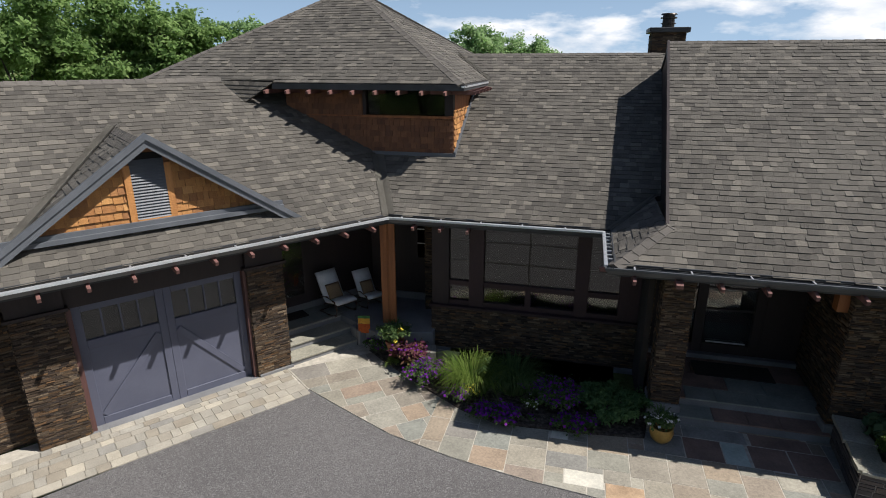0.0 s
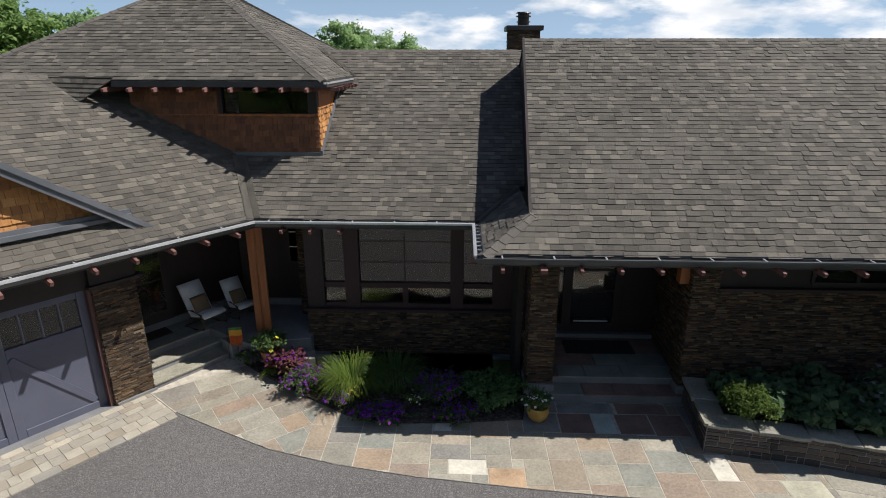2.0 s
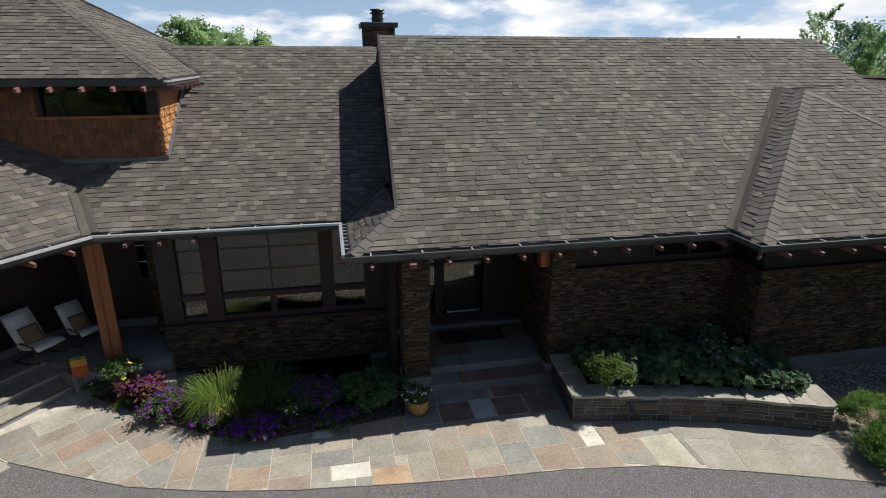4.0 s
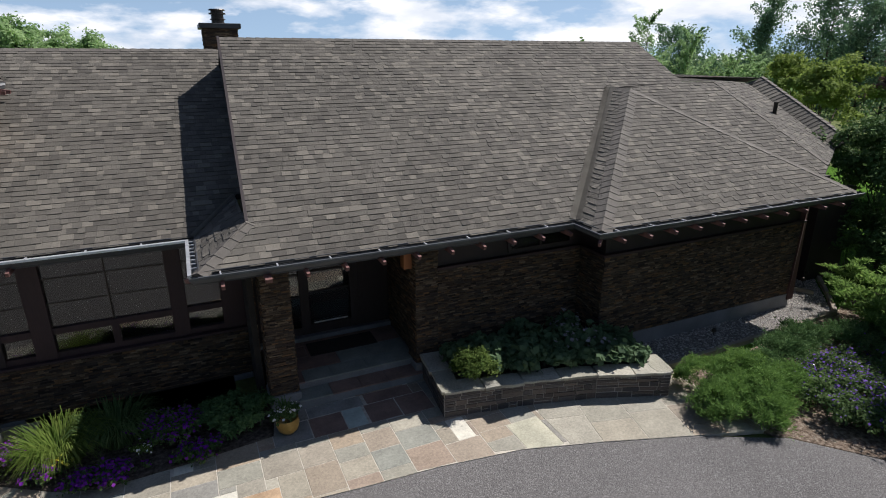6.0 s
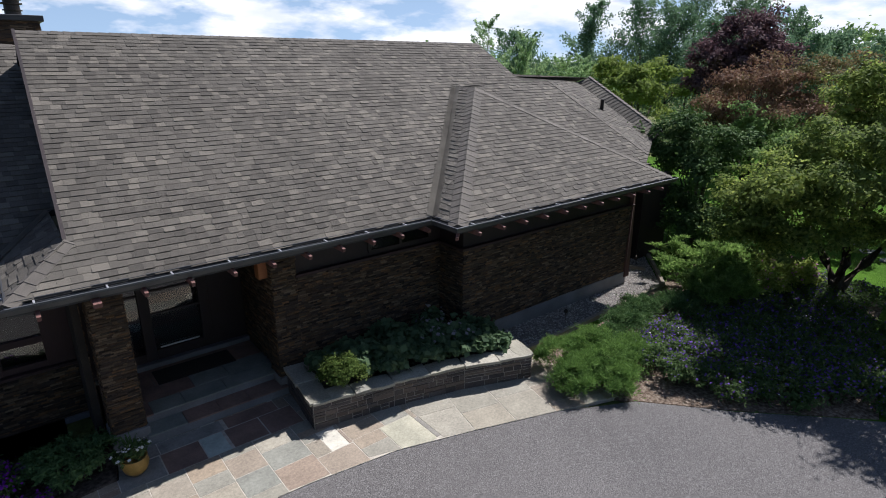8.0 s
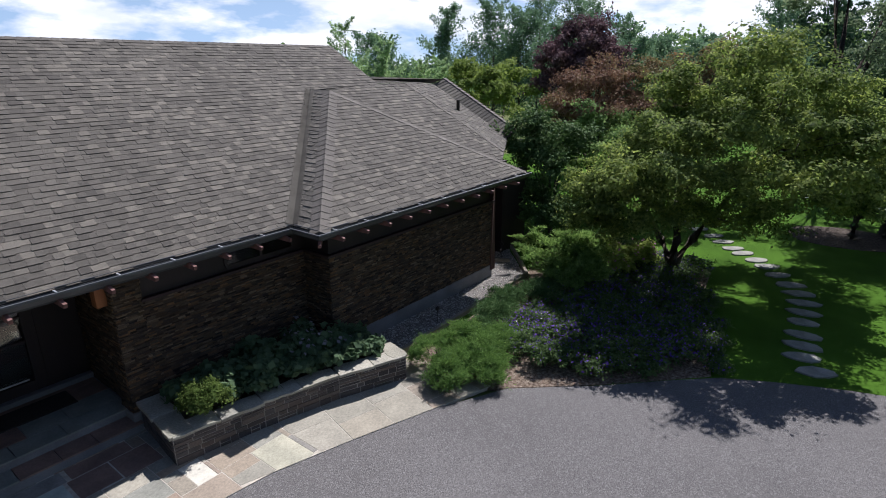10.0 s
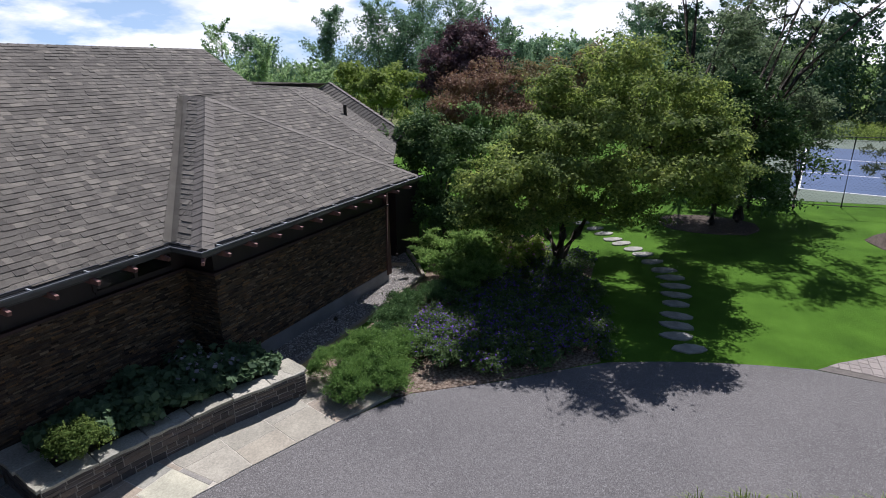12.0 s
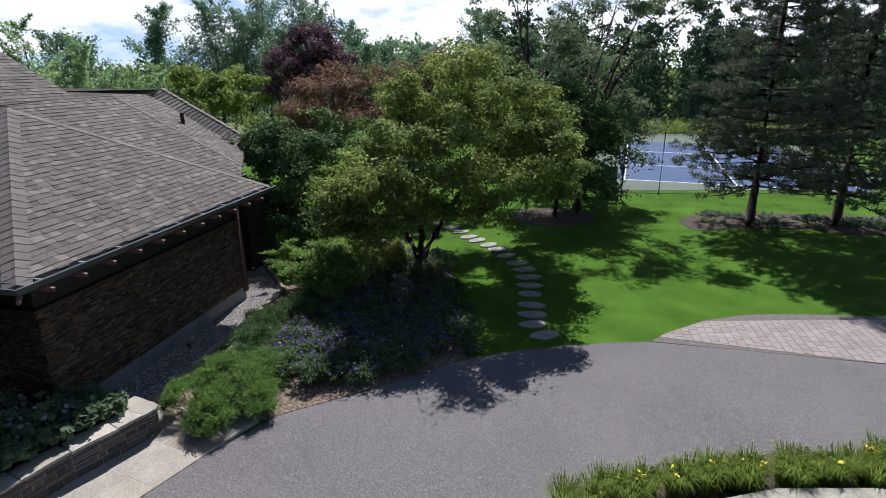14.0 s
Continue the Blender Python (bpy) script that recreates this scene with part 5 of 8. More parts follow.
strip("foundation", [(8.2, 8.50), (13.85, 8.50), (13.85, 10.5)], [(-0.1, -0.05), (0.10, -0.05), (0.10, 0.34), (-0.1, 0.34)], M_CONC, house, "bare grey concrete foundation")
for x0, x1, y in ((6.2, 7.7, 9.25),):
    w = group_part("window", house)
    box("window_frame", x0, x1, y - 0.03, y - 0.001, 2.30, 2.36, M_WOOD_DARK, w)
    for q in (x0, (x0 + x1) / 2, x1):
        box("window_frame", q - 0.03, q + 0.03, y - 0.035, y - 0.003, 2.36, 2.9, M_WOOD_DARK, w)
    box("pane", x0 + 0.03, (x0 + x1) / 2 - 0.03, y - 0.015, y - 0.009, 2.36, 2.88, M_GLASS_DIM, w)
    box("pane", (x0 + x1) / 2 + 0.03, x1 - 0.03, y - 0.015, y - 0.009, 2.36, 2.88, M_GLASS_DIM, w)
# flared corner board and the recess behind the wing
bm = bmesh.new()
q = [bm.verts.new(v) for v in ((13.86, 8.36, 0.2), (14.06, 8.36, 0.2), (14.2, 8.5, 2.9), (13.95, 8.38, 2.9), (13.86, 8.5, 0.2), (14.06, 8.5, 0.2), (14.2, 8.7, 2.9), (13.95, 8.6, 2.9))]
for f in ((0, 1, 2, 3), (7, 6, 5, 4), (0, 4, 5, 1), (1, 5, 6, 2), (2, 6, 7, 3), (3, 7, 4, 0)):
    bm.faces.new([q[i] for i in f])
part("corner_board", bm, M_JAMB, house, "weathered stained corner board")
box("wall", 14.0, 17.6, 10.6, 10.8, 0.0, 3.2, M_WOOD_DARK, house)
box("wall", 15.9, 16.1, 9.3, 10.6, 0.0, 3.0, M_WOOD_DARK, house)
box("wall", 16.1, 17.4, 9.3, 9.5, 0.0, 2.6, M_WOOD_DARK, house)
box("cellar_hatch", 14.9, 15.7, 9.6, 10.3, 0.0, 0.45, M_BRONZE, house)
# plain walls that close the house behind
box("wall", -4.0, 14.0, 18.8, 19.0, 0.0, 3.1, M_WOOD_DARK, house)
box("wall", 13.7, 13.9, 11.6, 19.0, 0.0, 4.3, M_WOOD_DARK, house)

# far end of the roof: a plane that turns back, then the side of one more wing
P_TURN = Plane(14.64, 12.20, 5.318, 24.6, S)
roof(P_TURN, [[(0.0, 0.0), P_TURN.uv(15.36, 8.97), P_TURN.uv(17.54, 10.19), P_TURN.uv(17.32, 13.20), P_TURN.uv(15.6, 12.6)]], house)
caps((15.36, 8.97, 3.38), (14.64, 12.20, 5.318), P_MAIN.n, P_TURN.n, house, wide=0.07, lift=0.035, mat=M_CAP_SUN)
a1, a2 = P_TURN.at(*P_TURN.uv(17.32, 13.20)), P_TURN.at(*P_TURN.uv(17.54, 10.19))
b1, b2 = Vector((17.72, 13.07, 5.35)), Vector((17.95, 10.12, 3.68))


def far_plane(name, mat, low_a, low_b, up_b, up_a, courses):
    """A small roof plane in overlapping courses between two falling lines."""
    verts, faces = [], []
    n = (low_b - low_a).cross(up_a - low_a).normalized()
    if n.z < 0:
        n = -n
    for i in range(courses):
        f0, f1 = i / courses, (i + 1) / courses
        b0 = len(verts)
        p = [low_b.lerp(low_a, f0), up_b.lerp(up_a, f0), up_b.lerp(up_a, f1), low_b.lerp(low_a, f1)]
        for q, h in zip(p, (0.022, 0.022, 0.004, 0.004)):
            verts.append(q + n * h)
        verts += [q - n * 0.08 for q in p]
        faces += [(b0, b0 + 1, b0 + 2, b0 + 3), (b0 + 4, b0 + 5, b0 + 1, b0), (b0 + 5, b0 + 6, b0 + 2, b0 + 1), (b0 + 7, b0 + 4, b0, b0 + 3)]
    ob = put(name, mesh_from(name, verts, faces, mat), house)
    ob["kind"] = "stuff"
    return ob


far_plane("far_roof", M_SHINGLE, a1, a2, b2, b1, 26)
c1v, c2v = b1 + Vector((0.30, 0.12, 0.03)), b2 + Vector((0.34, 0.12, 0.02))
far_plane("ridge_cap", M_CAP, b1 + Vector((0, 0, 0.03)), b2 + Vector((0, 0, 0.03)), c2v, c1v, 17)
bm = bmesh.new()
q = [bm.verts.new(v) for v in ((13.5, 12.22, 5.33), (14.64, 12.22, 5.33), a1 + Vector((0, 0.02, 0.02)), b1, (14.3, 13.6, 5.5), (13.6, 13.2, 5.45))]
bm.faces.new(q)
bmesh.ops.solidify(bm, geom=bm.faces[:], thickness=0.08)
part("far_roof", bm, M_SHINGLE, house)
bm = bmesh.new()
bmesh.ops.create_cone(bm, cap_ends=True, segments=12, radius1=0.055, radius2=0.055, depth=0.36, matrix=Matrix.Translation(P_TURN.at(*P_TURN.uv(16.2, 11.28)) + Vector((0, 0, 0.15))))
part("vent_pipe", bm, M_BRONZE, house, "short dark vent pipe")

# ---- ground ----
ARC = [(-7.9, 4.1), (-7.29, 4.95), (-6.27, 6.40), (-4.82, 8.50), (-4.02, 8.11), (-2.85, 7.57), (-1.71, 7.25), (-0.45, 7.02), (1.36, 6.81), (2.4, 6.72), (3.5, 6.66), (4.9, 6.47), (6.1, 6.11), (7.72, 5.56)]
EDGE = [(9.13, 4.85), (10.14, 3.62), (11.31, 2.45), (11.95, 1.75), (12.45, 0.8), (12.91, -0.23), (13.25, -1.2), (13.49, -2.04)]
WELL = (-2.55, 0.90, 9.85, 11.5)               # the sunken window well below the bay
bm = bmesh.new()
gx, gy = (-1500, WELL[0], WELL[1], 1500), (-1500, WELL[2], WELL[3], 1500)
grid = [[bm.verts.new((x, y, -0.06)) for x in gx] for y in gy]
for j in range(3):
    for i in range(3):
        if (i, j) != (1, 1):
            bm.faces.new((grid[j][i], grid[j][i + 1], grid[j + 1][i + 1], grid[j + 1][i]))
low = [bm.verts.new((v.co.x, v.co.y, -1.1)) for v in (grid[1][1], grid[1][2], grid[2][2], grid[2][1])]
top = (grid[1][1], grid[1][2], grid[2][2], grid[2][1])
for i in range(4):
    bm.faces.new((top[i], top[(i + 1) % 4], low[(i + 1) % 4], low[i]))
bm.faces.new(low)
ground = part("ground", bm, M_GROUND)
thing(ground, "flat meadow ground reaching to the woods", "ground", kind="structure")
drive = slab("driveway", [*ARC, *EDGE, (13.5, -3.9), (13.45, -6.9), (13.0, -14), (6, -22), (-14, -18), (-16, -2)], -0.05, 0.0, M_ASPHALT)
thing(drive, "grey asphalt driveway with coarse worn aggregate", "driveway", kind="structure")
lawn = slab("lawn", [(13.0, -14), (13.45, -6.9), (13.5, -3.9), *EDGE[::-1], (10.5, 7.6), (14.6, 7.6), (16.5, 9.4), (24, 22), (60, 16), (60, -40), (20, -40)], -0.05, -0.008, M_LAWN)
thing(lawn, "mown bright green lawn with soft tree shade", "lawn", kind="structure")

# flagstone walk
walk_base = slab("pavement", [*ARC[3:], (8.95, 5.15), (8.9, 7.5), (4.6, 9.3), (1.4, 9.8), (-3.0, 9.8), (-4.4, 10.8), g2w(-1.95, 1.0), g2w(-1.95, -0.28)], -0.05, 0.0135, M_JOINT)
thing(walk_base, "multicoloured flagstone walk with pale sand joints", "pavement", kind="structure")


def cut(poly, a, b):
    """Keep what lies to the left of the line from a to b."""
    out = []
    for k in range(len(poly)):
        p, q = poly[k], poly[(k + 1) % len(poly)]
        sp = (b[0] - a[0]) * (p[1] - a[1]) - (b[1] - a[1]) * (p[0] - a[0])
        sq = (b[0] - a[0]) * (q[1] - a[1]) - (b[1] - a[1]) * (q[0] - a[0])
        if sp >= 0:
            out.append(p)
        if (sp >= 0) != (sq >= 0):
            f = sp / (sp - sq)
            out.append((p[0] + f * (q[0] - p[0]), p[1] + f * (q[1] - p[1])))
    return out


def shrink(poly, d):
    c = (sum(p[0] for p in poly) / len(poly), sum(p[1] for p in poly) / len(poly))
    out = []
    for p in poly:
        v = Vector((p[0] - c[0], p[1] - c[1]))
        L = max(v.length, 1e-4)
        v *= max(0.2, 1 - d * 1.35 / L)
        out.append((c[0] + v.x, c[1] + v.y))
    return out


FLAGS = []


def minus(poly, rect):
    """What is left of poly round a convex counterclockwise outline, as convex pieces."""
    inner = clip_poly(poly, rect)
    if len(inner) < 3 or area2(inner) < 1e-4:
        return [poly]
    out = []
    for k in range(len(rect)):
        a, b = rect[k], rect[(k + 1) % len(rect)]
        rest = cut(poly, b, a)
        if len(rest) >= 3 and area2(rest) > 0.02:
            out.append(rest)
        poly = cut(poly, a, b)
        if len(poly) < 3:
            break
    return out


# stones that stand out by their colour: x0, x1, y0, y1
ODD = [(0.05, 0.64, 7.09, 7.42, M_FLAG_PALE), (4.08, 4.40, 7.08, 7.67, M_FLAG_PALE), (-0.2, 0.08, 8.13, 8.48, M_FLAG_PALE), (2.52, 2.88, 8.14, 8.70, M_FLAG_TEAL),
       (1.93, 2.51, 8.14, 8.69, M_FLAG_MAROON), (2.92, 3.50, 8.14, 8.70, M_FLAG_MAROON), (3.51, 4.10, 8.11, 8.70, M_FLAG_MAROON), (0.66, 1.22, 6.70, 7.24, M_FLAG_TAN),
       (4.98, 5.60, 6.30, 7.12, M_FLAG_BUFF), (1.30, 1.92, 8.16, 8.69, M_FLAG_GREY), (3.0, 3.9, 8.71, 9.03, M_FLAG_MAROON), (1.95, 2.95, 8.71, 9.03, M_FLAG_GREY)]
ODD_RECT = [[(o[0], o[2]), (o[1], o[2]), (o[1], o[3]), (o[0], o[3])] for o in ODD]


def arc_cut(poly):
    x0, x1 = min(p[0] for p in poly), max(p[0] for p in poly)
    for p, q in zip(ARC[3:], ARC[4:] + [(8.95, 5.15)]):
        if q[0] > x0 and p[0] < x1 and poly:
            poly = cut(poly, p, q)
    return poly


def flag_rows(ox, oy, deg, u0, u1, v0, v1, rows, zone, seed, lengths=(0.42, 0.5, 0.58, 0.66, 0.74, 0.86), split=0.4):
    """Rows of stones of random length in turned axes; zone is a list of lines to keep to the left of."""
    r = random.Random(seed)
    ca, sa = math.cos(radians(deg)), math.sin(radians(deg))
    v = v0
    while v < v1:
        h = r.choice(rows)
        u = u0 - r.random() * 0.5
        while u < u1:
            w = r.choice(lengths)
            parts = [(u, v, w, h)]
            if h > 0.55 and r.random() < split:
                f = r.choice((0.36, 0.45, 0.58))
                parts = [(u, v, w, h * f), (u, v + h * f, w, h * (1 - f))]
            for (a, b, ww, hh) in parts:
                poly = [(ox + x * ca - y * sa, oy + x * sa + y * ca) for x, y in ((a, b), (a + ww, b), (a + ww, b + hh), (a, b + hh))]
                for ln in zone:
                    poly = cut(poly, *ln) if poly else poly
                pieces = [poly] if poly else []
                for rect in ODD_RECT:
                    pieces = [q for p in pieces for q in minus(p, rect)]
                for p in pieces:
                    p = arc_cut(p)
                    if len(p) >= 3 and area2(p) > 0.012:
                        FLAGS.append((shrink(p, 0.006), M_FLAG))
            u += w
        v += h


COLUMNS, PIECES = (0.52, 0.58, 0.61, 0.64), (0.34, 0.42, 0.50, 0.58, 0.66)
flag_rows(5.68, 6.2, 90, 0.0, 3.2, 0.0, 8.2, COLUMNS, [((-2.3, 7.3), (-2.3, 6.0)), ((5.68, 5.0), (5.68, 9.0)), ((6, 9.1), (-3, 9.1))], 3, PIECES, 0.0)
flag_rows(-2.3, 7.4, 38, -4.5, 2.2, -1.5, 3.0, (0.45, 0.52, 0.6), [((-2.3, 5.0), (-2.3, 9.0)), ((-2.3, 10.6), (-6.0, 10.9)), (g2w(0.5, 0.70), g2w(-3, 0.70)), (g2w(-1.93, 3), g2w(-1.93, -3))], 4)
flag_rows(9.2, 5.0, 76, -1.5, 4.5, -0.5, 5.0, (0.62, 0.7, 0.78), [((5.68, 9.0), (5.68, 5.0)), ((8.9, 5.0), (8.9, 7.6)), ((8.4, 7.5), (4.0, 9.2))], 6, (0.5, 0.62, 0.74, 0.86), 0.1)
for o, rect in zip(ODD, ODD_RECT):
    p = arc_cut(list(rect))
    if len(p) >= 3:
        FLAGS.append((shrink(p, 0.006), o[4]))
for poly, mt in FLAGS:
    slab("flagstone", ccw(poly), 0.0, 0.015 + 0.004 * rnd.random(), mt, walk_base, bevel=0.002)

# concrete pavers before the garage
apron = slab("pavement", [g2w(-9.6, -0.45), g2w(-1.95, -0.30), g2w(-1.95, 0.95), g2w(-9.6, 1.1)], -0.05, 0.003, M_JOINT)
thing(apron, "narrow apron of pale concrete pavers before the garage", "pavement", kind="structure")
sill = box("door_sill", -5.45, -2.5, 0.70, 0.95, 0.0, 0.012, M_CONC, house, m=MG)
r = random.Random(12)
v = -0.44
while v < 0.70:
    h = r.choice((0.15, 0.20, 0.24))
    h = min(h, 0.71 - v)
    u = -9.5
    while u < -1.98:
        w = min(r.choice((0.15, 0.20, 0.25, 0.30, 0.37)), -1.97 - u)
        if w > 0.05 and h > 0.05:
            box("paver", u + 0.004, u + w - 0.004, v + 0.004, v + h - 0.004, 0.0, 0.014 + 0.004 * r.random(), M_PAVER, apron, m=MG)
        u += w
    v += h

# parking lot of pavers beside the lawn
LOT = [(13.52, -2.12), (13.47, -6.9), (13.1, -12.5), (17.0, -12.5), (16.3, -9.5), (16.12, -8.11), (16.01, -6.95), (15.85, -5.85), (15.57, -4.71), (15.0, -3.64), (14.04, -2.56)]
lot = slab("parking_bay", LOT, -0.03, 0.002, M_JOINT_DARK)
thing(lot, "pinkish-grey concrete paver parking bay beside the lawn", "pavement", kind="structure")
verts, faces = [], []
LOT = ccw(LOT)
zone = [(LOT[i], LOT[(i + 1) % len(LOT)]) for i in range(len(LOT))]
row = 0
y = -12.6
while y < -2.0:
    x = 13.0 - (row % 2) * 0.14
    while x < 17.2:
        w = 0.28 if (row + int(x * 3.3)) % 3 else 0.19
        poly = [(x + 0.006, y + 0.006), (x + w - 0.006, y + 0.006), (x + w - 0.006, y + 0.184), (x + 0.006, y + 0.184)]
        for a, b in zone:
            poly = cut(poly, a, b) if poly else poly
        if len(poly) >= 3 and area2(poly) > 4e-4:
            b0 = len(verts)
            k = len(poly)
            verts += [(p[0], p[1], 0.010) for p in poly] + [(p[0], p[1], 0.0) for p in poly]
            faces += [tuple(range(b0, b0 + k))] + [(b0 + k + i, b0 + k + (i + 1) % k, b0 + (i + 1) % k, b0 + i) for i in range(k)]
        x += w
    y += 0.19
    row += 1
ob = put("paver", mesh_from("paver", verts, faces, M_PAVER_ISL), lot)
ob["kind"] = "stuff"

# beds of soil
def softened(outline, seed):
    """A closed outline rounded off and made uneven."""
    r = random.Random(seed)
    n, out = len(outline), []
    for i in range(n):
        p0, p1, p2, p3 = (Vector(outline[(i + k) % n]) for k in (-1, 0, 1, 2))
        for k in range(6):
            t = k / 6
            q = 0.5 * (2 * p1 + (p2 - p0) * t + (2 * p0 - 5 * p1 + 4 * p2 - p3) * t * t + (3 * p1 - p0 - 3 * p2 + p3) * t ** 3)
            out.append((q.x + r.uniform(-0.07, 0.07), q.y + r.uniform(-0.07, 0.07)))
    return out


def bed(outline, label, z1=0.05, mat=None):
    ob = slab("planting_bed", outline, -0.05, z1, mat or M_SOIL, bevel=0.02)
    return thing(ob, label, "planting bed", kind="structure")


bed([(-4.25, 10.2), (-3.83, 9.86), (-2.67, 9.05), (-1.78, 8.50), (-1.18, 8.28), (0.14, 8.34), (1.32, 8.48), (1.42, 9.1), (1.40, 9.83), (-2.9, 9.83), (-4.0, 10.3)], "dark soil bed of flowers below the bay window")
bed([(8.75, 6.6), (8.60, 5.62), (9.0, 4.95), (10.1, 3.7), (11.25, 2.55), (11.9, 1.9), (13.2, 2.3), (15.4, 3.0), (18.2, 3.4), (18.6, 5.5), (16.6, 8.4), (14.7, 7.6), (9.0, 7.0)], "mulched border of perennials and junipers beside the drive", z1=0.012, mat=M_MULCH_TAN)
bed(softened([(23.6, -5.2), (24.2, -6.4), (24.6, -8.6), (24.3, -11.5), (25.0, -14.0), (27.2, -13.5), (27.0, -8.0), (26.2, -5.6), (24.8, -4.7)], 61), "brown mulch ring under the pines", z1=0.008)
bed(softened([(23.2, 1.6), (23.6, -0.9), (25.4, -1.2), (26.0, 0.8), (24.9, 2.2)], 62), "brown mulch ring under a dark tree", z1=0.008)

# gravel strip by the foundation, with a timber edge
gravel_out = [(8.9, 8.42), (8.75, 7.45), (14.55, 7.62), (16.4, 9.3), (18.6, 10.4), (17.6, 11.0), (14.2, 10.5), (14.0, 8.45)]
grav = slab("gravel_strip", gravel_out, -0.05, 0.0, M_GRIT)
thing(grav, "strip of rounded grey gravel along the foundation", "gravel", kind="structure")
verts, faces = [], []
r = random.Random(17)
OCT = [(1, 0, 0), (0, 1, 0), (-1, 0, 0), (0, -1, 0), (0, 0, 1)]
for i in range(15000):
    x, y = r.uniform(8.8, 18.5), r.uniform(7.45, 11.0)
    cx, cy, ins = x, y, False
    for k in range(len(gravel_out)):
        a, b = gravel_out[k], gravel_out[(k + 1) % len(gravel_out)]
        if (a[1] > cy) != (b[1] > cy) and cx < (b[0] - a[0]) * (cy - a[1]) / (b[1] - a[1]) + a[0]:
            ins = not ins
    if not ins:
        continue
    s, t = r.uniform(0.012, 0.032), r.uniform(0, 6.28)
    b0 = len(verts)
    for o in OCT:
        k = r.uniform(0.7, 1.3) * s
        verts.append((x + k * (o[0] * math.cos(t) - o[1] * math.sin(t)), y + k * (o[0] * math.sin(t) + o[1] * math.cos(t)), 0.004 + 0.7 * k * o[2]))
    faces += [(b0, b0 + 1, b0 + 4), (b0 + 1, b0 + 2, b0 + 4), (b0 + 2, b0 + 3, b0 + 4), (b0 + 3, b0, b0 + 4)]
ob = put("pebble", mesh_from("pebble", verts, faces, M_GRAVEL), grav)
ob["kind"] = "stuff"
for a, b in (((8.8, 7.40), (11.7, 7.48)), ((11.72, 7.48), (14.55, 7.58)), ((14.6, 7.6), (15.5, 8.35)), ((15.55, 8.4), (16.5, 9.25)), ((14.9, 9.25), (15.3, 8.6))):
    d = Vector((b[0] - a[0], b[1] - a[1]))
    t = box("edging_timber", 0, d.length, -0.05, 0.05, -0.04, 0.10, M_TIMBER, m=pose(a[0], a[1], 0, 0, 0, math.degrees(math.atan2(d.y, d.x))), bevel=0.008)
    thing(t, "weathered grey timber edging beside the gravel", "edging", "gravel edging timbers")

# stepping stones through the lawn
STEPS = [(13.32, 0.26), (13.84, 0.6), (14.44, 0.64), (15.02, 0.7), (15.8, 0.78), (16.43, 0.84), (17.12, 0.92), (17.75, 1.1), (18.34, 1.36), (19.01, 1.78), (19.62, 2.16), (20.07, 2.51), (20.53, 2.99), (20.89, 3.36), (21.49, 3.79), (22.05, 4.24), (22.6, 4.9), (23.2, 5.6)]
r = random.Random(23)
for i, (x, y) in enumerate(STEPS):
    nx, ny = STEPS[min(i + 1, len(STEPS) - 1)][0] - STEPS[max(i - 1, 0)][0], STEPS[min(i + 1, len(STEPS) - 1)][1] - STEPS[max(i - 1, 0)][1]
    t = math.atan2(ny, nx)
    out = []
    for k in range(9):
        a = 2 * math.pi * k / 9
        q = r.uniform(0.85, 1.12)
        out.append((0.21 * q * math.cos(a), 0.39 * q * math.sin(a)))
    s = slab("stepping_stone", out, -0.03, 0.03, M_STEPSTONE, m=pose(x, y, 0, 0, 0, math.degrees(t)), bevel=0.01)
    thing(s, "irregular grey stepping stone set in the lawn", "stepping stone", "stepping stones across the lawn")

# raised planter of squared stone with flat coping
PF = [(4.30, 9.15), (4.12, 7.76), (5.55, 7.50), (6.9, 7.14), (8.18, 6.64), (8.36, 7.25)]
planter = slab("planter", [(p[0], p[1]) for p in ((4.42, 9.15), (4.26, 7.90), (5.6, 7.63), (6.95, 7.27), (8.10, 6.82), (8.24, 7.25), (8.6, 8.40), (7.95, 8.43), (7.95, 9.2))], 0.0, 0.45, M_SOIL)
thing(planter, "raised curved planter of squared brown stone with pale coping", "planter")
r = random.Random(29)
PH = 0.47
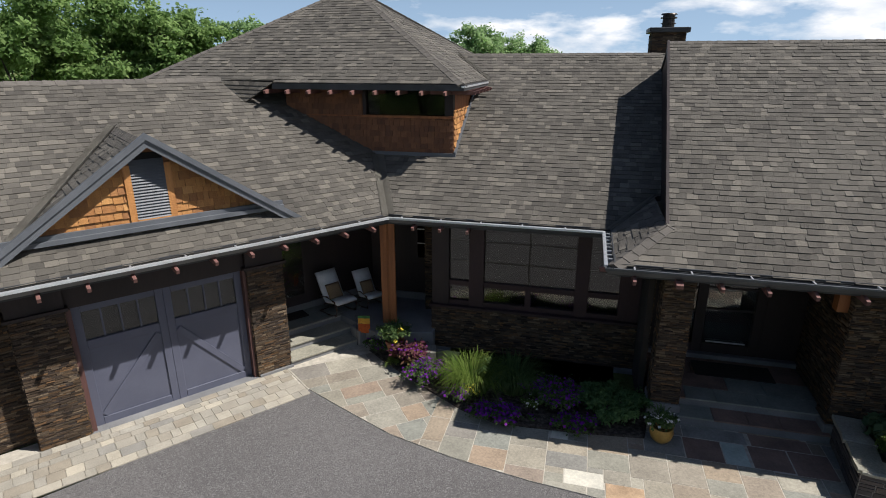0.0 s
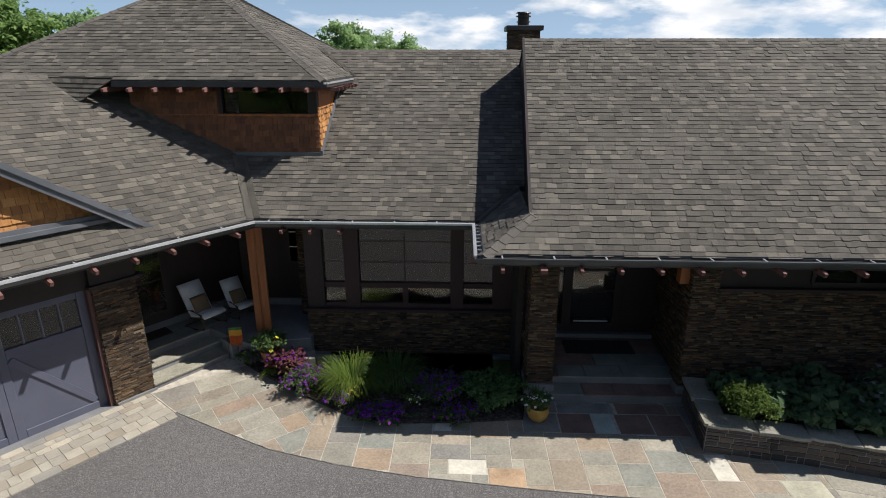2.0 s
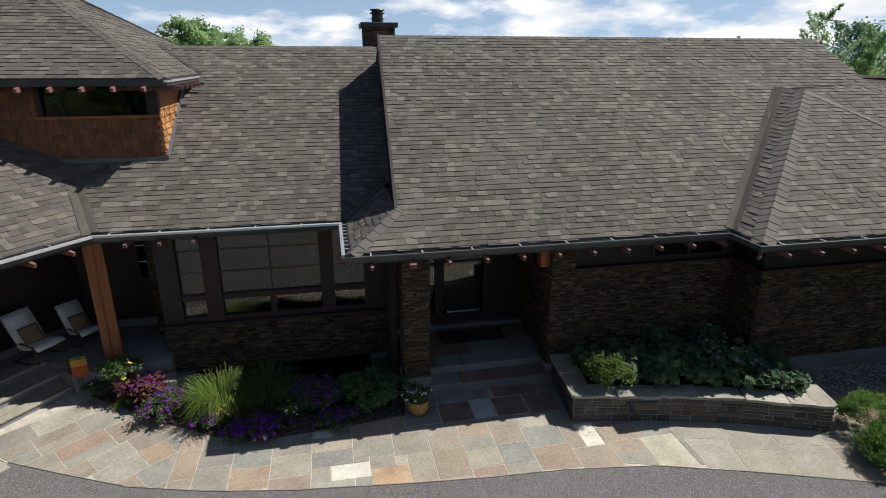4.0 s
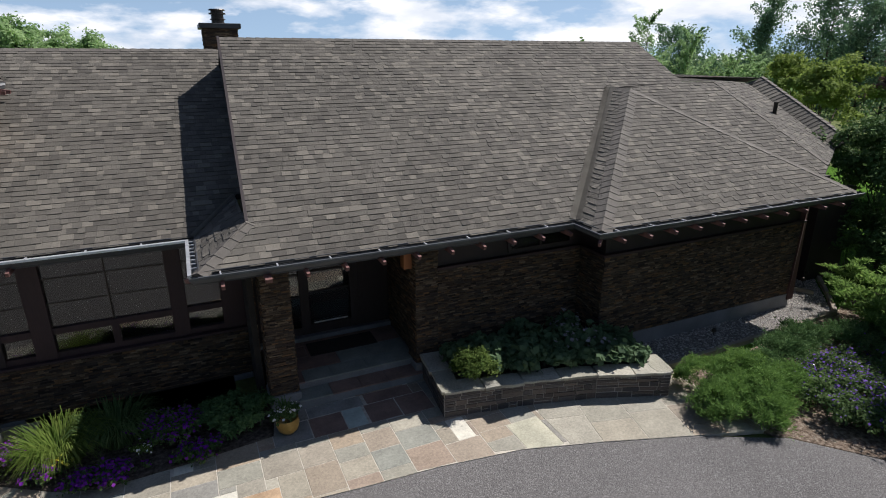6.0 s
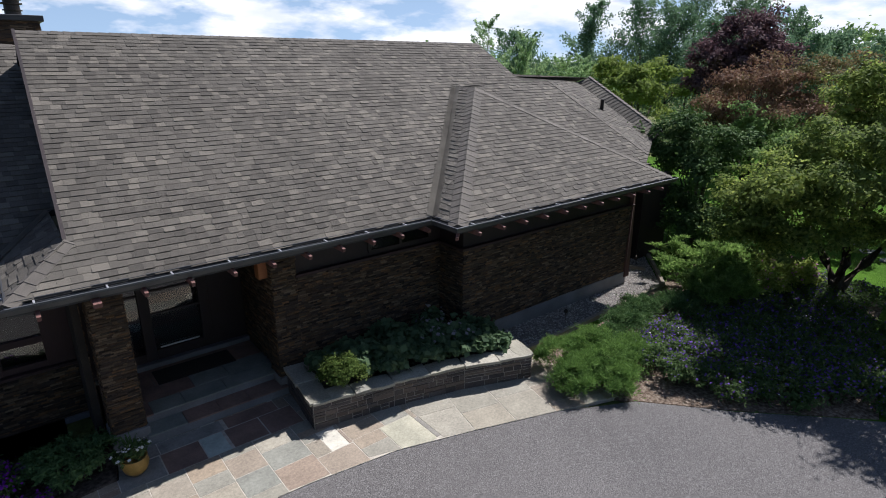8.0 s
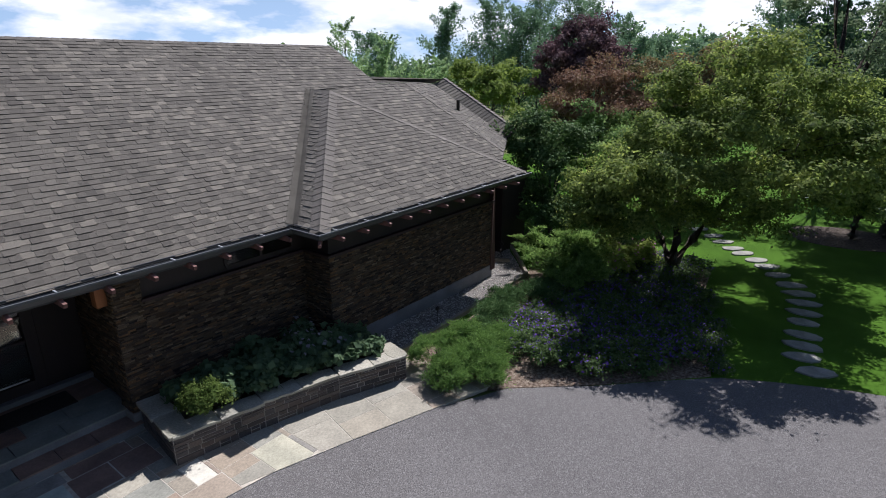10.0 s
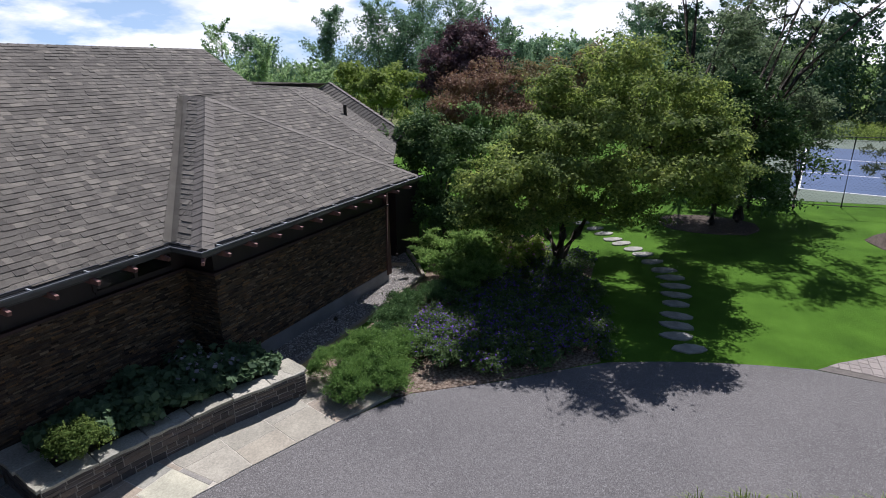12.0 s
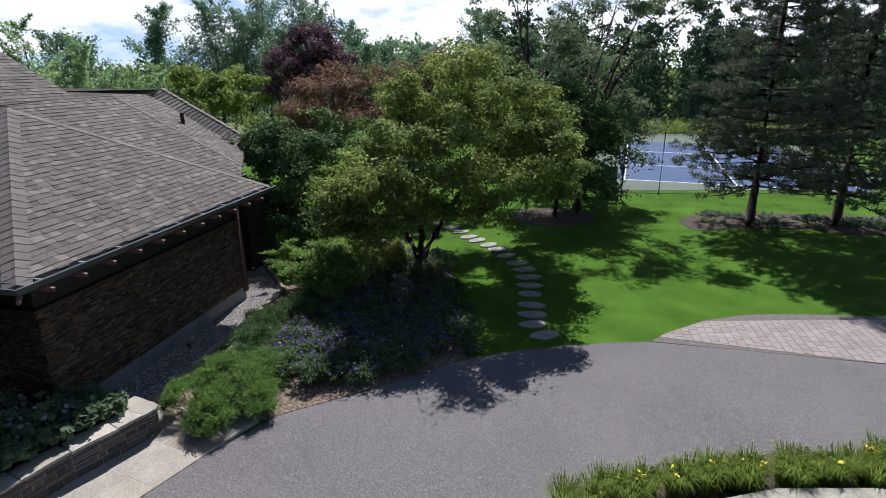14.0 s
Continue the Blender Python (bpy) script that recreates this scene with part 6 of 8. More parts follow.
for a, b in zip(PF, PF[1:]):
    a, b = Vector((*a, 0)), Vector((*b, 0))
    u = (b - a).normalized()
    out = Vector((u.y, -u.x, 0))
    L = (b - a).length
    core = slab("mortar_core", [(a.x, a.y), (b.x, b.y), (b.x - out.x * 0.16, b.y - out.y * 0.16), (a.x - out.x * 0.16, a.y - out.y * 0.16)], 0.0, PH, M_MORTAR, planter)
    z = 0.0
    for h in (0.13, 0.09, 0.11, 0.07, 0.07):
        s = 0.0
        while s < L - 0.02:
            w = min(r.uniform(0.12, 0.42), L - s)
            if L - s - w < 0.1:
                w = L - s
            hs = [(0, h)] if (h < 0.1 or r.random() < 0.6) else [(0, h * 0.5), (h * 0.5, h * 0.5)]
            for dz, hh in hs:
                d, g = r.uniform(0.006, 0.022), r.uniform(0.006, 0.011)
                mm = Matrix(((u.x * (w - 2 * g), out.x * d, 0, a.x + u.x * (s + g)), (u.y * (w - 2 * g), out.y * d, 0, a.y + u.y * (s + g)), (0, 0, hh - 2 * g, z + dz + g), (0, 0, 0, 1)))
                put("stone", unit_block(M_PLANTER), planter, m=mm)
            s += w
        z += h
    n = max(1, round(L / 0.62))
    for i in range(n):
        s0, s1 = L * i / n + 0.004, L * (i + 1) / n - 0.004
        lip, deep_in = r.uniform(0.03, 0.07), r.uniform(0.27, 0.38)
        outer = [a + u * (s0 + (s1 - s0) * f) + out * (lip + r.uniform(-0.018, 0.018)) for f in (0, 0.22, 0.45, 0.7, 1)]
        inner = [a + u * (s0 + (s1 - s0) * f) - out * (deep_in + r.uniform(-0.04, 0.04)) for f in (1, 0.6, 0.3, 0)]
        slab("coping_stone", ccw([(v.x, v.y) for v in (*outer, *inner)]), PH + 0.001, PH + 0.045 + r.uniform(0, 0.02), M_COPING, planter, bevel=0.009)

# tennis court and its fence
court = slab("tennis_court", [(30.2, -0.5), (33.9, -18.0), (58, -18), (58, 2.5), (30.8, 2.5)], -0.04, 0.0, M_COURT_GREEN)
thing(court, "grey-green tennis court apron with a blue playing field", "tennis court", kind="structure")
MC = pose(33.75, -3.3, 0, 0, 0, -6)
box("court_surface", 0, 18, -12, 0.4, 0.0, 0.006, M_COURT_BLUE, court, "blue acrylic playing surface", m=MC)
for x0, x1, y0, y1 in ((0, 18, -0.06, 0.04), (0, 0.1, -11.6, 0.0), (5.5, 5.58, -11.6, 0.0), (0, 18, -11.7, -11.6), (11.8, 11.9, -11.6, 0.0), (0.0, 18, -5.8, -5.72)):
    box("court_line", x0, x1, y0, y1, 0.007, 0.010, M_WHITE, court, m=MC)


def fence(pts, height, label):
    f = empty("chain_link_fence", label, "fence", m=pose(pts[0][0], pts[0][1], 0))
    inv = Vector((pts[0][0], pts[0][1], 0))
    for a, b in zip(pts, pts[1:]):
        a, b = Vector((*a, 0)) - inv, Vector((*b, 0)) - inv
        n = max(1, round((b - a).length / 2.4))
        for i in range(n + 1):
            c = a.lerp(b, i / n)
            bm = bmesh.new()
            tube(bm, [c + Vector((0, 0, -0.05)), c + Vector((0, 0, height))], [0.03, 0.03], 8)
            part("post", bm, M_FENCE, f)
        for z in (height - 0.03, 0.08):
            bm = bmesh.new()
            tube(bm, [a + Vector((0, 0, z)), b + Vector((0, 0, z))], [0.022, 0.022], 6)
            part("rail", bm, M_FENCE, f)
        bm = bmesh.new()
        d = (b - a).normalized()
        L = (b - a).length
        k = -height
        while k < L:
            for s in (1, -1):
                t0, t1 = max(0, -k), min(height, L - k)
                if t1 > t0:
                    z0, z1 = (t0, t1) if s > 0 else (height - t0, height - t1)
                    p, q = a + d * (k + t0) + Vector((0, 0, z0)), a + d * (k + t1) + Vector((0, 0, z1))
                    w = Vector((0, 0, 0.003))
                    v = [bm.verts.new(p - w), bm.verts.new(q - w), bm.verts.new(q + w), bm.verts.new(p + w)]
                    bm.faces.new(v)
            k += 0.16
        part("mesh_wire", bm, M_FENCE, f)["kind"] = "stuff"
    return f


fence([(29.3, -0.2), (29.99, -4.6), (31.0, -9.4), (33.2, -19.0)], 3.05, "dark chain-link fence along the tennis court")
fence([(54.0, 2.0), (58.0, -18.0)], 3.0, "tall dark chain-link fence behind the tennis court")
wind = box("windscreen", 0, 1.6, -0.02, 0.02, 0.35, 1.45, M_SCREEN, m=pose(29.35, -2.5, 0, 0, 0, 100))
thing(wind, "green court-fence windscreen panel, paled for sun shining through", "windscreen")

# ---- plants ----
def quads_mesh(name, P, A, B, mat):
    """Leaves as diamonds: centres P, long half-axes A, short half-axes B."""
    n = len(P)
    co = np.empty((n, 4, 3))
    co[:, 0] = P - A
    co[:, 1] = P + B - A * 0.1
    co[:, 2] = P + A
    co[:, 3] = P - B - A * 0.1
    me = bpy.data.meshes.new(name)
    me.vertices.add(4 * n)
    me.vertices.foreach_set("co", co.reshape(-1))
    me.loops.add(4 * n)
    me.loops.foreach_set("vertex_index", np.arange(4 * n, dtype=np.int32))
    me.polygons.add(n)
    me.polygons.foreach_set("loop_start", np.arange(0, 4 * n, 4, dtype=np.int32))
    me.update(calc_edges=True)
    me.validate()
    me.materials.append(mat)
    return me


def unit(v):
    return v / np.maximum(np.linalg.norm(v, axis=1, keepdims=True), 1e-6)


def leaves(P, N, size, ratio, rng, droop=0.2, jitter=0.8):
    """Axes for leaves at P whose faces look roughly along N."""
    n = len(P)
    nn = unit(N + jitter * rng.normal(size=(n, 3)))
    a = rng.normal(size=(n, 3))
    a[:, 2] -= droop
    a = unit(a - nn * np.sum(a * nn, axis=1, keepdims=True))
    b = np.cross(nn, a)
    s = size * rng.uniform(0.6, 1.25, size=(n, 1))
    return a * s * 0.5, b * s * 0.5 * ratio


def clumps(cent, rad, per, rng, flat=0.75, hollow=0.55):
    """Points and outward directions in many overlapping clumps."""
    k = len(cent)
    d = unit(rng.normal(size=(k * per, 3)))
    d[:, 2] = np.where(rng.random(k * per) < 0.6, np.abs(d[:, 2]), d[:, 2])
    r = np.where(rng.random((k * per, 1)) < 0.6, hollow + (1 - hollow) * rng.random((k * per, 1)), np.abs(rng.normal(0.75, 0.35, (k * per, 1))))
    c = np.repeat(cent, per, axis=0)
    rr = np.repeat(rad, per)[:, None]
    sc = np.array([1, 1, flat])
    lump = 1 + 0.25 * np.sin(5 * d[:, :1] + c[:, :1] * 7) * np.cos(4 * d[:, 1:2] + c[:, 1:2] * 5)
    aim = unit(rng.normal(size=(k, 3)) * np.array([1, 1, 0.5]))
    aim = np.repeat(aim, per, axis=0)
    o = d * r * sc * lump
    o = o * 0.78 + aim * (np.sum(o * aim, axis=1, keepdims=True) * 0.75)
    return c + o * rr, d


def crown_points(ells, count, rng, low=-0.35, inner=0.62):
    """Clump centres spread through a set of ellipsoids (x, y, z, rx, ry, rz), mostly near their skin."""
    vol = np.array([e[3] * e[4] * e[5] for e in ells])
    pick = rng.choice(len(ells), size=count, p=vol / vol.sum())
    e = np.array(ells)[pick]
    d = unit(rng.normal(size=(count, 3)))
    d[:, 2] = np.where(d[:, 2] < low, -d[:, 2], d[:, 2])
    r = inner + (1 - inner) * rng.random((count, 1))
    return e[:, :3] + d * r * e[:, 3:6]


def tree(name, x, y, ells, n_clump, per, clump_r, leaf, mat, label, trunk=0.15, fork=1.2, limbs=12, bark=None, seed=1, flat=0.75, ratio=0.55, category="tree", group="", droop=0.2, inner=0.62, lean=(0, 0), lobes=None, stems=None, jitter=0.8):
    """A tapered trunk with limbs that run to the clumps, and a crown of separate leaves; ells are relative to the foot."""
    rng = np.random.default_rng(seed)
    r = random.Random(seed)
    root = empty(name, label, category, group, m=pose(x, y, 0))
    if lobes is None:
        lobes = max(8, n_clump // 4)
        lc = crown_points(ells, lobes, rng, inner=inner)
        lr = clump_r * 1.5 * rng.uniform(0.6, 1.5, lobes)
    else:
        lc, lr = np.array([q[:3] for q in lobes]), np.array([q[3] for q in lobes])
    w = lr ** 2 / (lr ** 2).sum()
    pick = rng.choice(len(lc), size=n_clump, p=w)
    dd = unit(rng.normal(size=(n_clump, 3)))
    dd[:, 2] = np.where(rng.random(n_clump) < 0.65, np.abs(dd[:, 2]), dd[:, 2])
    cent = lc[pick] + dd * lr[pick][:, None] * np.array([1, 1, 0.75]) * rng.uniform(0.3, 1.1, (n_clump, 1))
    rad = clump_r * rng.uniform(0.65, 1.3, n_clump)
    P, D = clumps(cent, rad, per, rng, flat)
    keep = P[:, 2] > 0.05
    P, D = P[keep], D[keep]
    A, B = leaves(P, D + np.array([0, 0, 0.6]), leaf, ratio, rng, droop, jitter)
    put("crown", quads_mesh("crown", P, A, B, mat), root)
    bm = bmesh.new()
    top = max(e[2] for e in ells)
    f = Vector((lean[0] * fork, lean[1] * fork, fork))
    tube(bm, [(0, 0, -0.1), (lean[0] * 0.2, lean[1] * 0.2, 0.15), f * 0.6 + Vector((0.03, 0.02, 0)), f], [trunk * 1.5, trunk * 1.12, trunk, trunk * 0.9], 10)
    order = list(range(n_clump))
    r.shuffle(order)
    ends = []
    for e in stems or ():
        e = Vector(e)
        b = Vector((e.x * 0.04, e.y * 0.04, 0.5))
        p1, p2 = Vector((e.x * 0.30, e.y * 0.30, e.z * 0.42)), Vector((e.x * 0.62 + r.uniform(-0.15, 0.15), e.y * 0.62 + r.uniform(-0.15, 0.15), e.z * 0.68))
        tube(bm, [b, p1, p2, e], [trunk * 0.85, trunk * 0.62, trunk * 0.48, trunk * 0.3], 8)
        ends += [p2, e]
    for i in order[:limbs]:
        c = Vector(cent[i])
        s = f * r.uniform(0.75, 1.0)
        if ends:
            s = min(ends, key=lambda q: (q - c).length + (0.5 if q.z > c.z else 0))
        m1 = s.lerp(c, 0.35) + Vector((r.uniform(-0.2, 0.2), r.uniform(-0.2, 0.2), 0.12 * (c - s).length))
        m2 = s.lerp(c, 0.7) + Vector((r.uniform(-0.2, 0.2), r.uniform(-0.2, 0.2), 0.10 * (c - s).length))
        t = trunk * r.uniform(0.35, 0.6) * (0.45 if ends else 1)
        tube(bm, [s, m1, m2, c], [t, t * 0.7, t * 0.42, t * 0.14], 6)
        for _ in range(2):
            c2 = Vector(cent[r.choice(order)])
            if (c2 - m2).length < 2.5 * clump_r + 1.0:
                tube(bm, [m2, m2.lerp(c2, 0.5) + Vector((0, 0, 0.1)), c2], [t * 0.36, t * 0.22, t * 0.08], 5)
    part("trunk", bm, bark or M_BARK, root, smooth=True)
    return root


def shrub(name, x, y, z, ells, n_clump, per, clump_r, leaf, mat, label, category="shrub", seed=1, ratio=0.5, flat=0.8, droop=0.1, flowers=None, group="", inner=0.45, jitter=0.8, spiky=False):
    """A bush of leaves over short stems; flowers: (material, count, size)."""
    rng = np.random.default_rng(seed)
    root = empty(name, label, category, group, m=pose(x, y, z))
    cent = crown_points(ells, n_clump, rng, inner=inner, low=-0.1)
    rad = clump_r * rng.uniform(0.65, 1.3, n_clump)
    P, D = clumps(cent, rad, per, rng, flat, hollow=0.35)
    P[:, 2] = np.maximum(P[:, 2], 0.01 + 0.02 * rng.random(len(P)))
    A, B = leaves(P, D + np.array([0, 0, 0.7]), leaf, ratio, rng, droop, jitter)
    if spiky:
        a = unit(D * np.array([1, 1, 0.6]) + np.array([0, 0, 0.35]) + 0.45 * rng.normal(size=D.shape))
        b = unit(np.cross(a, rng.normal(size=D.shape)))
        k = leaf * rng.uniform(0.6, 1.3, (len(P), 1)) * 0.5
        A, B = a * k, b * k * ratio
    put("foliage", quads_mesh("foliage", P, A, B, mat), root)
    bm = bmesh.new()
    for i in range(min(n_clump, 8)):
        c = Vector(cent[i])
        tube(bm, [(c.x * 0.25, c.y * 0.25, -0.04), c * 0.6, c], [0.012, 0.008, 0.004], 5)
    part("stem", bm, M_BARK, root)["kind"] = "stuff"
    if flowers:
        for fm, count, size in flowers:
            k = rng.integers(0, len(P), count)
            up = D[k] * 0.6 + np.array([0, 0, 0.8])
            Q = P[k] + unit(up) * leaf * 0.7
            fl_a, fl_b = leaves(Q, up, size, 0.9, rng, 0, 0.45)
            put("flower", quads_mesh("flower", Q, fl_a, fl_b, fm), root)["kind"] = "stuff"
    return root


def grasses(name, x, y, z, radius, count, length, width, mat, label, category="ornamental grass", seed=1, arch=0.75, flowers=None, group=""):
    """A tuft of arching blades, each a bent strip."""
    r = random.Random(seed)
    root = empty(name, label, category, group, m=pose(x, y, z))
    verts, faces = [], []
    for i in range(count):
        t = r.uniform(0, 6.283)
        b = r.random() ** 0.5 * radius
        p = Vector((b * math.cos(t), b * math.sin(t), 0))
        t2 = t + r.uniform(-0.7, 0.7)
        d = Vector((math.cos(t2), math.sin(t2), 0))
        s = Vector((-d.y, d.x, 0)) * width * r.uniform(0.6, 1.2)
        L = length * r.uniform(0.55, 1.15)
        a = arch * r.uniform(0.4, 1.3)
        pts = [p, p + d * L * a * 0.15 + Vector((0, 0, L * 0.45)), p + d * L * a * 0.45 + Vector((0, 0, L * 0.75)), p + d * L * a * 0.85 + Vector((0, 0, L * (0.82 - 0.25 * a)))]
        b0 = len(verts)
        for k, q in enumerate(pts[:3]):
            w = s * (1, 0.9, 0.6)[k]
            verts += [q - w, q + w]
        verts.append(pts[3])
        faces += [(b0, b0 + 1, b0 + 3, b0 + 2), (b0 + 2, b0 + 3, b0 + 5, b0 + 4), (b0 + 4, b0 + 5, b0 + 6)]
    put("blade", mesh_from("blade", verts, faces, mat), root)["kind"] = "stuff"
    if flowers:
        rng = np.random.default_rng(seed)
        for fm, count, size in flowers:
            Q = np.column_stack([rng.normal(0, radius * 0.8, count), rng.normal(0, radius * 0.8, count), length * rng.uniform(0.55, 0.85, count)])
            Q = np.repeat(Q, 4, axis=0) + rng.normal(0, size * 0.25, (4 * count, 3))
            a, b = leaves(Q, np.tile(np.array([[0, 0, 1.0]]), (4 * count, 1)), size, 0.6, rng, 0, 0.7)
            put("flower", quads_mesh("flower", Q, a, b, fm), root)["kind"] = "stuff"
    return root


def conifer(name, x, y, height, spread, mat, label, seed=1, first=0.9, trunk=0.2, tiers=26, needle=0.2, dense=60, sag=0.1, group="", airy=1.0):
    """A straight trunk with whorls of boughs that carry needle tufts."""
    r = random.Random(seed)
    rng = np.random.default_rng(seed)
    root = empty(name, label, "pine tree", group, m=pose(x, y, 0))
    bm = bmesh.new()
    tube(bm, [(0, 0, -0.1), (0.02, 0, 0.25), (0.05, 0.03, height * 0.5), (0, 0.05, height)], [trunk * 1.35, trunk, trunk * 0.62, 0.02], 10)
    tufts, dirs = [], []
    for i in range(tiers):
        z = first + (height - first) * (i + r.uniform(-0.3, 0.3)) / tiers
        f = max(0.0, 1 - (z - first) / (height - first))
        reach = spread * (0.12 + 0.88 * min(1.0, f ** 0.75 * 1.08)) * (0.75 + 0.25 * min(1, (z - first) / 1.2 + 0.4))
        for k in range(r.choice((5, 6, 7))):
            t = r.uniform(0, 6.283)
            L = reach * r.uniform(0.7, 1.08)
            d = Vector((math.cos(t), math.sin(t), 0))
            s = Vector((0, 0, z))
            e = s + d * L + Vector((0, 0, L * r.uniform(-sag, 0.22)))
            m = s.lerp(e, 0.5) + Vector((0, 0, -0.04 * L))
            tube(bm, [s, m, e], [0.035 * (0.4 + f), 0.022 * (0.4 + f), 0.006], 5)
            n = max(3, int(L * 6 * airy))
            for j in range(n):
                q = r.uniform(0.25, 1.0)
                side = Vector((-d.y, d.x, 0)) * r.uniform(-0.32, 0.32) * L * (1.1 - 0.6 * q)
                c = s.lerp(e, q) + side + Vector((0, 0, r.uniform(-0.1, 0.14)))
                tufts.append(c)
                dirs.append((d + side * 0.6 + Vector((0, 0, 0.35))).normalized())
    part("trunk", bm, M_BARK_PINE, root, smooth=True)
    C, D = np.array([tuple(t) for t in tufts]), np.array([tuple(d) for d in dirs])
    per = dense
    a = unit(np.repeat(D, per, axis=0) * 0.5 + rng.normal(size=(len(C) * per, 3)) * 0.75)
    P = np.repeat(C, per, axis=0) + a * needle * 0.5 + np.repeat(D, per, axis=0) * rng.uniform(-0.12, 0.12, (len(C) * per, 1))
    b = unit(np.cross(a, rng.normal(size=a.shape)))
    put("needle", quads_mesh("needle", P, a * needle * 0.5, b * needle * 0.10, mat), root)["kind"] = "stuff"
    return root


# the spreading tree by the drive
LOBES = [(-2.4, 0.8, 2.9, 0.8), (-2.6, -0.9, 3.3, 0.8), (-2.2, -2.2, 3.4, 0.8), (-2.9, 0.0, 2.9, 0.6), (-2.2, 1.5, 2.6, 0.75), (-1.5, 0.2, 4.0, 0.85),
         (-1.6, 1.7, 2.75, 0.9), (-1.6, 1.0, 3.4, 0.85), (0.0, 0.8, 2.8, 0.9), (1.2, -0.3, 4.5, 1.1), (1.6, -1.0, 5.7, 0.8), (1.0, -1.8, 5.9, 0.75), (1.4, -2.7, 5.2, 1.0), (1.2, -3.5, 4.5, 0.9),
         (1.0, -3.9, 3.8, 0.75), (0.2, -2.4, 3.7, 1.1), (0.6, -3.4, 2.8, 1.0), (1.0, -3.8, 2.3, 0.65), (-0.2, -1.3, 2.9, 1.0), (-0.2, -2.2, 2.0, 0.75), (0.4, -0.6, 4.2, 1.0), (-2.0, 1.6, 1.85, 0.6),
         (-1.6, 1.6, 2.15, 0.55), (-0.5, 1.1, 1.7, 0.5), (1.4, 0.5, 5.0, 0.9), (2.8, -1.0, 4.2, 1.2), (2.8, -3.0, 3.6, 1.2), (-0.9, -0.5, 3.6, 0.8), (-0.8, -3.0, 3.2, 0.7)]
STEMS = [(0.3, 1.4, 2.5), (0.9, 0.2, 3.6), (0.3, -1.5, 2.9), (-0.9, -0.4, 2.8)]
# the high lobes stand on the drive side
LOBES = [(x - 2.35 * (z - 3.4) / 2.2, y - 0.05 * (z - 3.4) / 2.2, z + 0.05, q) if z > 3.4 else (x, y, z, q) for x, y, z, q in LOBES]
# more lobes; those far behind the crown are hidden, added to shade the lawn
LOBES += [(-2.9, -0.7, 4.3, 0.42), (-2.6, -1.9, 4.5, 0.42), (-2.1, -2.8, 4.5, 0.42), (-1.4, -3.6, 4.4, 0.42), (-2.2, 0.3, 4.0, 0.42),
          (-3.8, 0.3, 3.4, 0.5), (-3.5, -0.4, 3.6, 0.5), (-3.4, -1.0, 3.5, 0.45), (-2.8, -1.8, 4.3, 0.5), (-3.0, -3.0, 3.5, 0.45), (-2.2, -3.4, 3.6, 0.5), (-2.0, -4.1, 3.5, 0.45), (-1.5, -4.1, 4.2, 0.45),
          (1.4, -3.2, 4.2, 0.9), (2.2, -2.3, 4.5, 1.0), (1.3, -1.2, 5.2, 0.9), (2.8, -3.4, 2.9, 0.9), (0.9, -4.3, 3.2, 0.55), (1.8, -4.0, 3.6, 0.7), (3.4, -2.6, 3.4, 0.9), (3.0, -3.6, 4.0, 0.8),
          (4.5, -1.5, 3.6, 1.1), (5.0, -2.8, 3.8, 1.0), (4.2, -0.4, 4.2, 1.0), (2.2, -4.1, 2.6, 0.6), (-3.0, 1.0, 2.4, 0.55), (-2.6, 1.8, 2.2, 0.55), (-3.2, 0.2, 2.2, 0.45),
          (-2.2, 1.0, 1.65, 0.5), (-1.6, 0.7, 1.75, 0.5), (-1.3, 1.5, 1.7, 0.5), (-2.4, -0.3, 2.2, 0.5), (-0.5, -1.4, 1.9, 0.5), (-1.2, -0.9, 2.2, 0.5), (-0.2, -0.5, 2.1, 0.5), (0.5, 0.6, 2.0, 0.5)]
tree("tree", 16.98, 4.22, [(1.0, -0.9, 3.5, 3.6, 3.4, 2.6)], 1350, 125, 0.32, 0.100, L_MAIN,
     "broad multi-stemmed tree with glossy yellow-green leaves beside the drive", trunk=0.2, fork=0.62, limbs=40, seed=31, lobes=LOBES, stems=STEMS, jitter=0.42)
# trees behind it
tree("tree", 18.9, 9.1, [(0.3, 0.2, 2.3, 2.0, 1.9, 1.7)], 60, 260, 0.42, 0.13, L_DARK, "small dark green tree by the house corner", trunk=0.1, fork=0.8, limbs=10, seed=32)
tree("tree", 23.7, 9.7, [(0, 0, 3.4, 2.3, 2.5, 1.9), (0, 0, 4.7, 1.6, 1.8, 1.2)], 130, 210, 0.42, 0.11, L_RUST, "tree with rust-brown dying foliage", trunk=0.13, fork=1.4, limbs=26, seed=33, inner=0.4)
tree("tree", 25.6, 6.6, [(0, 0, 4.3, 2.2, 2.6, 2.2)], 100, 190, 0.42, 0.12, L_RUST_OLIVE, "tree with mixed rust and olive leaves", trunk=0.12, fork=1.4, limbs=16, seed=34, inner=0.4)
tree("tree", 32.1, 14.3, [(0, -0.4, 4.9, 2.8, 3.1, 2.2), (0, -0.5, 6.5, 1.9, 2.1, 1.6)], 300, 105, 0.42, 0.18, L_PURPLE, "tall copper-purple leaved tree", trunk=0.2, fork=1.6, limbs=16, seed=35, flat=1.0, inner=0.4)
tree("tree", 27.2, 17.0, [(0, 0, 3.6, 2.8, 2.8, 2.4)], 110, 170, 0.45, 0.17, L_LIME, "rounded lime-green tree behind the roof", trunk=0.14, fork=1.2, limbs=14, seed=36)
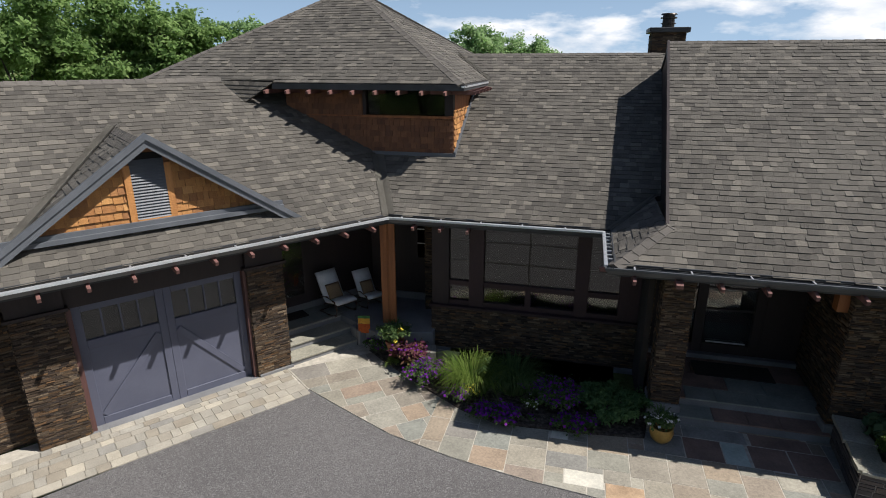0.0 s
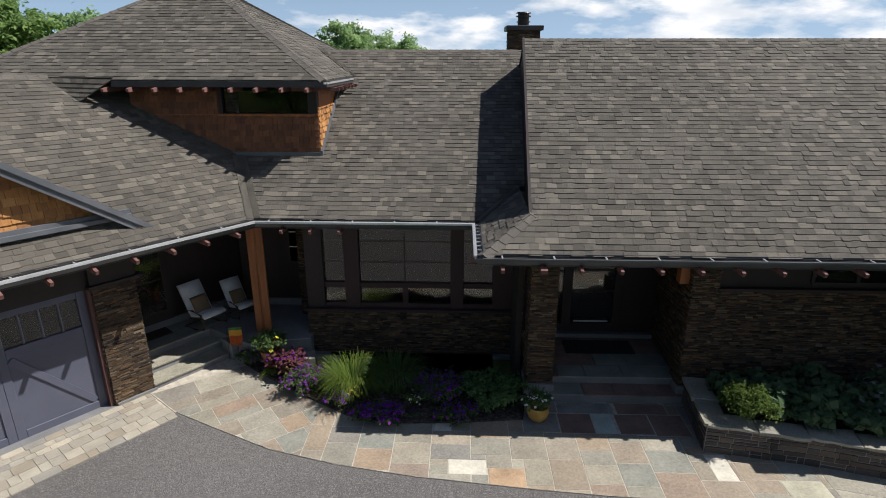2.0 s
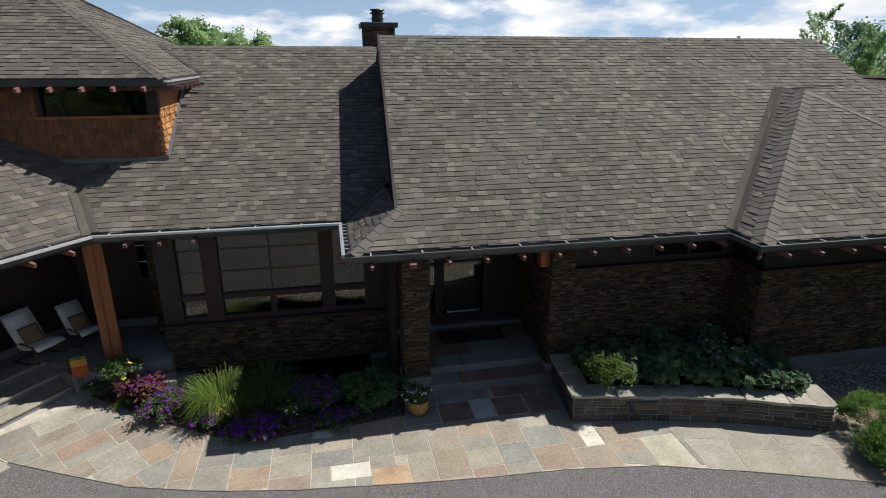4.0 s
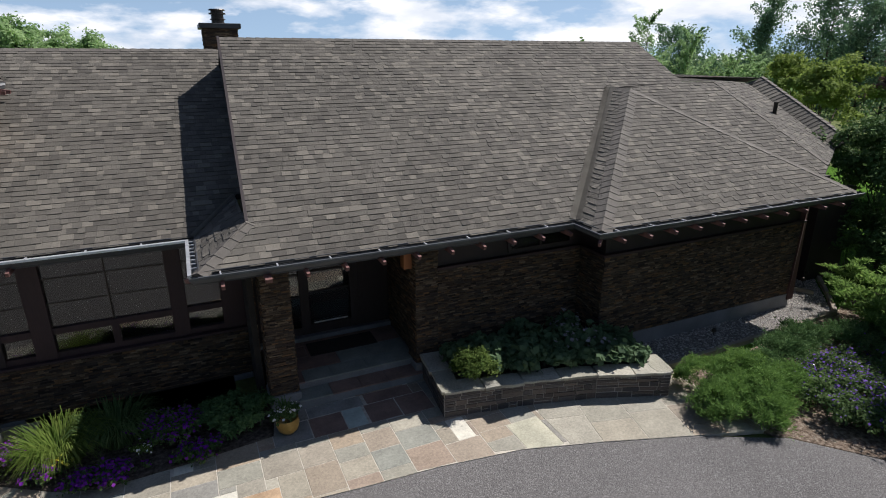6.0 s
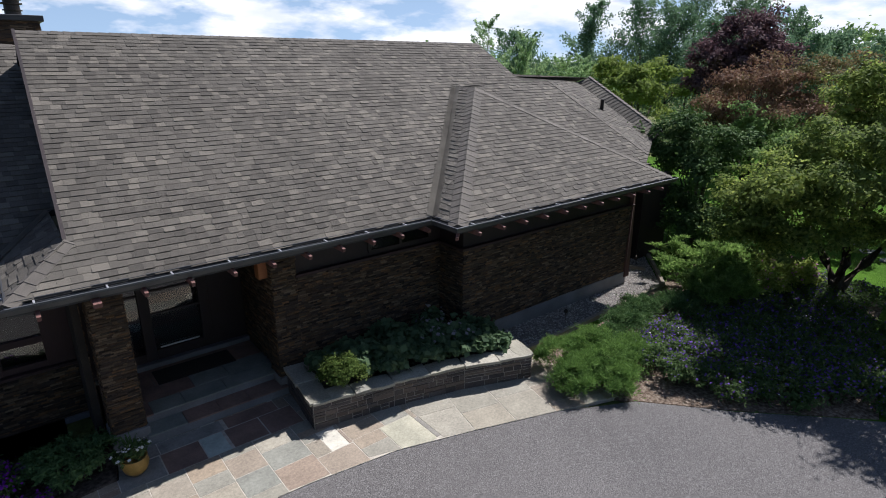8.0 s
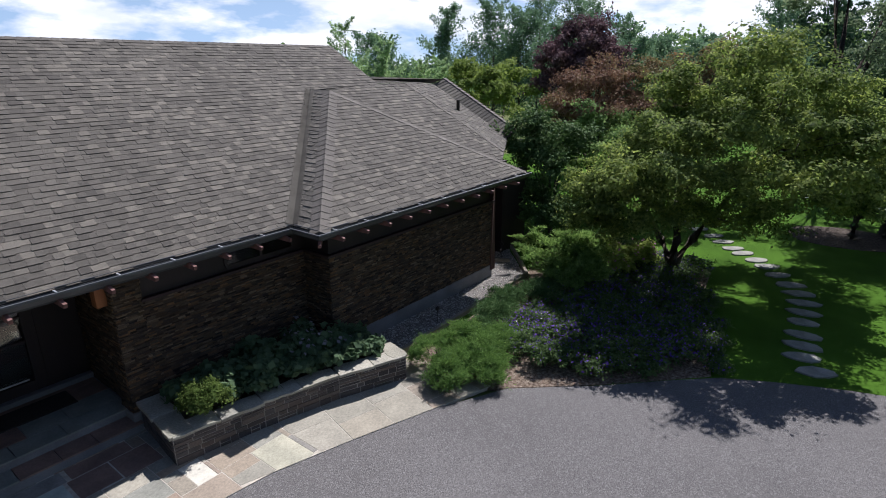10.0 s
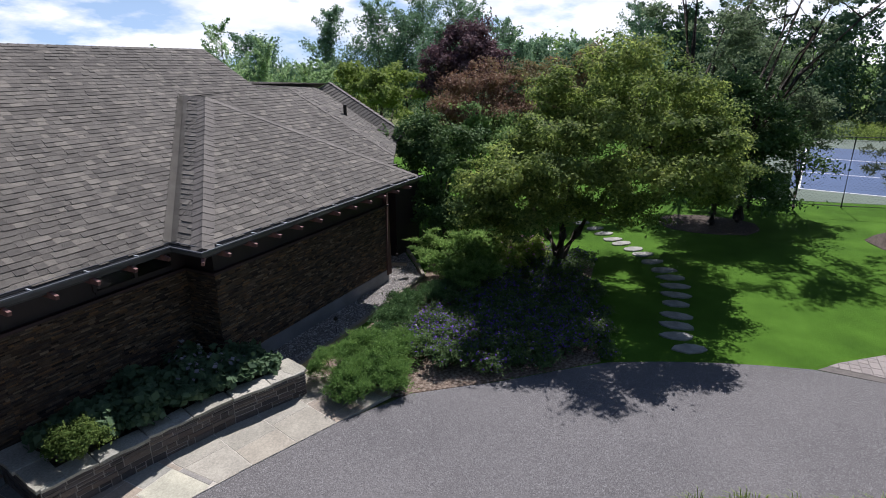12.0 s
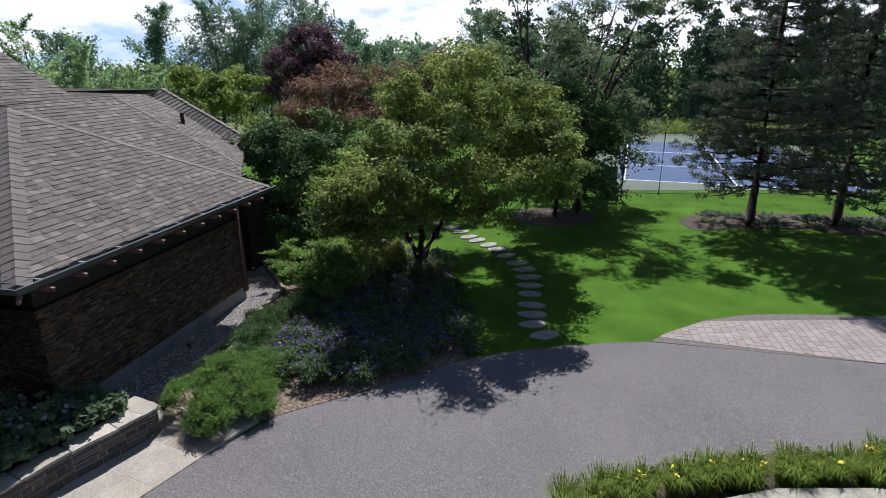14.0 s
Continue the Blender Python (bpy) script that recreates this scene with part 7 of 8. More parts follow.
tree("tree", 24.5, 0.3, [(0.4, 0.1, 3.0, 2.3, 2.3, 2.5), (0.2, -0.9, 2.0, 1.9, 1.9, 1.5), (0.3, -0.6, 1.2, 2.0, 2.1, 0.9)], 170, 170, 0.5, 0.14, L_DARK, "dense dark green tree on the lawn", trunk=0.16, fork=0.8, limbs=16, seed=37)
tree("tree", 21.5, 8.6, [(0, 0, 2.3, 2.3, 2.3, 1.6)], 80, 220, 0.42, 0.13, L_MAPLE, "leafy green tree behind the spreading tree", trunk=0.12, fork=1.0, limbs=10, seed=38)
tree("tree", 32.0, 2.0, [(0, 0, 8.0, 3.2, 3.4, 4.2), (0.5, -1.6, 5.2, 2.6, 2.4, 2.6), (0, 1.2, 3.5, 2.4, 2.4, 2.4)], 190, 120, 0.5, 0.15, L_OLIVE, "tall open dark tree with bare upper limbs", trunk=0.26, fork=2.6, limbs=8, seed=39, inner=0.2)
tree("tree", 25.4, -0.6, [(0.2, -1.2, 8.2, 2.1, 2.8, 2.4), (0.2, 0.5, 6.6, 1.6, 1.8, 1.7), (-0.4, -1.8, 6.2, 1.5, 1.5, 1.2)], 115, 100, 0.40, 0.13, L_OLIVE, "tall open tree with long bare limbs by the court", trunk=0.2, fork=3.0, limbs=8, seed=40, inner=0.2)
tree("tree", 28.2, -1.0, [(0, 0, 3.6, 0.8, 0.8, 2.6)], 60, 160, 0.34, 0.13, L_DARK, "dark columnar evergreen beside a tall bare-limbed tree", trunk=0.12, fork=0.8, limbs=8, seed=42, inner=0.2)
tree("tree", 28.6, -2.7, [(0, 0, 2.6, 1.2, 1.4, 1.7), (0.2, 0.5, 3.9, 1.1, 1.3, 1.5), (0.1, 0.7, 5.2, 0.8, 1.0, 1.1)], 105, 95, 0.36, 0.12, L_OLIVE, "small airy drooping tree before the court fence", trunk=0.07, fork=1.2, limbs=14, seed=41, inner=0.3)
shrub("shrub", 17.9, 9.4, 0.0, [(0, 0, 1.1, 1.0, 0.9, 1.1)], 60, 130, 0.3, 0.11, L_DARK, "dense dark shrub by the house corner", "shrub", 272)
shrub("shrub", 17.4, 7.9, 0.0, [(0, 0, 0.9, 1.5, 1.3, 0.9)], 60, 130, 0.3, 0.11, L_DARK, "dense dark shrub behind the junipers", "shrub", 271)
# house-side and far trees
def poplar(x, y, h, w, leaf, per, label, group, mat, seed, branches=34, loose=1.0):
    """A slim tree of steep branches, each a feathery plume of leaves."""
    r = random.Random(seed)
    rng = np.random.default_rng(seed)
    root = empty("poplar", label, "poplar tree", group, m=pose(x, y, 0))
    bm = bmesh.new()
    tube(bm, [(0, 0, -0.1), (0.03, 0, h * 0.4), (0, 0.04, h * 0.97)], [0.012 * h + 0.02, 0.009 * h, 0.012], 7)
    pts, dirs = [], []
    for i in range(branches):
        f = 0.10 + 0.86 * (i + r.random()) / branches
        t = r.uniform(0, 6.283)
        L = w * (1.25 - 0.95 * f) * r.uniform(0.75, 1.25)
        s = Vector((0, 0, h * f))
        e = s + Vector((math.cos(t) * L, math.sin(t) * L, L * r.uniform(0.5, 1.3)))
        if e.z > h * 1.03:
            e.z = h * 1.03
        tube(bm, [s, s.lerp(e, 0.5) + Vector((0, 0, -0.05 * L)), e], [0.018 + 0.003 * h * (1 - f), 0.012, 0.004], 5)
        n = int(per * (0.5 + L / w))
        q = rng.uniform(0.15, 1.08, n)
        c = np.array(s)[None, :] + q[:, None] * np.array(e - s)[None, :]
        c += rng.normal(size=(n, 3)) * loose * (0.17 * L + 0.1) * (1.15 - 0.75 * q[:, None])
        pts.append(c)
        dirs.append(rng.normal(size=(n, 3)) + np.array([0, 0, 0.5]))
    part("trunk", bm, M_BARK, root, smooth=True)
    P, D = np.concatenate(pts), np.concatenate(dirs)
    A, B = leaves(P, D, leaf, 0.6, rng, 0.3)
    put("crown", quads_mesh("crown", P, A, B, mat), root)
    return root


for i, (x, y, h, w) in enumerate(((28.3, 29.4, 8.7, 1.9), (30.6, 28.0, 7.5, 1.7), (26.6, 31.5, 6.3, 1.8), (33.0, 26.5, 6.0, 1.8), (36.0, 27.5, 6.2, 2.0))):
    poplar(x, y, h, w, 0.14, 190, "slim young poplar with pale leaves behind the house", "young poplars", L_POPLAR, 50 + i, 30, 0.5)
for i, (x, y, h, w) in enumerate(((44.8, 33.4, 10.5, 3.0), (48.2, 30.6, 11.4, 3.2), (51.5, 27.6, 12.8, 3.4), (54.6, 25.4, 12.2, 3.2), (57.0, 21.6, 10.0, 3.0), (48.4, 17.2, 7.4, 2.8), (54, 17.0, 7.8, 3.0), (40, 38, 8.2, 3.0), (46, 22, 8.6, 3.0), (50, 12, 7.2, 3.0), (47, 27, 10.2, 3.0), (59, 26, 12.0, 3.2), (56, 14, 7.8, 3.0), (60, 9, 11.0, 3.4))):
    poplar(x, y, h, w, 0.22, 200, "tall pale green poplar at the edge of the woods", "poplars at the wood's edge", L_POPLAR_FAR, 60 + i, 42)
for i, (x, y, h, w, mt) in enumerate(((-24.2, 20.6, 9.8, 3.8, L_MAPLE), (-22.6, 25.0, 9.2, 3.4, L_MAPLE), (-20.2, 26.2, 8.9, 3.0, L_MAPLE), (-19.4, 30.2, 7.6, 1.9, L_POPLAR), (-20.6, 33.0, 7.2, 2.4, L_MAPLE), (-8.2, 44.4, 8.4, 3.0, L_POPLAR), (-5.0, 46.0, 7.4, 2.4, L_POPLAR))):
    tree("tree", x, y, [(0, 0, h * 0.55, w, w, h * 0.46)], 250, 95, 0.56, 0.25, mt, "full green broadleaf tree behind the house", trunk=0.22, fork=1.6, limbs=10, seed=80 + i, inner=0.3, group="trees behind the house")
conifer("pine_tree", 24.71, -7.27, 13.0, 3.3, L_PINE, "tall dark pine with a bare lower trunk on the lawn", seed=91, first=1.7, trunk=0.19, tiers=38, needle=0.17, dense=24, airy=1.2, group="pines on the lawn")
conifer("pine_tree", 25.42, -10.63, 14.5, 3.2, L_PINE, "tall dark pine with drooping low boughs on the lawn", seed=92, first=1.3, trunk=0.19, tiers=42, needle=0.17, dense=24, sag=0.25, airy=1.1, group="pines on the lawn")

# far woods: one band of many crowns
rng = np.random.default_rng(101)
cent = []
for i in range(900):
    t = rng.uniform(radians(-60), radians(165))
    d = rng.uniform(74, 96)
    if radians(60) < t < radians(125):
        continue
    hgt = rng.uniform(6.5, 10.0) + 1.2 * math.sin(t * 9)
    if radians(35) < t < radians(62):
        hgt *= 0.62
    cent.append((d * math.cos(t), d * math.sin(t), hgt * rng.uniform(0.05, 0.9)))
cent = np.array(cent)
P, D = clumps(cent, rng.uniform(1.4, 2.6, len(cent)), 90, rng, 1.1)
A, B = leaves(P, D, 0.65, 0.6, rng)
far = new("far_woods", quads_mesh("far_woods", P[P[:, 2] > 0], A[P[:, 2] > 0], B[P[:, 2] > 0], L_MAPLE))
thing(far, "distant belt of mixed green woods", "woods", kind="stuff")
cent, rad = [], []
for i in range(125):
    t = rng.uniform(radians(-42), radians(9))
    d = rng.uniform(68, 84)
    hgt = rng.uniform(7.5, 12.5)
    for k in range(16):
        f = (k + rng.uniform(0, 1)) / 16
        w = 1.9 * (1.06 - f) ** 0.8
        cent.append((d * math.cos(t) + rng.normal(0, 0.45 * w), d * math.sin(t) + rng.normal(0, 0.45 * w), hgt * f))
        rad.append(0.35 + 0.6 * w)
cent = np.array(cent)
P, D = clumps(cent, np.array(rad), 55, rng, 1.2)
A, B = leaves(P, D, 0.50, 0.5, rng)
far = new("far_woods", quads_mesh("far_woods", P[P[:, 2] > 0], A[P[:, 2] > 0], B[P[:, 2] > 0], L_WOODS))
thing(far, "dark wall of conifers behind the tennis court", "woods", kind="stuff")
# unseen woods added behind the viewer to keep low sky light off the walls
cent = []
for i in range(520):
    t = rng.uniform(radians(165), radians(302))
    d = rng.uniform(36, 58)
    cent.append((d * math.cos(t), d * math.sin(t), rng.uniform(0.3, 11.5 + 1.5 * math.sin(t * 11))))
cent = np.array(cent)
P, D = clumps(cent, rng.uniform(1.3, 2.4, len(cent)), 40, rng, 1.1)
A, B = leaves(P, D, 0.8, 0.6, rng)
far = new("far_woods", quads_mesh("far_woods", P[P[:, 2] > 0], A[P[:, 2] > 0], B[P[:, 2] > 0], L_DARK))
thing(far, "unseen belt of woods added to block low sky light", "woods", kind="stuff")
# rough meadow behind the court
rng = np.random.default_rng(103)
n = 26000
P = np.column_stack([rng.uniform(58, 68, n), rng.uniform(-26, 6, n), rng.uniform(0.0, 0.9, n) ** 2])
A, B = leaves(P, np.tile(np.array([[0, 0, 1.0]]), (n, 1)), 0.35, 0.3, rng, jitter=1.5)
mead = new("tall_grass", quads_mesh("tall_grass", P, A, B, L_LIME))
thing(mead, "rough tall meadow grass behind the court fence", "grass", kind="stuff")

# unseen trees added across the drive, behind the viewer, for the windows to mirror
for i, (x, y, h, w) in enumerate(((-14, -24, 9, 4.0), (-4, -30, 10, 4.5), (6, -32, 9, 4.0), (-24, -14, 10, 4.5), (-30, -2, 10, 4.5))):
    tree("tree", x, y, [(0, 0, h * 0.58, w, w, h * 0.42)], 40, 80, 1.0, 0.5, L_MAPLE, "unseen green broadleaf tree added for the windows to mirror", trunk=0.25, fork=1.6, limbs=8, seed=130 + i, inner=0.5, group="trees across the drive")

# bed below the bay
grasses("ornamental_grass", -1.76, 9.22, 0.05, 0.30, 760, 0.66, 0.008, L_GRASS, "arching bright green clump of ornamental grass", seed=1, arch=1.2)
grasses("ornamental_grass", -1.00, 9.38, 0.05, 0.26, 620, 0.68, 0.008, L_BED, "arching darker clump of ornamental grass", seed=2, arch=1.05)
shrub("petunia", -2.62, 9.28, 0.05, [(0, 0, 0.17, 0.52, 0.38, 0.20)], 42, 100, 0.13, 0.05, L_BED, "mound of violet petunias spilling over the walk", "flower", 141, flowers=[(F_VIOLET, 420, 0.06)], group="petunias")
shrub("petunia", -1.95, 8.72, 0.02, [(0, 0, 0.14, 0.26, 0.2, 0.14)], 14, 80, 0.1, 0.05, L_BED, "small mound of violet petunias", "flower", 142, flowers=[(F_VIOLET, 130, 0.06)], group="petunias")
shrub("petunia", -1.15, 8.42, 0.02, [(0, 0, 0.10, 0.6, 0.30, 0.11)], 44, 95, 0.09, 0.05, L_BED, "mound of dark violet petunias in shade", "flower", 143, flowers=[(F_VIOLET, 560, 0.06)], group="petunias")
shrub("petunia", -0.26, 9.10, 0.05, [(0, 0, 0.17, 0.64, 0.50, 0.18)], 58, 95, 0.12, 0.05, L_BED, "tall mound of dark violet petunias in shade", "flower", 144, flowers=[(F_VIOLET, 620, 0.055)], group="petunias")
shrub("petunia", 0.18, 8.42, 0.02, [(0, 0, 0.10, 0.46, 0.28, 0.11)], 30, 95, 0.09, 0.05, L_BED, "low mound of dark violet petunias by the walk", "flower", 145, flowers=[(F_VIOLET, 190, 0.06)], group="petunias")
shrub("spirea", 0.82, 9.12, 0.05, [(0, 0, 0.16, 0.72, 0.58, 0.20)], 95, 110, 0.11, 0.058, L_JUNIPER_SHADE, "rounded fine-leaved green shrub by the porch", "shrub", 146)
shrub("coleus", -3.18, 9.80, 0.05, [(0, 0, 0.22, 0.36, 0.30, 0.22)], 28, 60, 0.13, 0.10, F_COLEUS, "bronze-leaved coleus with violet blooms", "flower", 147, flowers=[(F_VIOLET, 70, 0.06)])
shrub("sedum", -3.55, 9.72, 0.02, [(0, 0, 0.06, 0.17, 0.15, 0.07)], 10, 90, 0.07, 0.03, L_LIME, "low chartreuse sedum cushion at the bed's edge", "flower", 148)
shrub("petunia", -4.05, 10.12, 0.05, [(0, 0, 0.14, 0.3, 0.2, 0.14)], 14, 70, 0.1, 0.05, L_DARK, "dark purple petunias in shade by the terrace", "flower", 149, flowers=[(F_VIOLET, 60, 0.05)], group="petunias")
shrub("lantana", -1.7, 8.86, 0.08, [(0, 0, 0.14, 0.16, 0.12, 0.1)], 6, 60, 0.08, 0.05, L_BOX, "small yellow-flowered plant among the grasses", "flower", 150, flowers=[(F_YELLOW, 26, 0.07)])
shrub("lantana", -0.62, 8.66, 0.08, [(0, 0, 0.16, 0.14, 0.12, 0.1)], 6, 60, 0.08, 0.05, L_BOX, "small plant with pale yellow flowers", "flower", 151, flowers=[(F_WHITE, 24, 0.05)])

# planter
shrub("boxwood", 4.80, 7.98, 0.45, [(0, 0, 0.28, 0.42, 0.40, 0.34)], 90, 110, 0.11, 0.042, L_BOX, "clipped bright green boxwood ball in the planter", "shrub", 160)
for i, (x, y, s) in enumerate(((5.5, 8.25, 1.0), (5.95, 8.02, 1.05), (6.45, 8.2, 1.15), (6.95, 7.98, 1.05), (7.4, 7.85, 0.9), (7.85, 7.75, 0.8), (5.3, 8.7, 0.9), (6.2, 8.7, 1.0), (7.2, 8.5, 1.0), (7.75, 8.05, 0.75), (5.75, 7.85, 0.8), (6.4, 7.7, 0.8), (6.95, 7.55, 0.75), (7.5, 7.35, 0.7), (5.3, 8.05, 0.75), (4.75, 8.6, 0.8), (7.9, 7.3, 0.6))):
    shrub("hosta", x, y, 0.45, [(0, 0, 0.24 * s, 0.36 * s, 0.32 * s, 0.26 * s)], 22, 34, 0.13, 0.15, L_HOSTA, "broad-leaved blue-green hosta in the planter", "hosta", 165 + i, ratio=0.75, droop=0.6, group="hostas in the planter", flowers=[(F_SILVER, 40, 0.09)] if i in (3, 4, 8) else None)

# junipers and perennials by the drive
for i, (x, y, s) in enumerate(((8.95, 6.45, 0.66), (8.50, 5.82, 0.50), (9.50, 5.75, 0.62), (9.05, 5.38, 0.48), (9.75, 6.35, 0.62), (10.25, 5.80, 0.50), (8.95, 5.90, 0.52))):
    shrub("juniper", x, y, 0.02, [(0, 0, 0.34 * s, 0.92 * s, 0.84 * s, 0.62 * s)], 46, 240, 0.16, 0.075, L_JUNIPER, "low spreading bright green juniper beside the walk", "juniper", 180 + i, ratio=0.17, droop=-0.4, group="low junipers", inner=0.7, spiky=True)
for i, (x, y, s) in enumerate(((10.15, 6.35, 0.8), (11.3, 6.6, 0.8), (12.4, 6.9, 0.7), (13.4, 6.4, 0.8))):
    shrub("juniper", x, y, 0.02, [(0, 0, 0.25 * s, 0.9 * s, 0.7 * s, 0.36 * s)], 80, 110, 0.15, 0.09, L_JUNIPER_SHADE, "low juniper with shade in its dark green", "juniper", 190 + i, ratio=0.16, droop=-0.4, group="shaded junipers", inner=0.3, spiky=True)
for i, (x, y, s) in enumerate(((15.0, 7.0, 1.35), (14.3, 6.0, 1.0), (15.9, 6.3, 1.1))):
    shrub("juniper", x, y, 0.02, [(0, 0, 0.45 * s, 1.0 * s, 0.95 * s, 0.62 * s)], 90, 150, 0.2, 0.13, L_JUNIPER_SUN, "tall feathery juniper beside the gravel", "juniper", 200 + i, ratio=0.22, droop=-0.6, group="feathery junipers", inner=0.3, flat=0.45, spiky=True)
r = random.Random(77)
PERENNIALS = [(9.75, 4.75), (10.15, 3.85), (11.3, 2.7), (11.95, 2.1), (13.2, 2.5), (15.6, 3.2), (18.0, 3.6), (18.3, 5.4), (15.8, 5.4), (13.6, 6.0), (10.8, 6.1)]
i = 0
gx0 = 9.6
while gx0 < 18.4:
    gy0 = 2.0
    while gy0 < 6.4:
        x, y = gx0 + r.uniform(-0.2, 0.2), gy0 + r.uniform(-0.2, 0.2)
        ins = False
        for a, b in zip(PERENNIALS, PERENNIALS[1:] + PERENNIALS[:1]):
            if (a[1] > y) != (b[1] > y) and x < (b[0] - a[0]) * (y - a[1]) / (b[1] - a[1]) + a[0]:
                ins = not ins
        if ins:
            s = r.uniform(0.8, 1.2)
            kind = r.random()
            bloom = [(F_BLUE, r.choice((30, 70, 120)), 0.055)] + ([(F_WHITE, 14, 0.04)] if kind < 0.15 else [])
            shrub("geranium", x, y, 0.02, [(0, 0, 0.17 * s, 0.46 * s, 0.46 * s, 0.24 * s)], 24, 44, 0.15, 0.068, L_BED, "loose clump of blue-flowered cranesbill", "flower", 500 + i, group="cranesbill clumps", flowers=bloom, inner=0.1)
            i += 1
        gy0 += 0.44
    gx0 += 0.44
for i, (x, y) in enumerate(((12.2, 1.95), (12.7, 2.1), (13.2, 2.1), (13.7, 2.35), (14.3, 2.45), (14.9, 2.7), (15.5, 2.8), (16.1, 3.0), (12.9, 2.35), (14.0, 2.7), (15.2, 3.05))):
    k = r.uniform(0.55, 0.95)
    shrub("geranium", x + r.uniform(-0.12, 0.12), y + r.uniform(-0.14, 0.1), 0.0, [(0, 0, 0.13 * k, 0.42 * k, 0.42 * k, 0.19 * k)], 20, 44, 0.13, 0.06, L_BED, "loose clump of blue-flowered cranesbill", "flower", 700 + i, group="cranesbill clumps", flowers=[(F_BLUE, 25, 0.055)], inner=0.1)
for i, (x, y, s) in enumerate(((16.4, 5.7, 1.0), (17.0, 5.2, 0.9), (15.7, 5.4, 0.8), (16.9, 6.3, 0.8))):
    shrub("spirea", x, y, 0.02, [(0, 0, 0.45 * s, 0.75 * s, 0.7 * s, 0.5 * s)], 60, 120, 0.16, 0.07, L_SPIREA, "yellow-green spirea with pink flower heads", "shrub", 250 + i, flowers=[(F_PINK, 80, 0.09)], group="spireas")

# grey-green groundcover under the pines
for i in range(26):
    x, y = r.uniform(24.75, 26.6), r.uniform(-12.5, -5.9)
    k = r.uniform(0.6, 1.1)
    shrub("groundcover", x, y, 0.0, [(0, 0, 0.03 * k, 0.62 * k, 0.62 * k, 0.05 * k)], 18, 26, 0.10, 0.09, L_HOSTA, "low silvery green groundcover under the pines", "shrub", 720 + i, group="groundcover under the pines", flowers=[(F_SILVER, 30, 0.07)] if i % 2 else None)

# island bed before the viewer
# the outline runs on unseen below the viewer, for the window reflections
bed([(7.7, 0.3), (8.1, -0.35), (8.85, -1.4), (9.55, -2.9), (9.9, -4.2), (10.0, -5.4), (9.6, -8), (3.0, -9.0), (-2.4, -7.0), (-3.4, -3.5), (-2.6, -0.4), (0.2, 1.2), (3.2, 1.0), (6.0, 0.5)], "raised island bed with flowering grasses", z1=0.04)
for i in range(46):
    t = i / 45
    x = 7.9 + 1.95 * min(1, t * 1.25) ** 0.8 + r.uniform(-0.35, 0.05)
    y = -0.35 - 6.6 * t + r.uniform(-0.2, 0.2)
    grasses("daylily", x, y, 0.03, 0.13, 190, 0.56, 0.008, L_DAYLILY, "clump of daylilies with yellow flowers", "daylily", seed=300 + i, flowers=[(F_YELLOW, r.choice((0, 1, 1, 2)) or 1, 0.08)] if i % 2 else None, group="daylilies in the island bed", arch=0.6)
# unseen groundcover added so that the bay windows mirror green
for i, (x, y, k) in enumerate(((-2.0, -1.6, 1.0), (-0.6, -0.5, 1.1), (0.9, -0.4, 1.0), (2.4, -0.3, 1.1), (-1.6, -3.6, 1.2), (0.2, -2.4, 1.3), (2.0, -2.2, 1.2), (3.9, -1.0, 1.0))):
    shrub("groundcover", x, y, 0.03, [(0, 0, 0.22 * k, 0.85 * k, 0.8 * k, 0.26 * k)], 40, 50, 0.2, 0.12, L_BED, "unseen low green groundcover added for window reflections", "shrub", 560 + i, group="groundcover in the island bed")
cap = slab("boulder_wall", [(7.95, -2.3), (8.25, -2.35), (8.6, -3.2), (8.95, -4.6), (9.0, -5.8), (8.6, -5.8), (8.5, -4.6), (8.2, -3.3)], 0.0, 0.25, M_COPING, bevel=0.05)
thing(cap, "low pale stone wall capping the island bed", "wall", kind="structure")


# ---- loose things ----
def lathe(name, prof, mat, parent, label="", m=None, seg=24):
    bm = bmesh.new()
    rings = [[bm.verts.new((r * math.cos(2 * math.pi * k / seg), r * math.sin(2 * math.pi * k / seg), z)) for k in range(seg)] for r, z in prof]
    for a, b in zip(rings, rings[1:]):
        for k in range(seg):
            bm.faces.new((a[k], a[(k + 1) % seg], b[(k + 1) % seg], b[k]))
    bm.faces.new(rings[0][::-1])
    return part(name, bm, mat, parent, label, m, smooth=True)


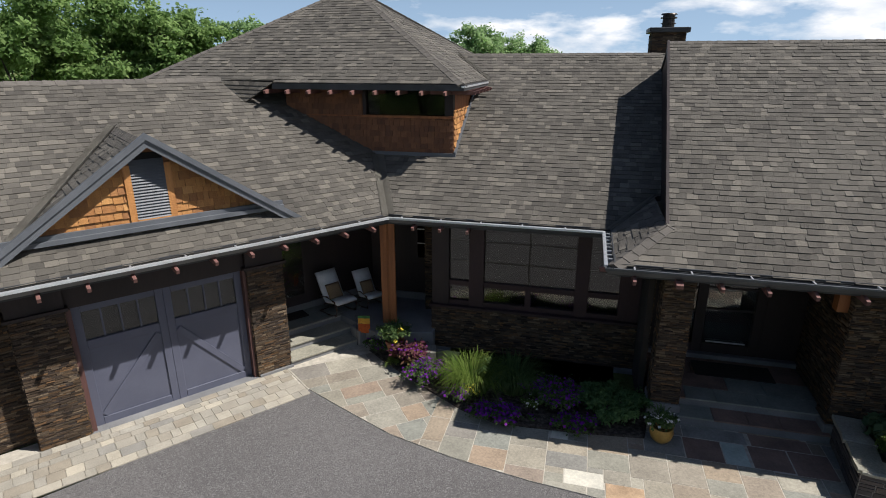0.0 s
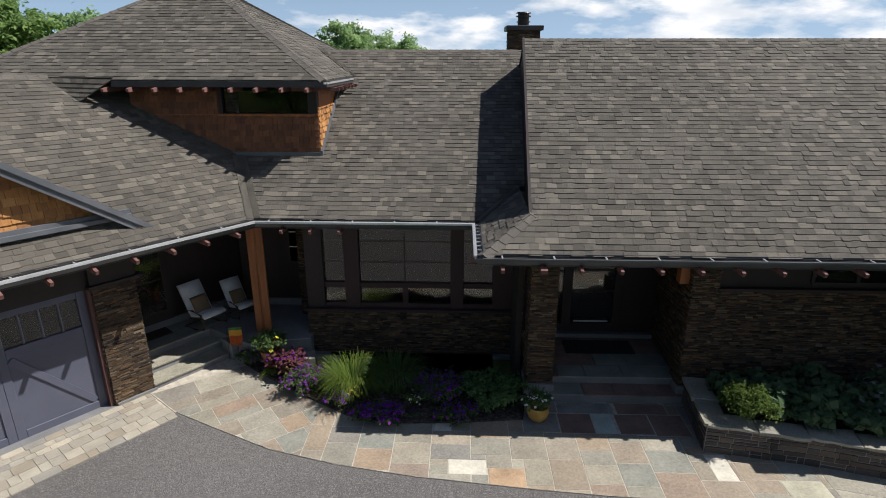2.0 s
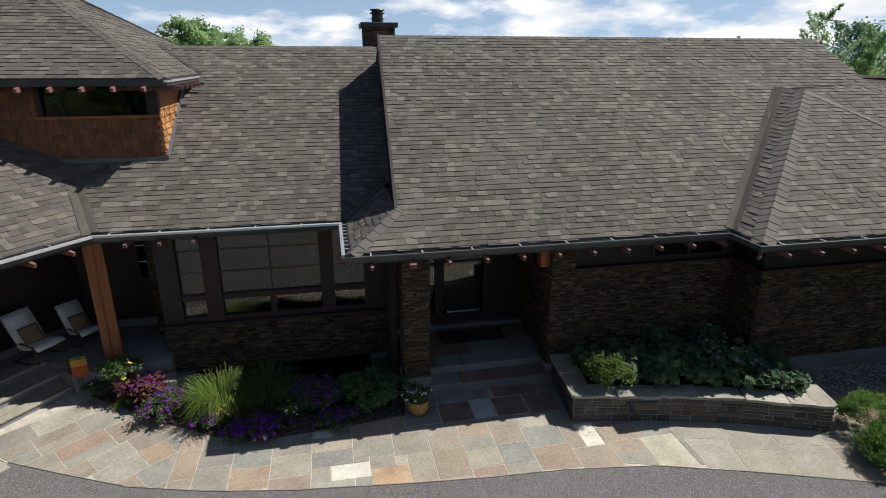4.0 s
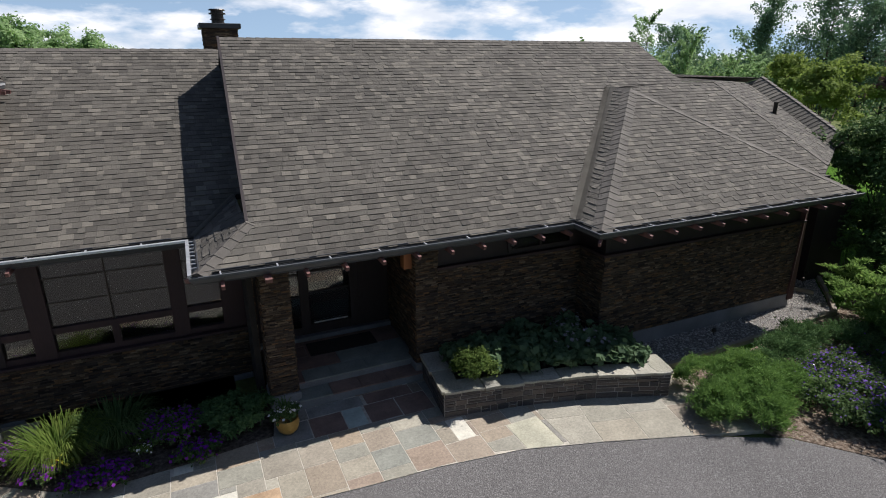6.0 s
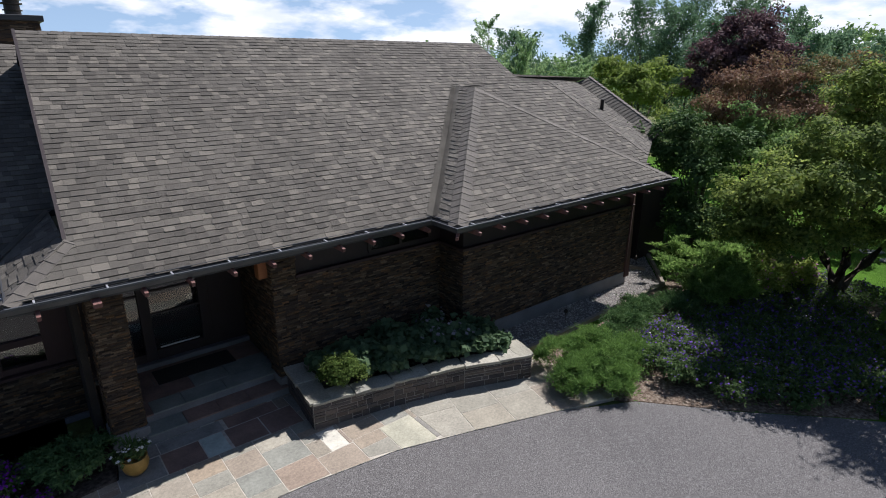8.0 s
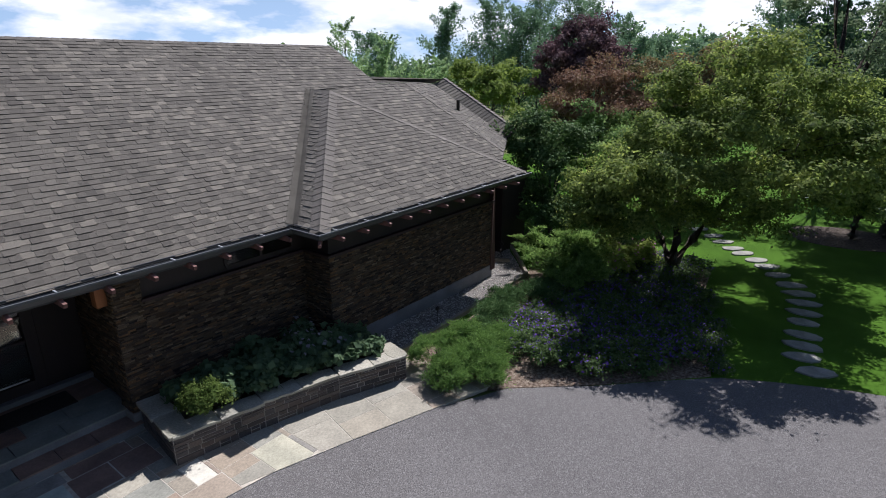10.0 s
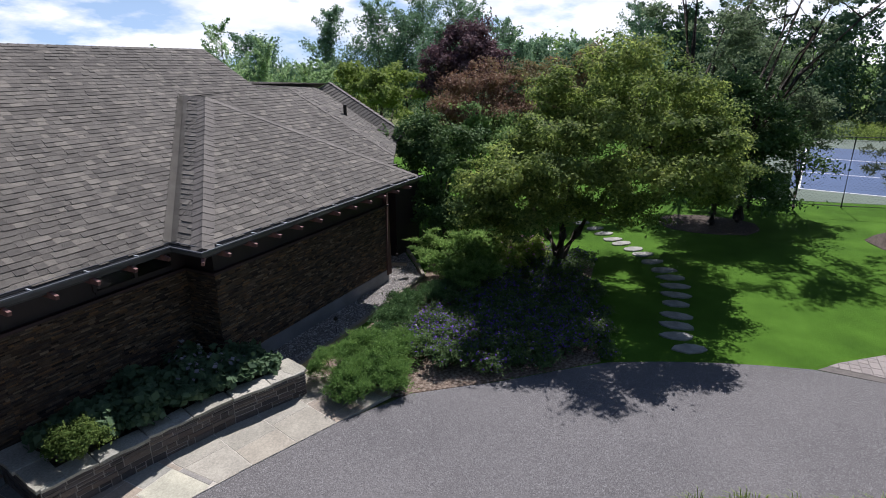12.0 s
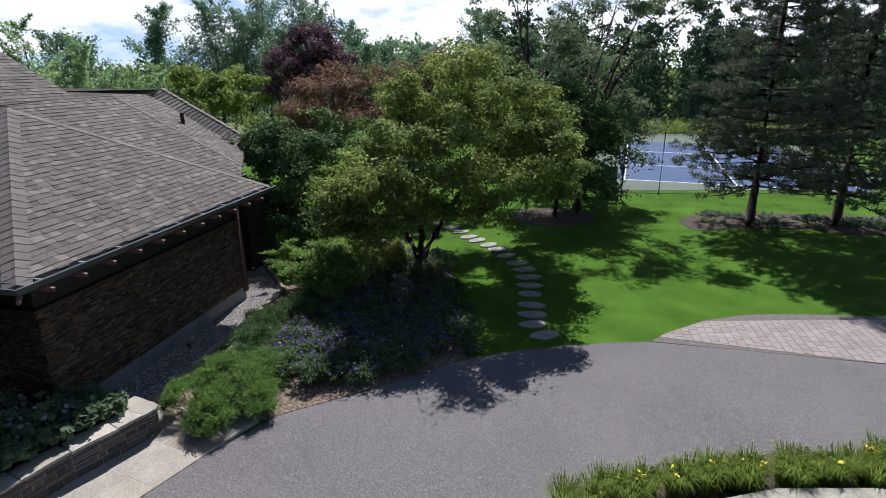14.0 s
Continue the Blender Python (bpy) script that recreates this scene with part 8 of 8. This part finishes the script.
def lounge_chair(m):
    """Bentwood armchair with a high sling back, canvas cushion and a pillow; faces -y."""
    root = empty("lounge_chair", "bentwood lounge chair with cream canvas cushion on the terrace", "chair", "lounge chairs on the terrace", m=m)
    for sx in (-0.31, 0.31):
        bm = bmesh.new()
        tube(bm, [(sx, 0.42, 0.02), (sx, 0.0, 0.03), (sx, -0.34, 0.10), (sx, -0.40, 0.30), (sx, -0.30, 0.47), (sx, 0.05, 0.52), (sx, 0.33, 0.46)], [0.024] * 7, 8)
        part("side_frame", bm, M_BENT, root, smooth=True)
    for y, z in ((-0.3, 0.33), (0.22, 0.26), (0.4, 0.03)):
        bm = bmesh.new()
        tube(bm, [(-0.31, y, z), (0.31, y, z)], [0.02, 0.02], 8)
        part("crossbar", bm, M_BENT, root)
    prof = [(-0.42, 0.40), (-0.32, 0.44), (-0.02, 0.36), (0.14, 0.33), (0.24, 0.42), (0.38, 0.66), (0.52, 0.90), (0.60, 1.03)]
    bm = bmesh.new()
    rows = []
    for i, (y, z) in enumerate(prof):
        y0, z0 = prof[max(0, i - 1)]
        y1, z1 = prof[min(len(prof) - 1, i + 1)]
        d = Vector((0, y1 - y0, z1 - z0)).normalized()
        nrm = Vector((0, -d.z, d.y))
        c = Vector((0, y, z))
        rows.append([bm.verts.new(c + Vector((x, 0, 0)) + nrm * h) for x, h in ((-0.30, 0.0), (-0.29, 0.06), (0, 0.075), (0.29, 0.06), (0.30, 0.0), (0, -0.01))])
    for a, b in zip(rows, rows[1:]):
        for k in range(6):
            bm.faces.new((a[k], a[(k + 1) % 6], b[(k + 1) % 6], b[k]))
    bm.faces.new(rows[0][::-1])
    bm.faces.new(rows[-1])
    bmesh.ops.recalc_face_normals(bm, faces=bm.faces[:])
    part("cushion", bm, M_CUSHION, root, "cream canvas cushion", smooth=True)
    return root


def throw_pillow(m):
    bm = bmesh.new()
    bmesh.ops.create_grid(bm, x_segments=8, y_segments=8, size=0.21)
    top = bm.verts[:]
    for v in top:
        f = max(0.0, (1 - (v.co.x / 0.21) ** 4)) * max(0.0, (1 - (v.co.y / 0.21) ** 4))
        v.co.z = 0.065 * f ** 0.5
    dup = bmesh.ops.duplicate(bm, geom=bm.faces[:])
    for v in [g for g in dup["geom"] if isinstance(g, bmesh.types.BMVert)]:
        v.co.z *= -1
    bmesh.ops.remove_doubles(bm, verts=bm.verts[:], dist=0.0005)
    bmesh.ops.recalc_face_normals(bm, faces=bm.faces[:])
    ob = part("throw_pillow", bm, M_PILLOW, None, m=m, smooth=True)
    return thing(ob, "brown striped throw pillow on a lounge chair", "pillow", "throw pillows")


c1 = lounge_chair(pose(-5.29, 11.0, TZ0 + 0.004, 0, 0, 58) @ Matrix.Scale(0.87, 4))
c2 = copy_thing(c1, pose(-4.72, 11.56, TZ0 + 0.004, 0, 0, 52) @ Matrix.Scale(0.87, 4))
for c in (c1, c2):
    throw_pillow(c.matrix_basis @ pose(0.0, 0.16, 0.58, 60, 0, 0))

mat1 = box("door_mat", -1.55, -0.85, 1.87, 2.25, TZ0 + 0.006, TZ0 + 0.022, M_MAT, m=MG, bevel=0.004)
thing(mat1, "dark coir door mat on the terrace", "door mat")
mat2 = box("door_mat", 2.35, 3.75, 10.3, 10.85, 0.325, 0.342, M_MAT, bevel=0.004)
thing(mat2, "dark coir door mat on the porch", "door mat")

# garden flag on a wire stand
gf = empty("garden_flag", "small orange and green garden flag on a thin stand", "flag", m=pose(-4.40, 10.35, 0.05, 0, 0, 12))
bm = bmesh.new()
tube(bm, [(-0.17, 0, 0), (-0.17, 0, 0.72), (0.12, 0, 0.72)], [0.006] * 3, 6)
part("stand", bm, M_BRONZE, gf)
for z0, z1, mt, nm in ((0.65, 0.71, M_FLAG_GRN, "header"), (0.52, 0.65, M_FLAG_YEL, "pattern"), (0.30, 0.52, M_FLAG_RED, "field")):
    bm = bmesh.new()
    cols = []
    for i in range(9):
        x = -0.13 + 0.26 * i / 8
        cols.append([bm.verts.new((x, 0.012 * math.sin(i * 0.9) * (1 - k), z0 + (z1 - z0) * k - (0.02 * abs(math.sin(i * 0.8)) if (k == 0 and z0 < 0.3) else 0))) for k in (0, 1)])
    for a, b in zip(cols, cols[1:]):
        bm.faces.new((a[0], b[0], b[1], a[1]))
    bmesh.ops.solidify(bm, geom=bm.faces[:], thickness=0.004)
    part(nm, bm, mt, gf)

# pots
pot = empty("flower_pot", "mustard glazed round pot with white petunias by the porch step", "flower pot", m=pose(1.57, 8.50, 0.02) @ Matrix.Scale(0.86, 4))
lathe("pot_body", [(0.12, 0.0), (0.19, 0.08), (0.225, 0.2), (0.205, 0.30), (0.215, 0.33), (0.19, 0.33), (0.18, 0.27), (0.0, 0.27)], M_POT, pot)
shrub("petunia", 1.57, 8.50, 0.25, [(0, 0, 0.1, 0.24, 0.22, 0.13)], 18, 60, 0.1, 0.06, L_BED, "white-flowered petunias in a glazed pot", "flower", 410, flowers=[(F_WHITE, 70, 0.052)])
grasses("dracaena_spike", 1.57, 8.55, 0.25, 0.04, 60, 0.45, 0.010, L_DARK, "dark spiky dracaena in a glazed pot", "dracaena", seed=411, arch=0.5)
pot2 = empty("flower_pot", "terracotta pot with yellow daisies beside the terrace", "flower pot", m=pose(-3.62, 10.12, 0.045))
lathe("pot_body", [(0.13, 0.0), (0.17, 0.2), (0.20, 0.32), (0.21, 0.36), (0.185, 0.36), (0.17, 0.3), (0.0, 0.3)], M_TERRA, pot2)
shrub("daisy", -3.62, 10.12, 0.36, [(0, 0, 0.16, 0.32, 0.28, 0.2)], 22, 60, 0.12, 0.07, L_BED, "daisies with pale yellow blooms in a terracotta pot", "flower", 412, flowers=[(F_YELLOW, 12, 0.10)])
grasses("fountain_grass", -3.62, 10.16, 0.36, 0.06, 120, 0.55, 0.008, L_DARK, "dark grass rising from the daisy pot", "grass", seed=413, arch=0.6)
blk = box("stone_block", -0.28, 0.28, -0.16, 0.16, 0.045, 0.32, M_COPING, m=pose(-2.98, 10.05, 0, 0, 0, 14), bevel=0.02)
thing(blk, "pale squared stone block in the flower bed", "stone block")
blk = box("stone_block", -0.24, 0.24, -0.2, 0.2, 0.0, 0.40, M_CONC, m=pose(-4.52, 10.62, 0, 0, 0, 52), bevel=0.02)
thing(blk, "grey stone block at the end of the terrace steps", "stone block")


def path_light(x, y, h=0.34):
    root = empty("path_light", "small dark bronze path light in the gravel", "path light", "path lights", m=pose(x, y, 0.0))
    bm = bmesh.new()
    tube(bm, [(0, 0, -0.05), (0, 0, h)], [0.012, 0.012], 8)
    part("stem", bm, M_BRONZE, root)
    lathe("hood", [(0.02, h), (0.055, h - 0.01), (0.05, h + 0.03), (0.02, h + 0.07), (0.0, h + 0.075)], M_BRONZE, root, seg=14)
    return root


path_light(10.55, 7.72)
path_light(15.15, 8.85)
path_light(15.55, 9.05, 0.42)

# shingles of the entrance roof's lower courses, piece by piece
hang = [o for o in house.children if o.name.startswith("roof_deck")][0]
me = bpy.data.meshes.new("shingle")
me.from_pydata([(0, 0, -0.004), (1, 0, -0.004), (1, 1, -0.004), (0, 1, -0.004), (0, 0, 1), (1, 0, 1), (1, 1, 0.15), (0, 1, 0.15)], [], [(4, 5, 6, 7), (0, 1, 5, 4), (1, 2, 6, 5), (2, 3, 7, 6), (3, 0, 4, 7)])
me.materials.append(M_SHINGLE_OB)
for pl, u, low, w, ev, lift in SINGLE:
    o = pl.at(u + 0.0015, low)
    a, b, c = pl.u * (w - 0.003), pl.v * (ev + 0.01), pl.n * (lift + 0.003)
    put("shingle", me, hang, m=Matrix(((a.x, b.x, c.x, o.x), (a.y, b.y, c.y, o.y), (a.z, b.z, c.z, o.z), (0, 0, 0, 1))))
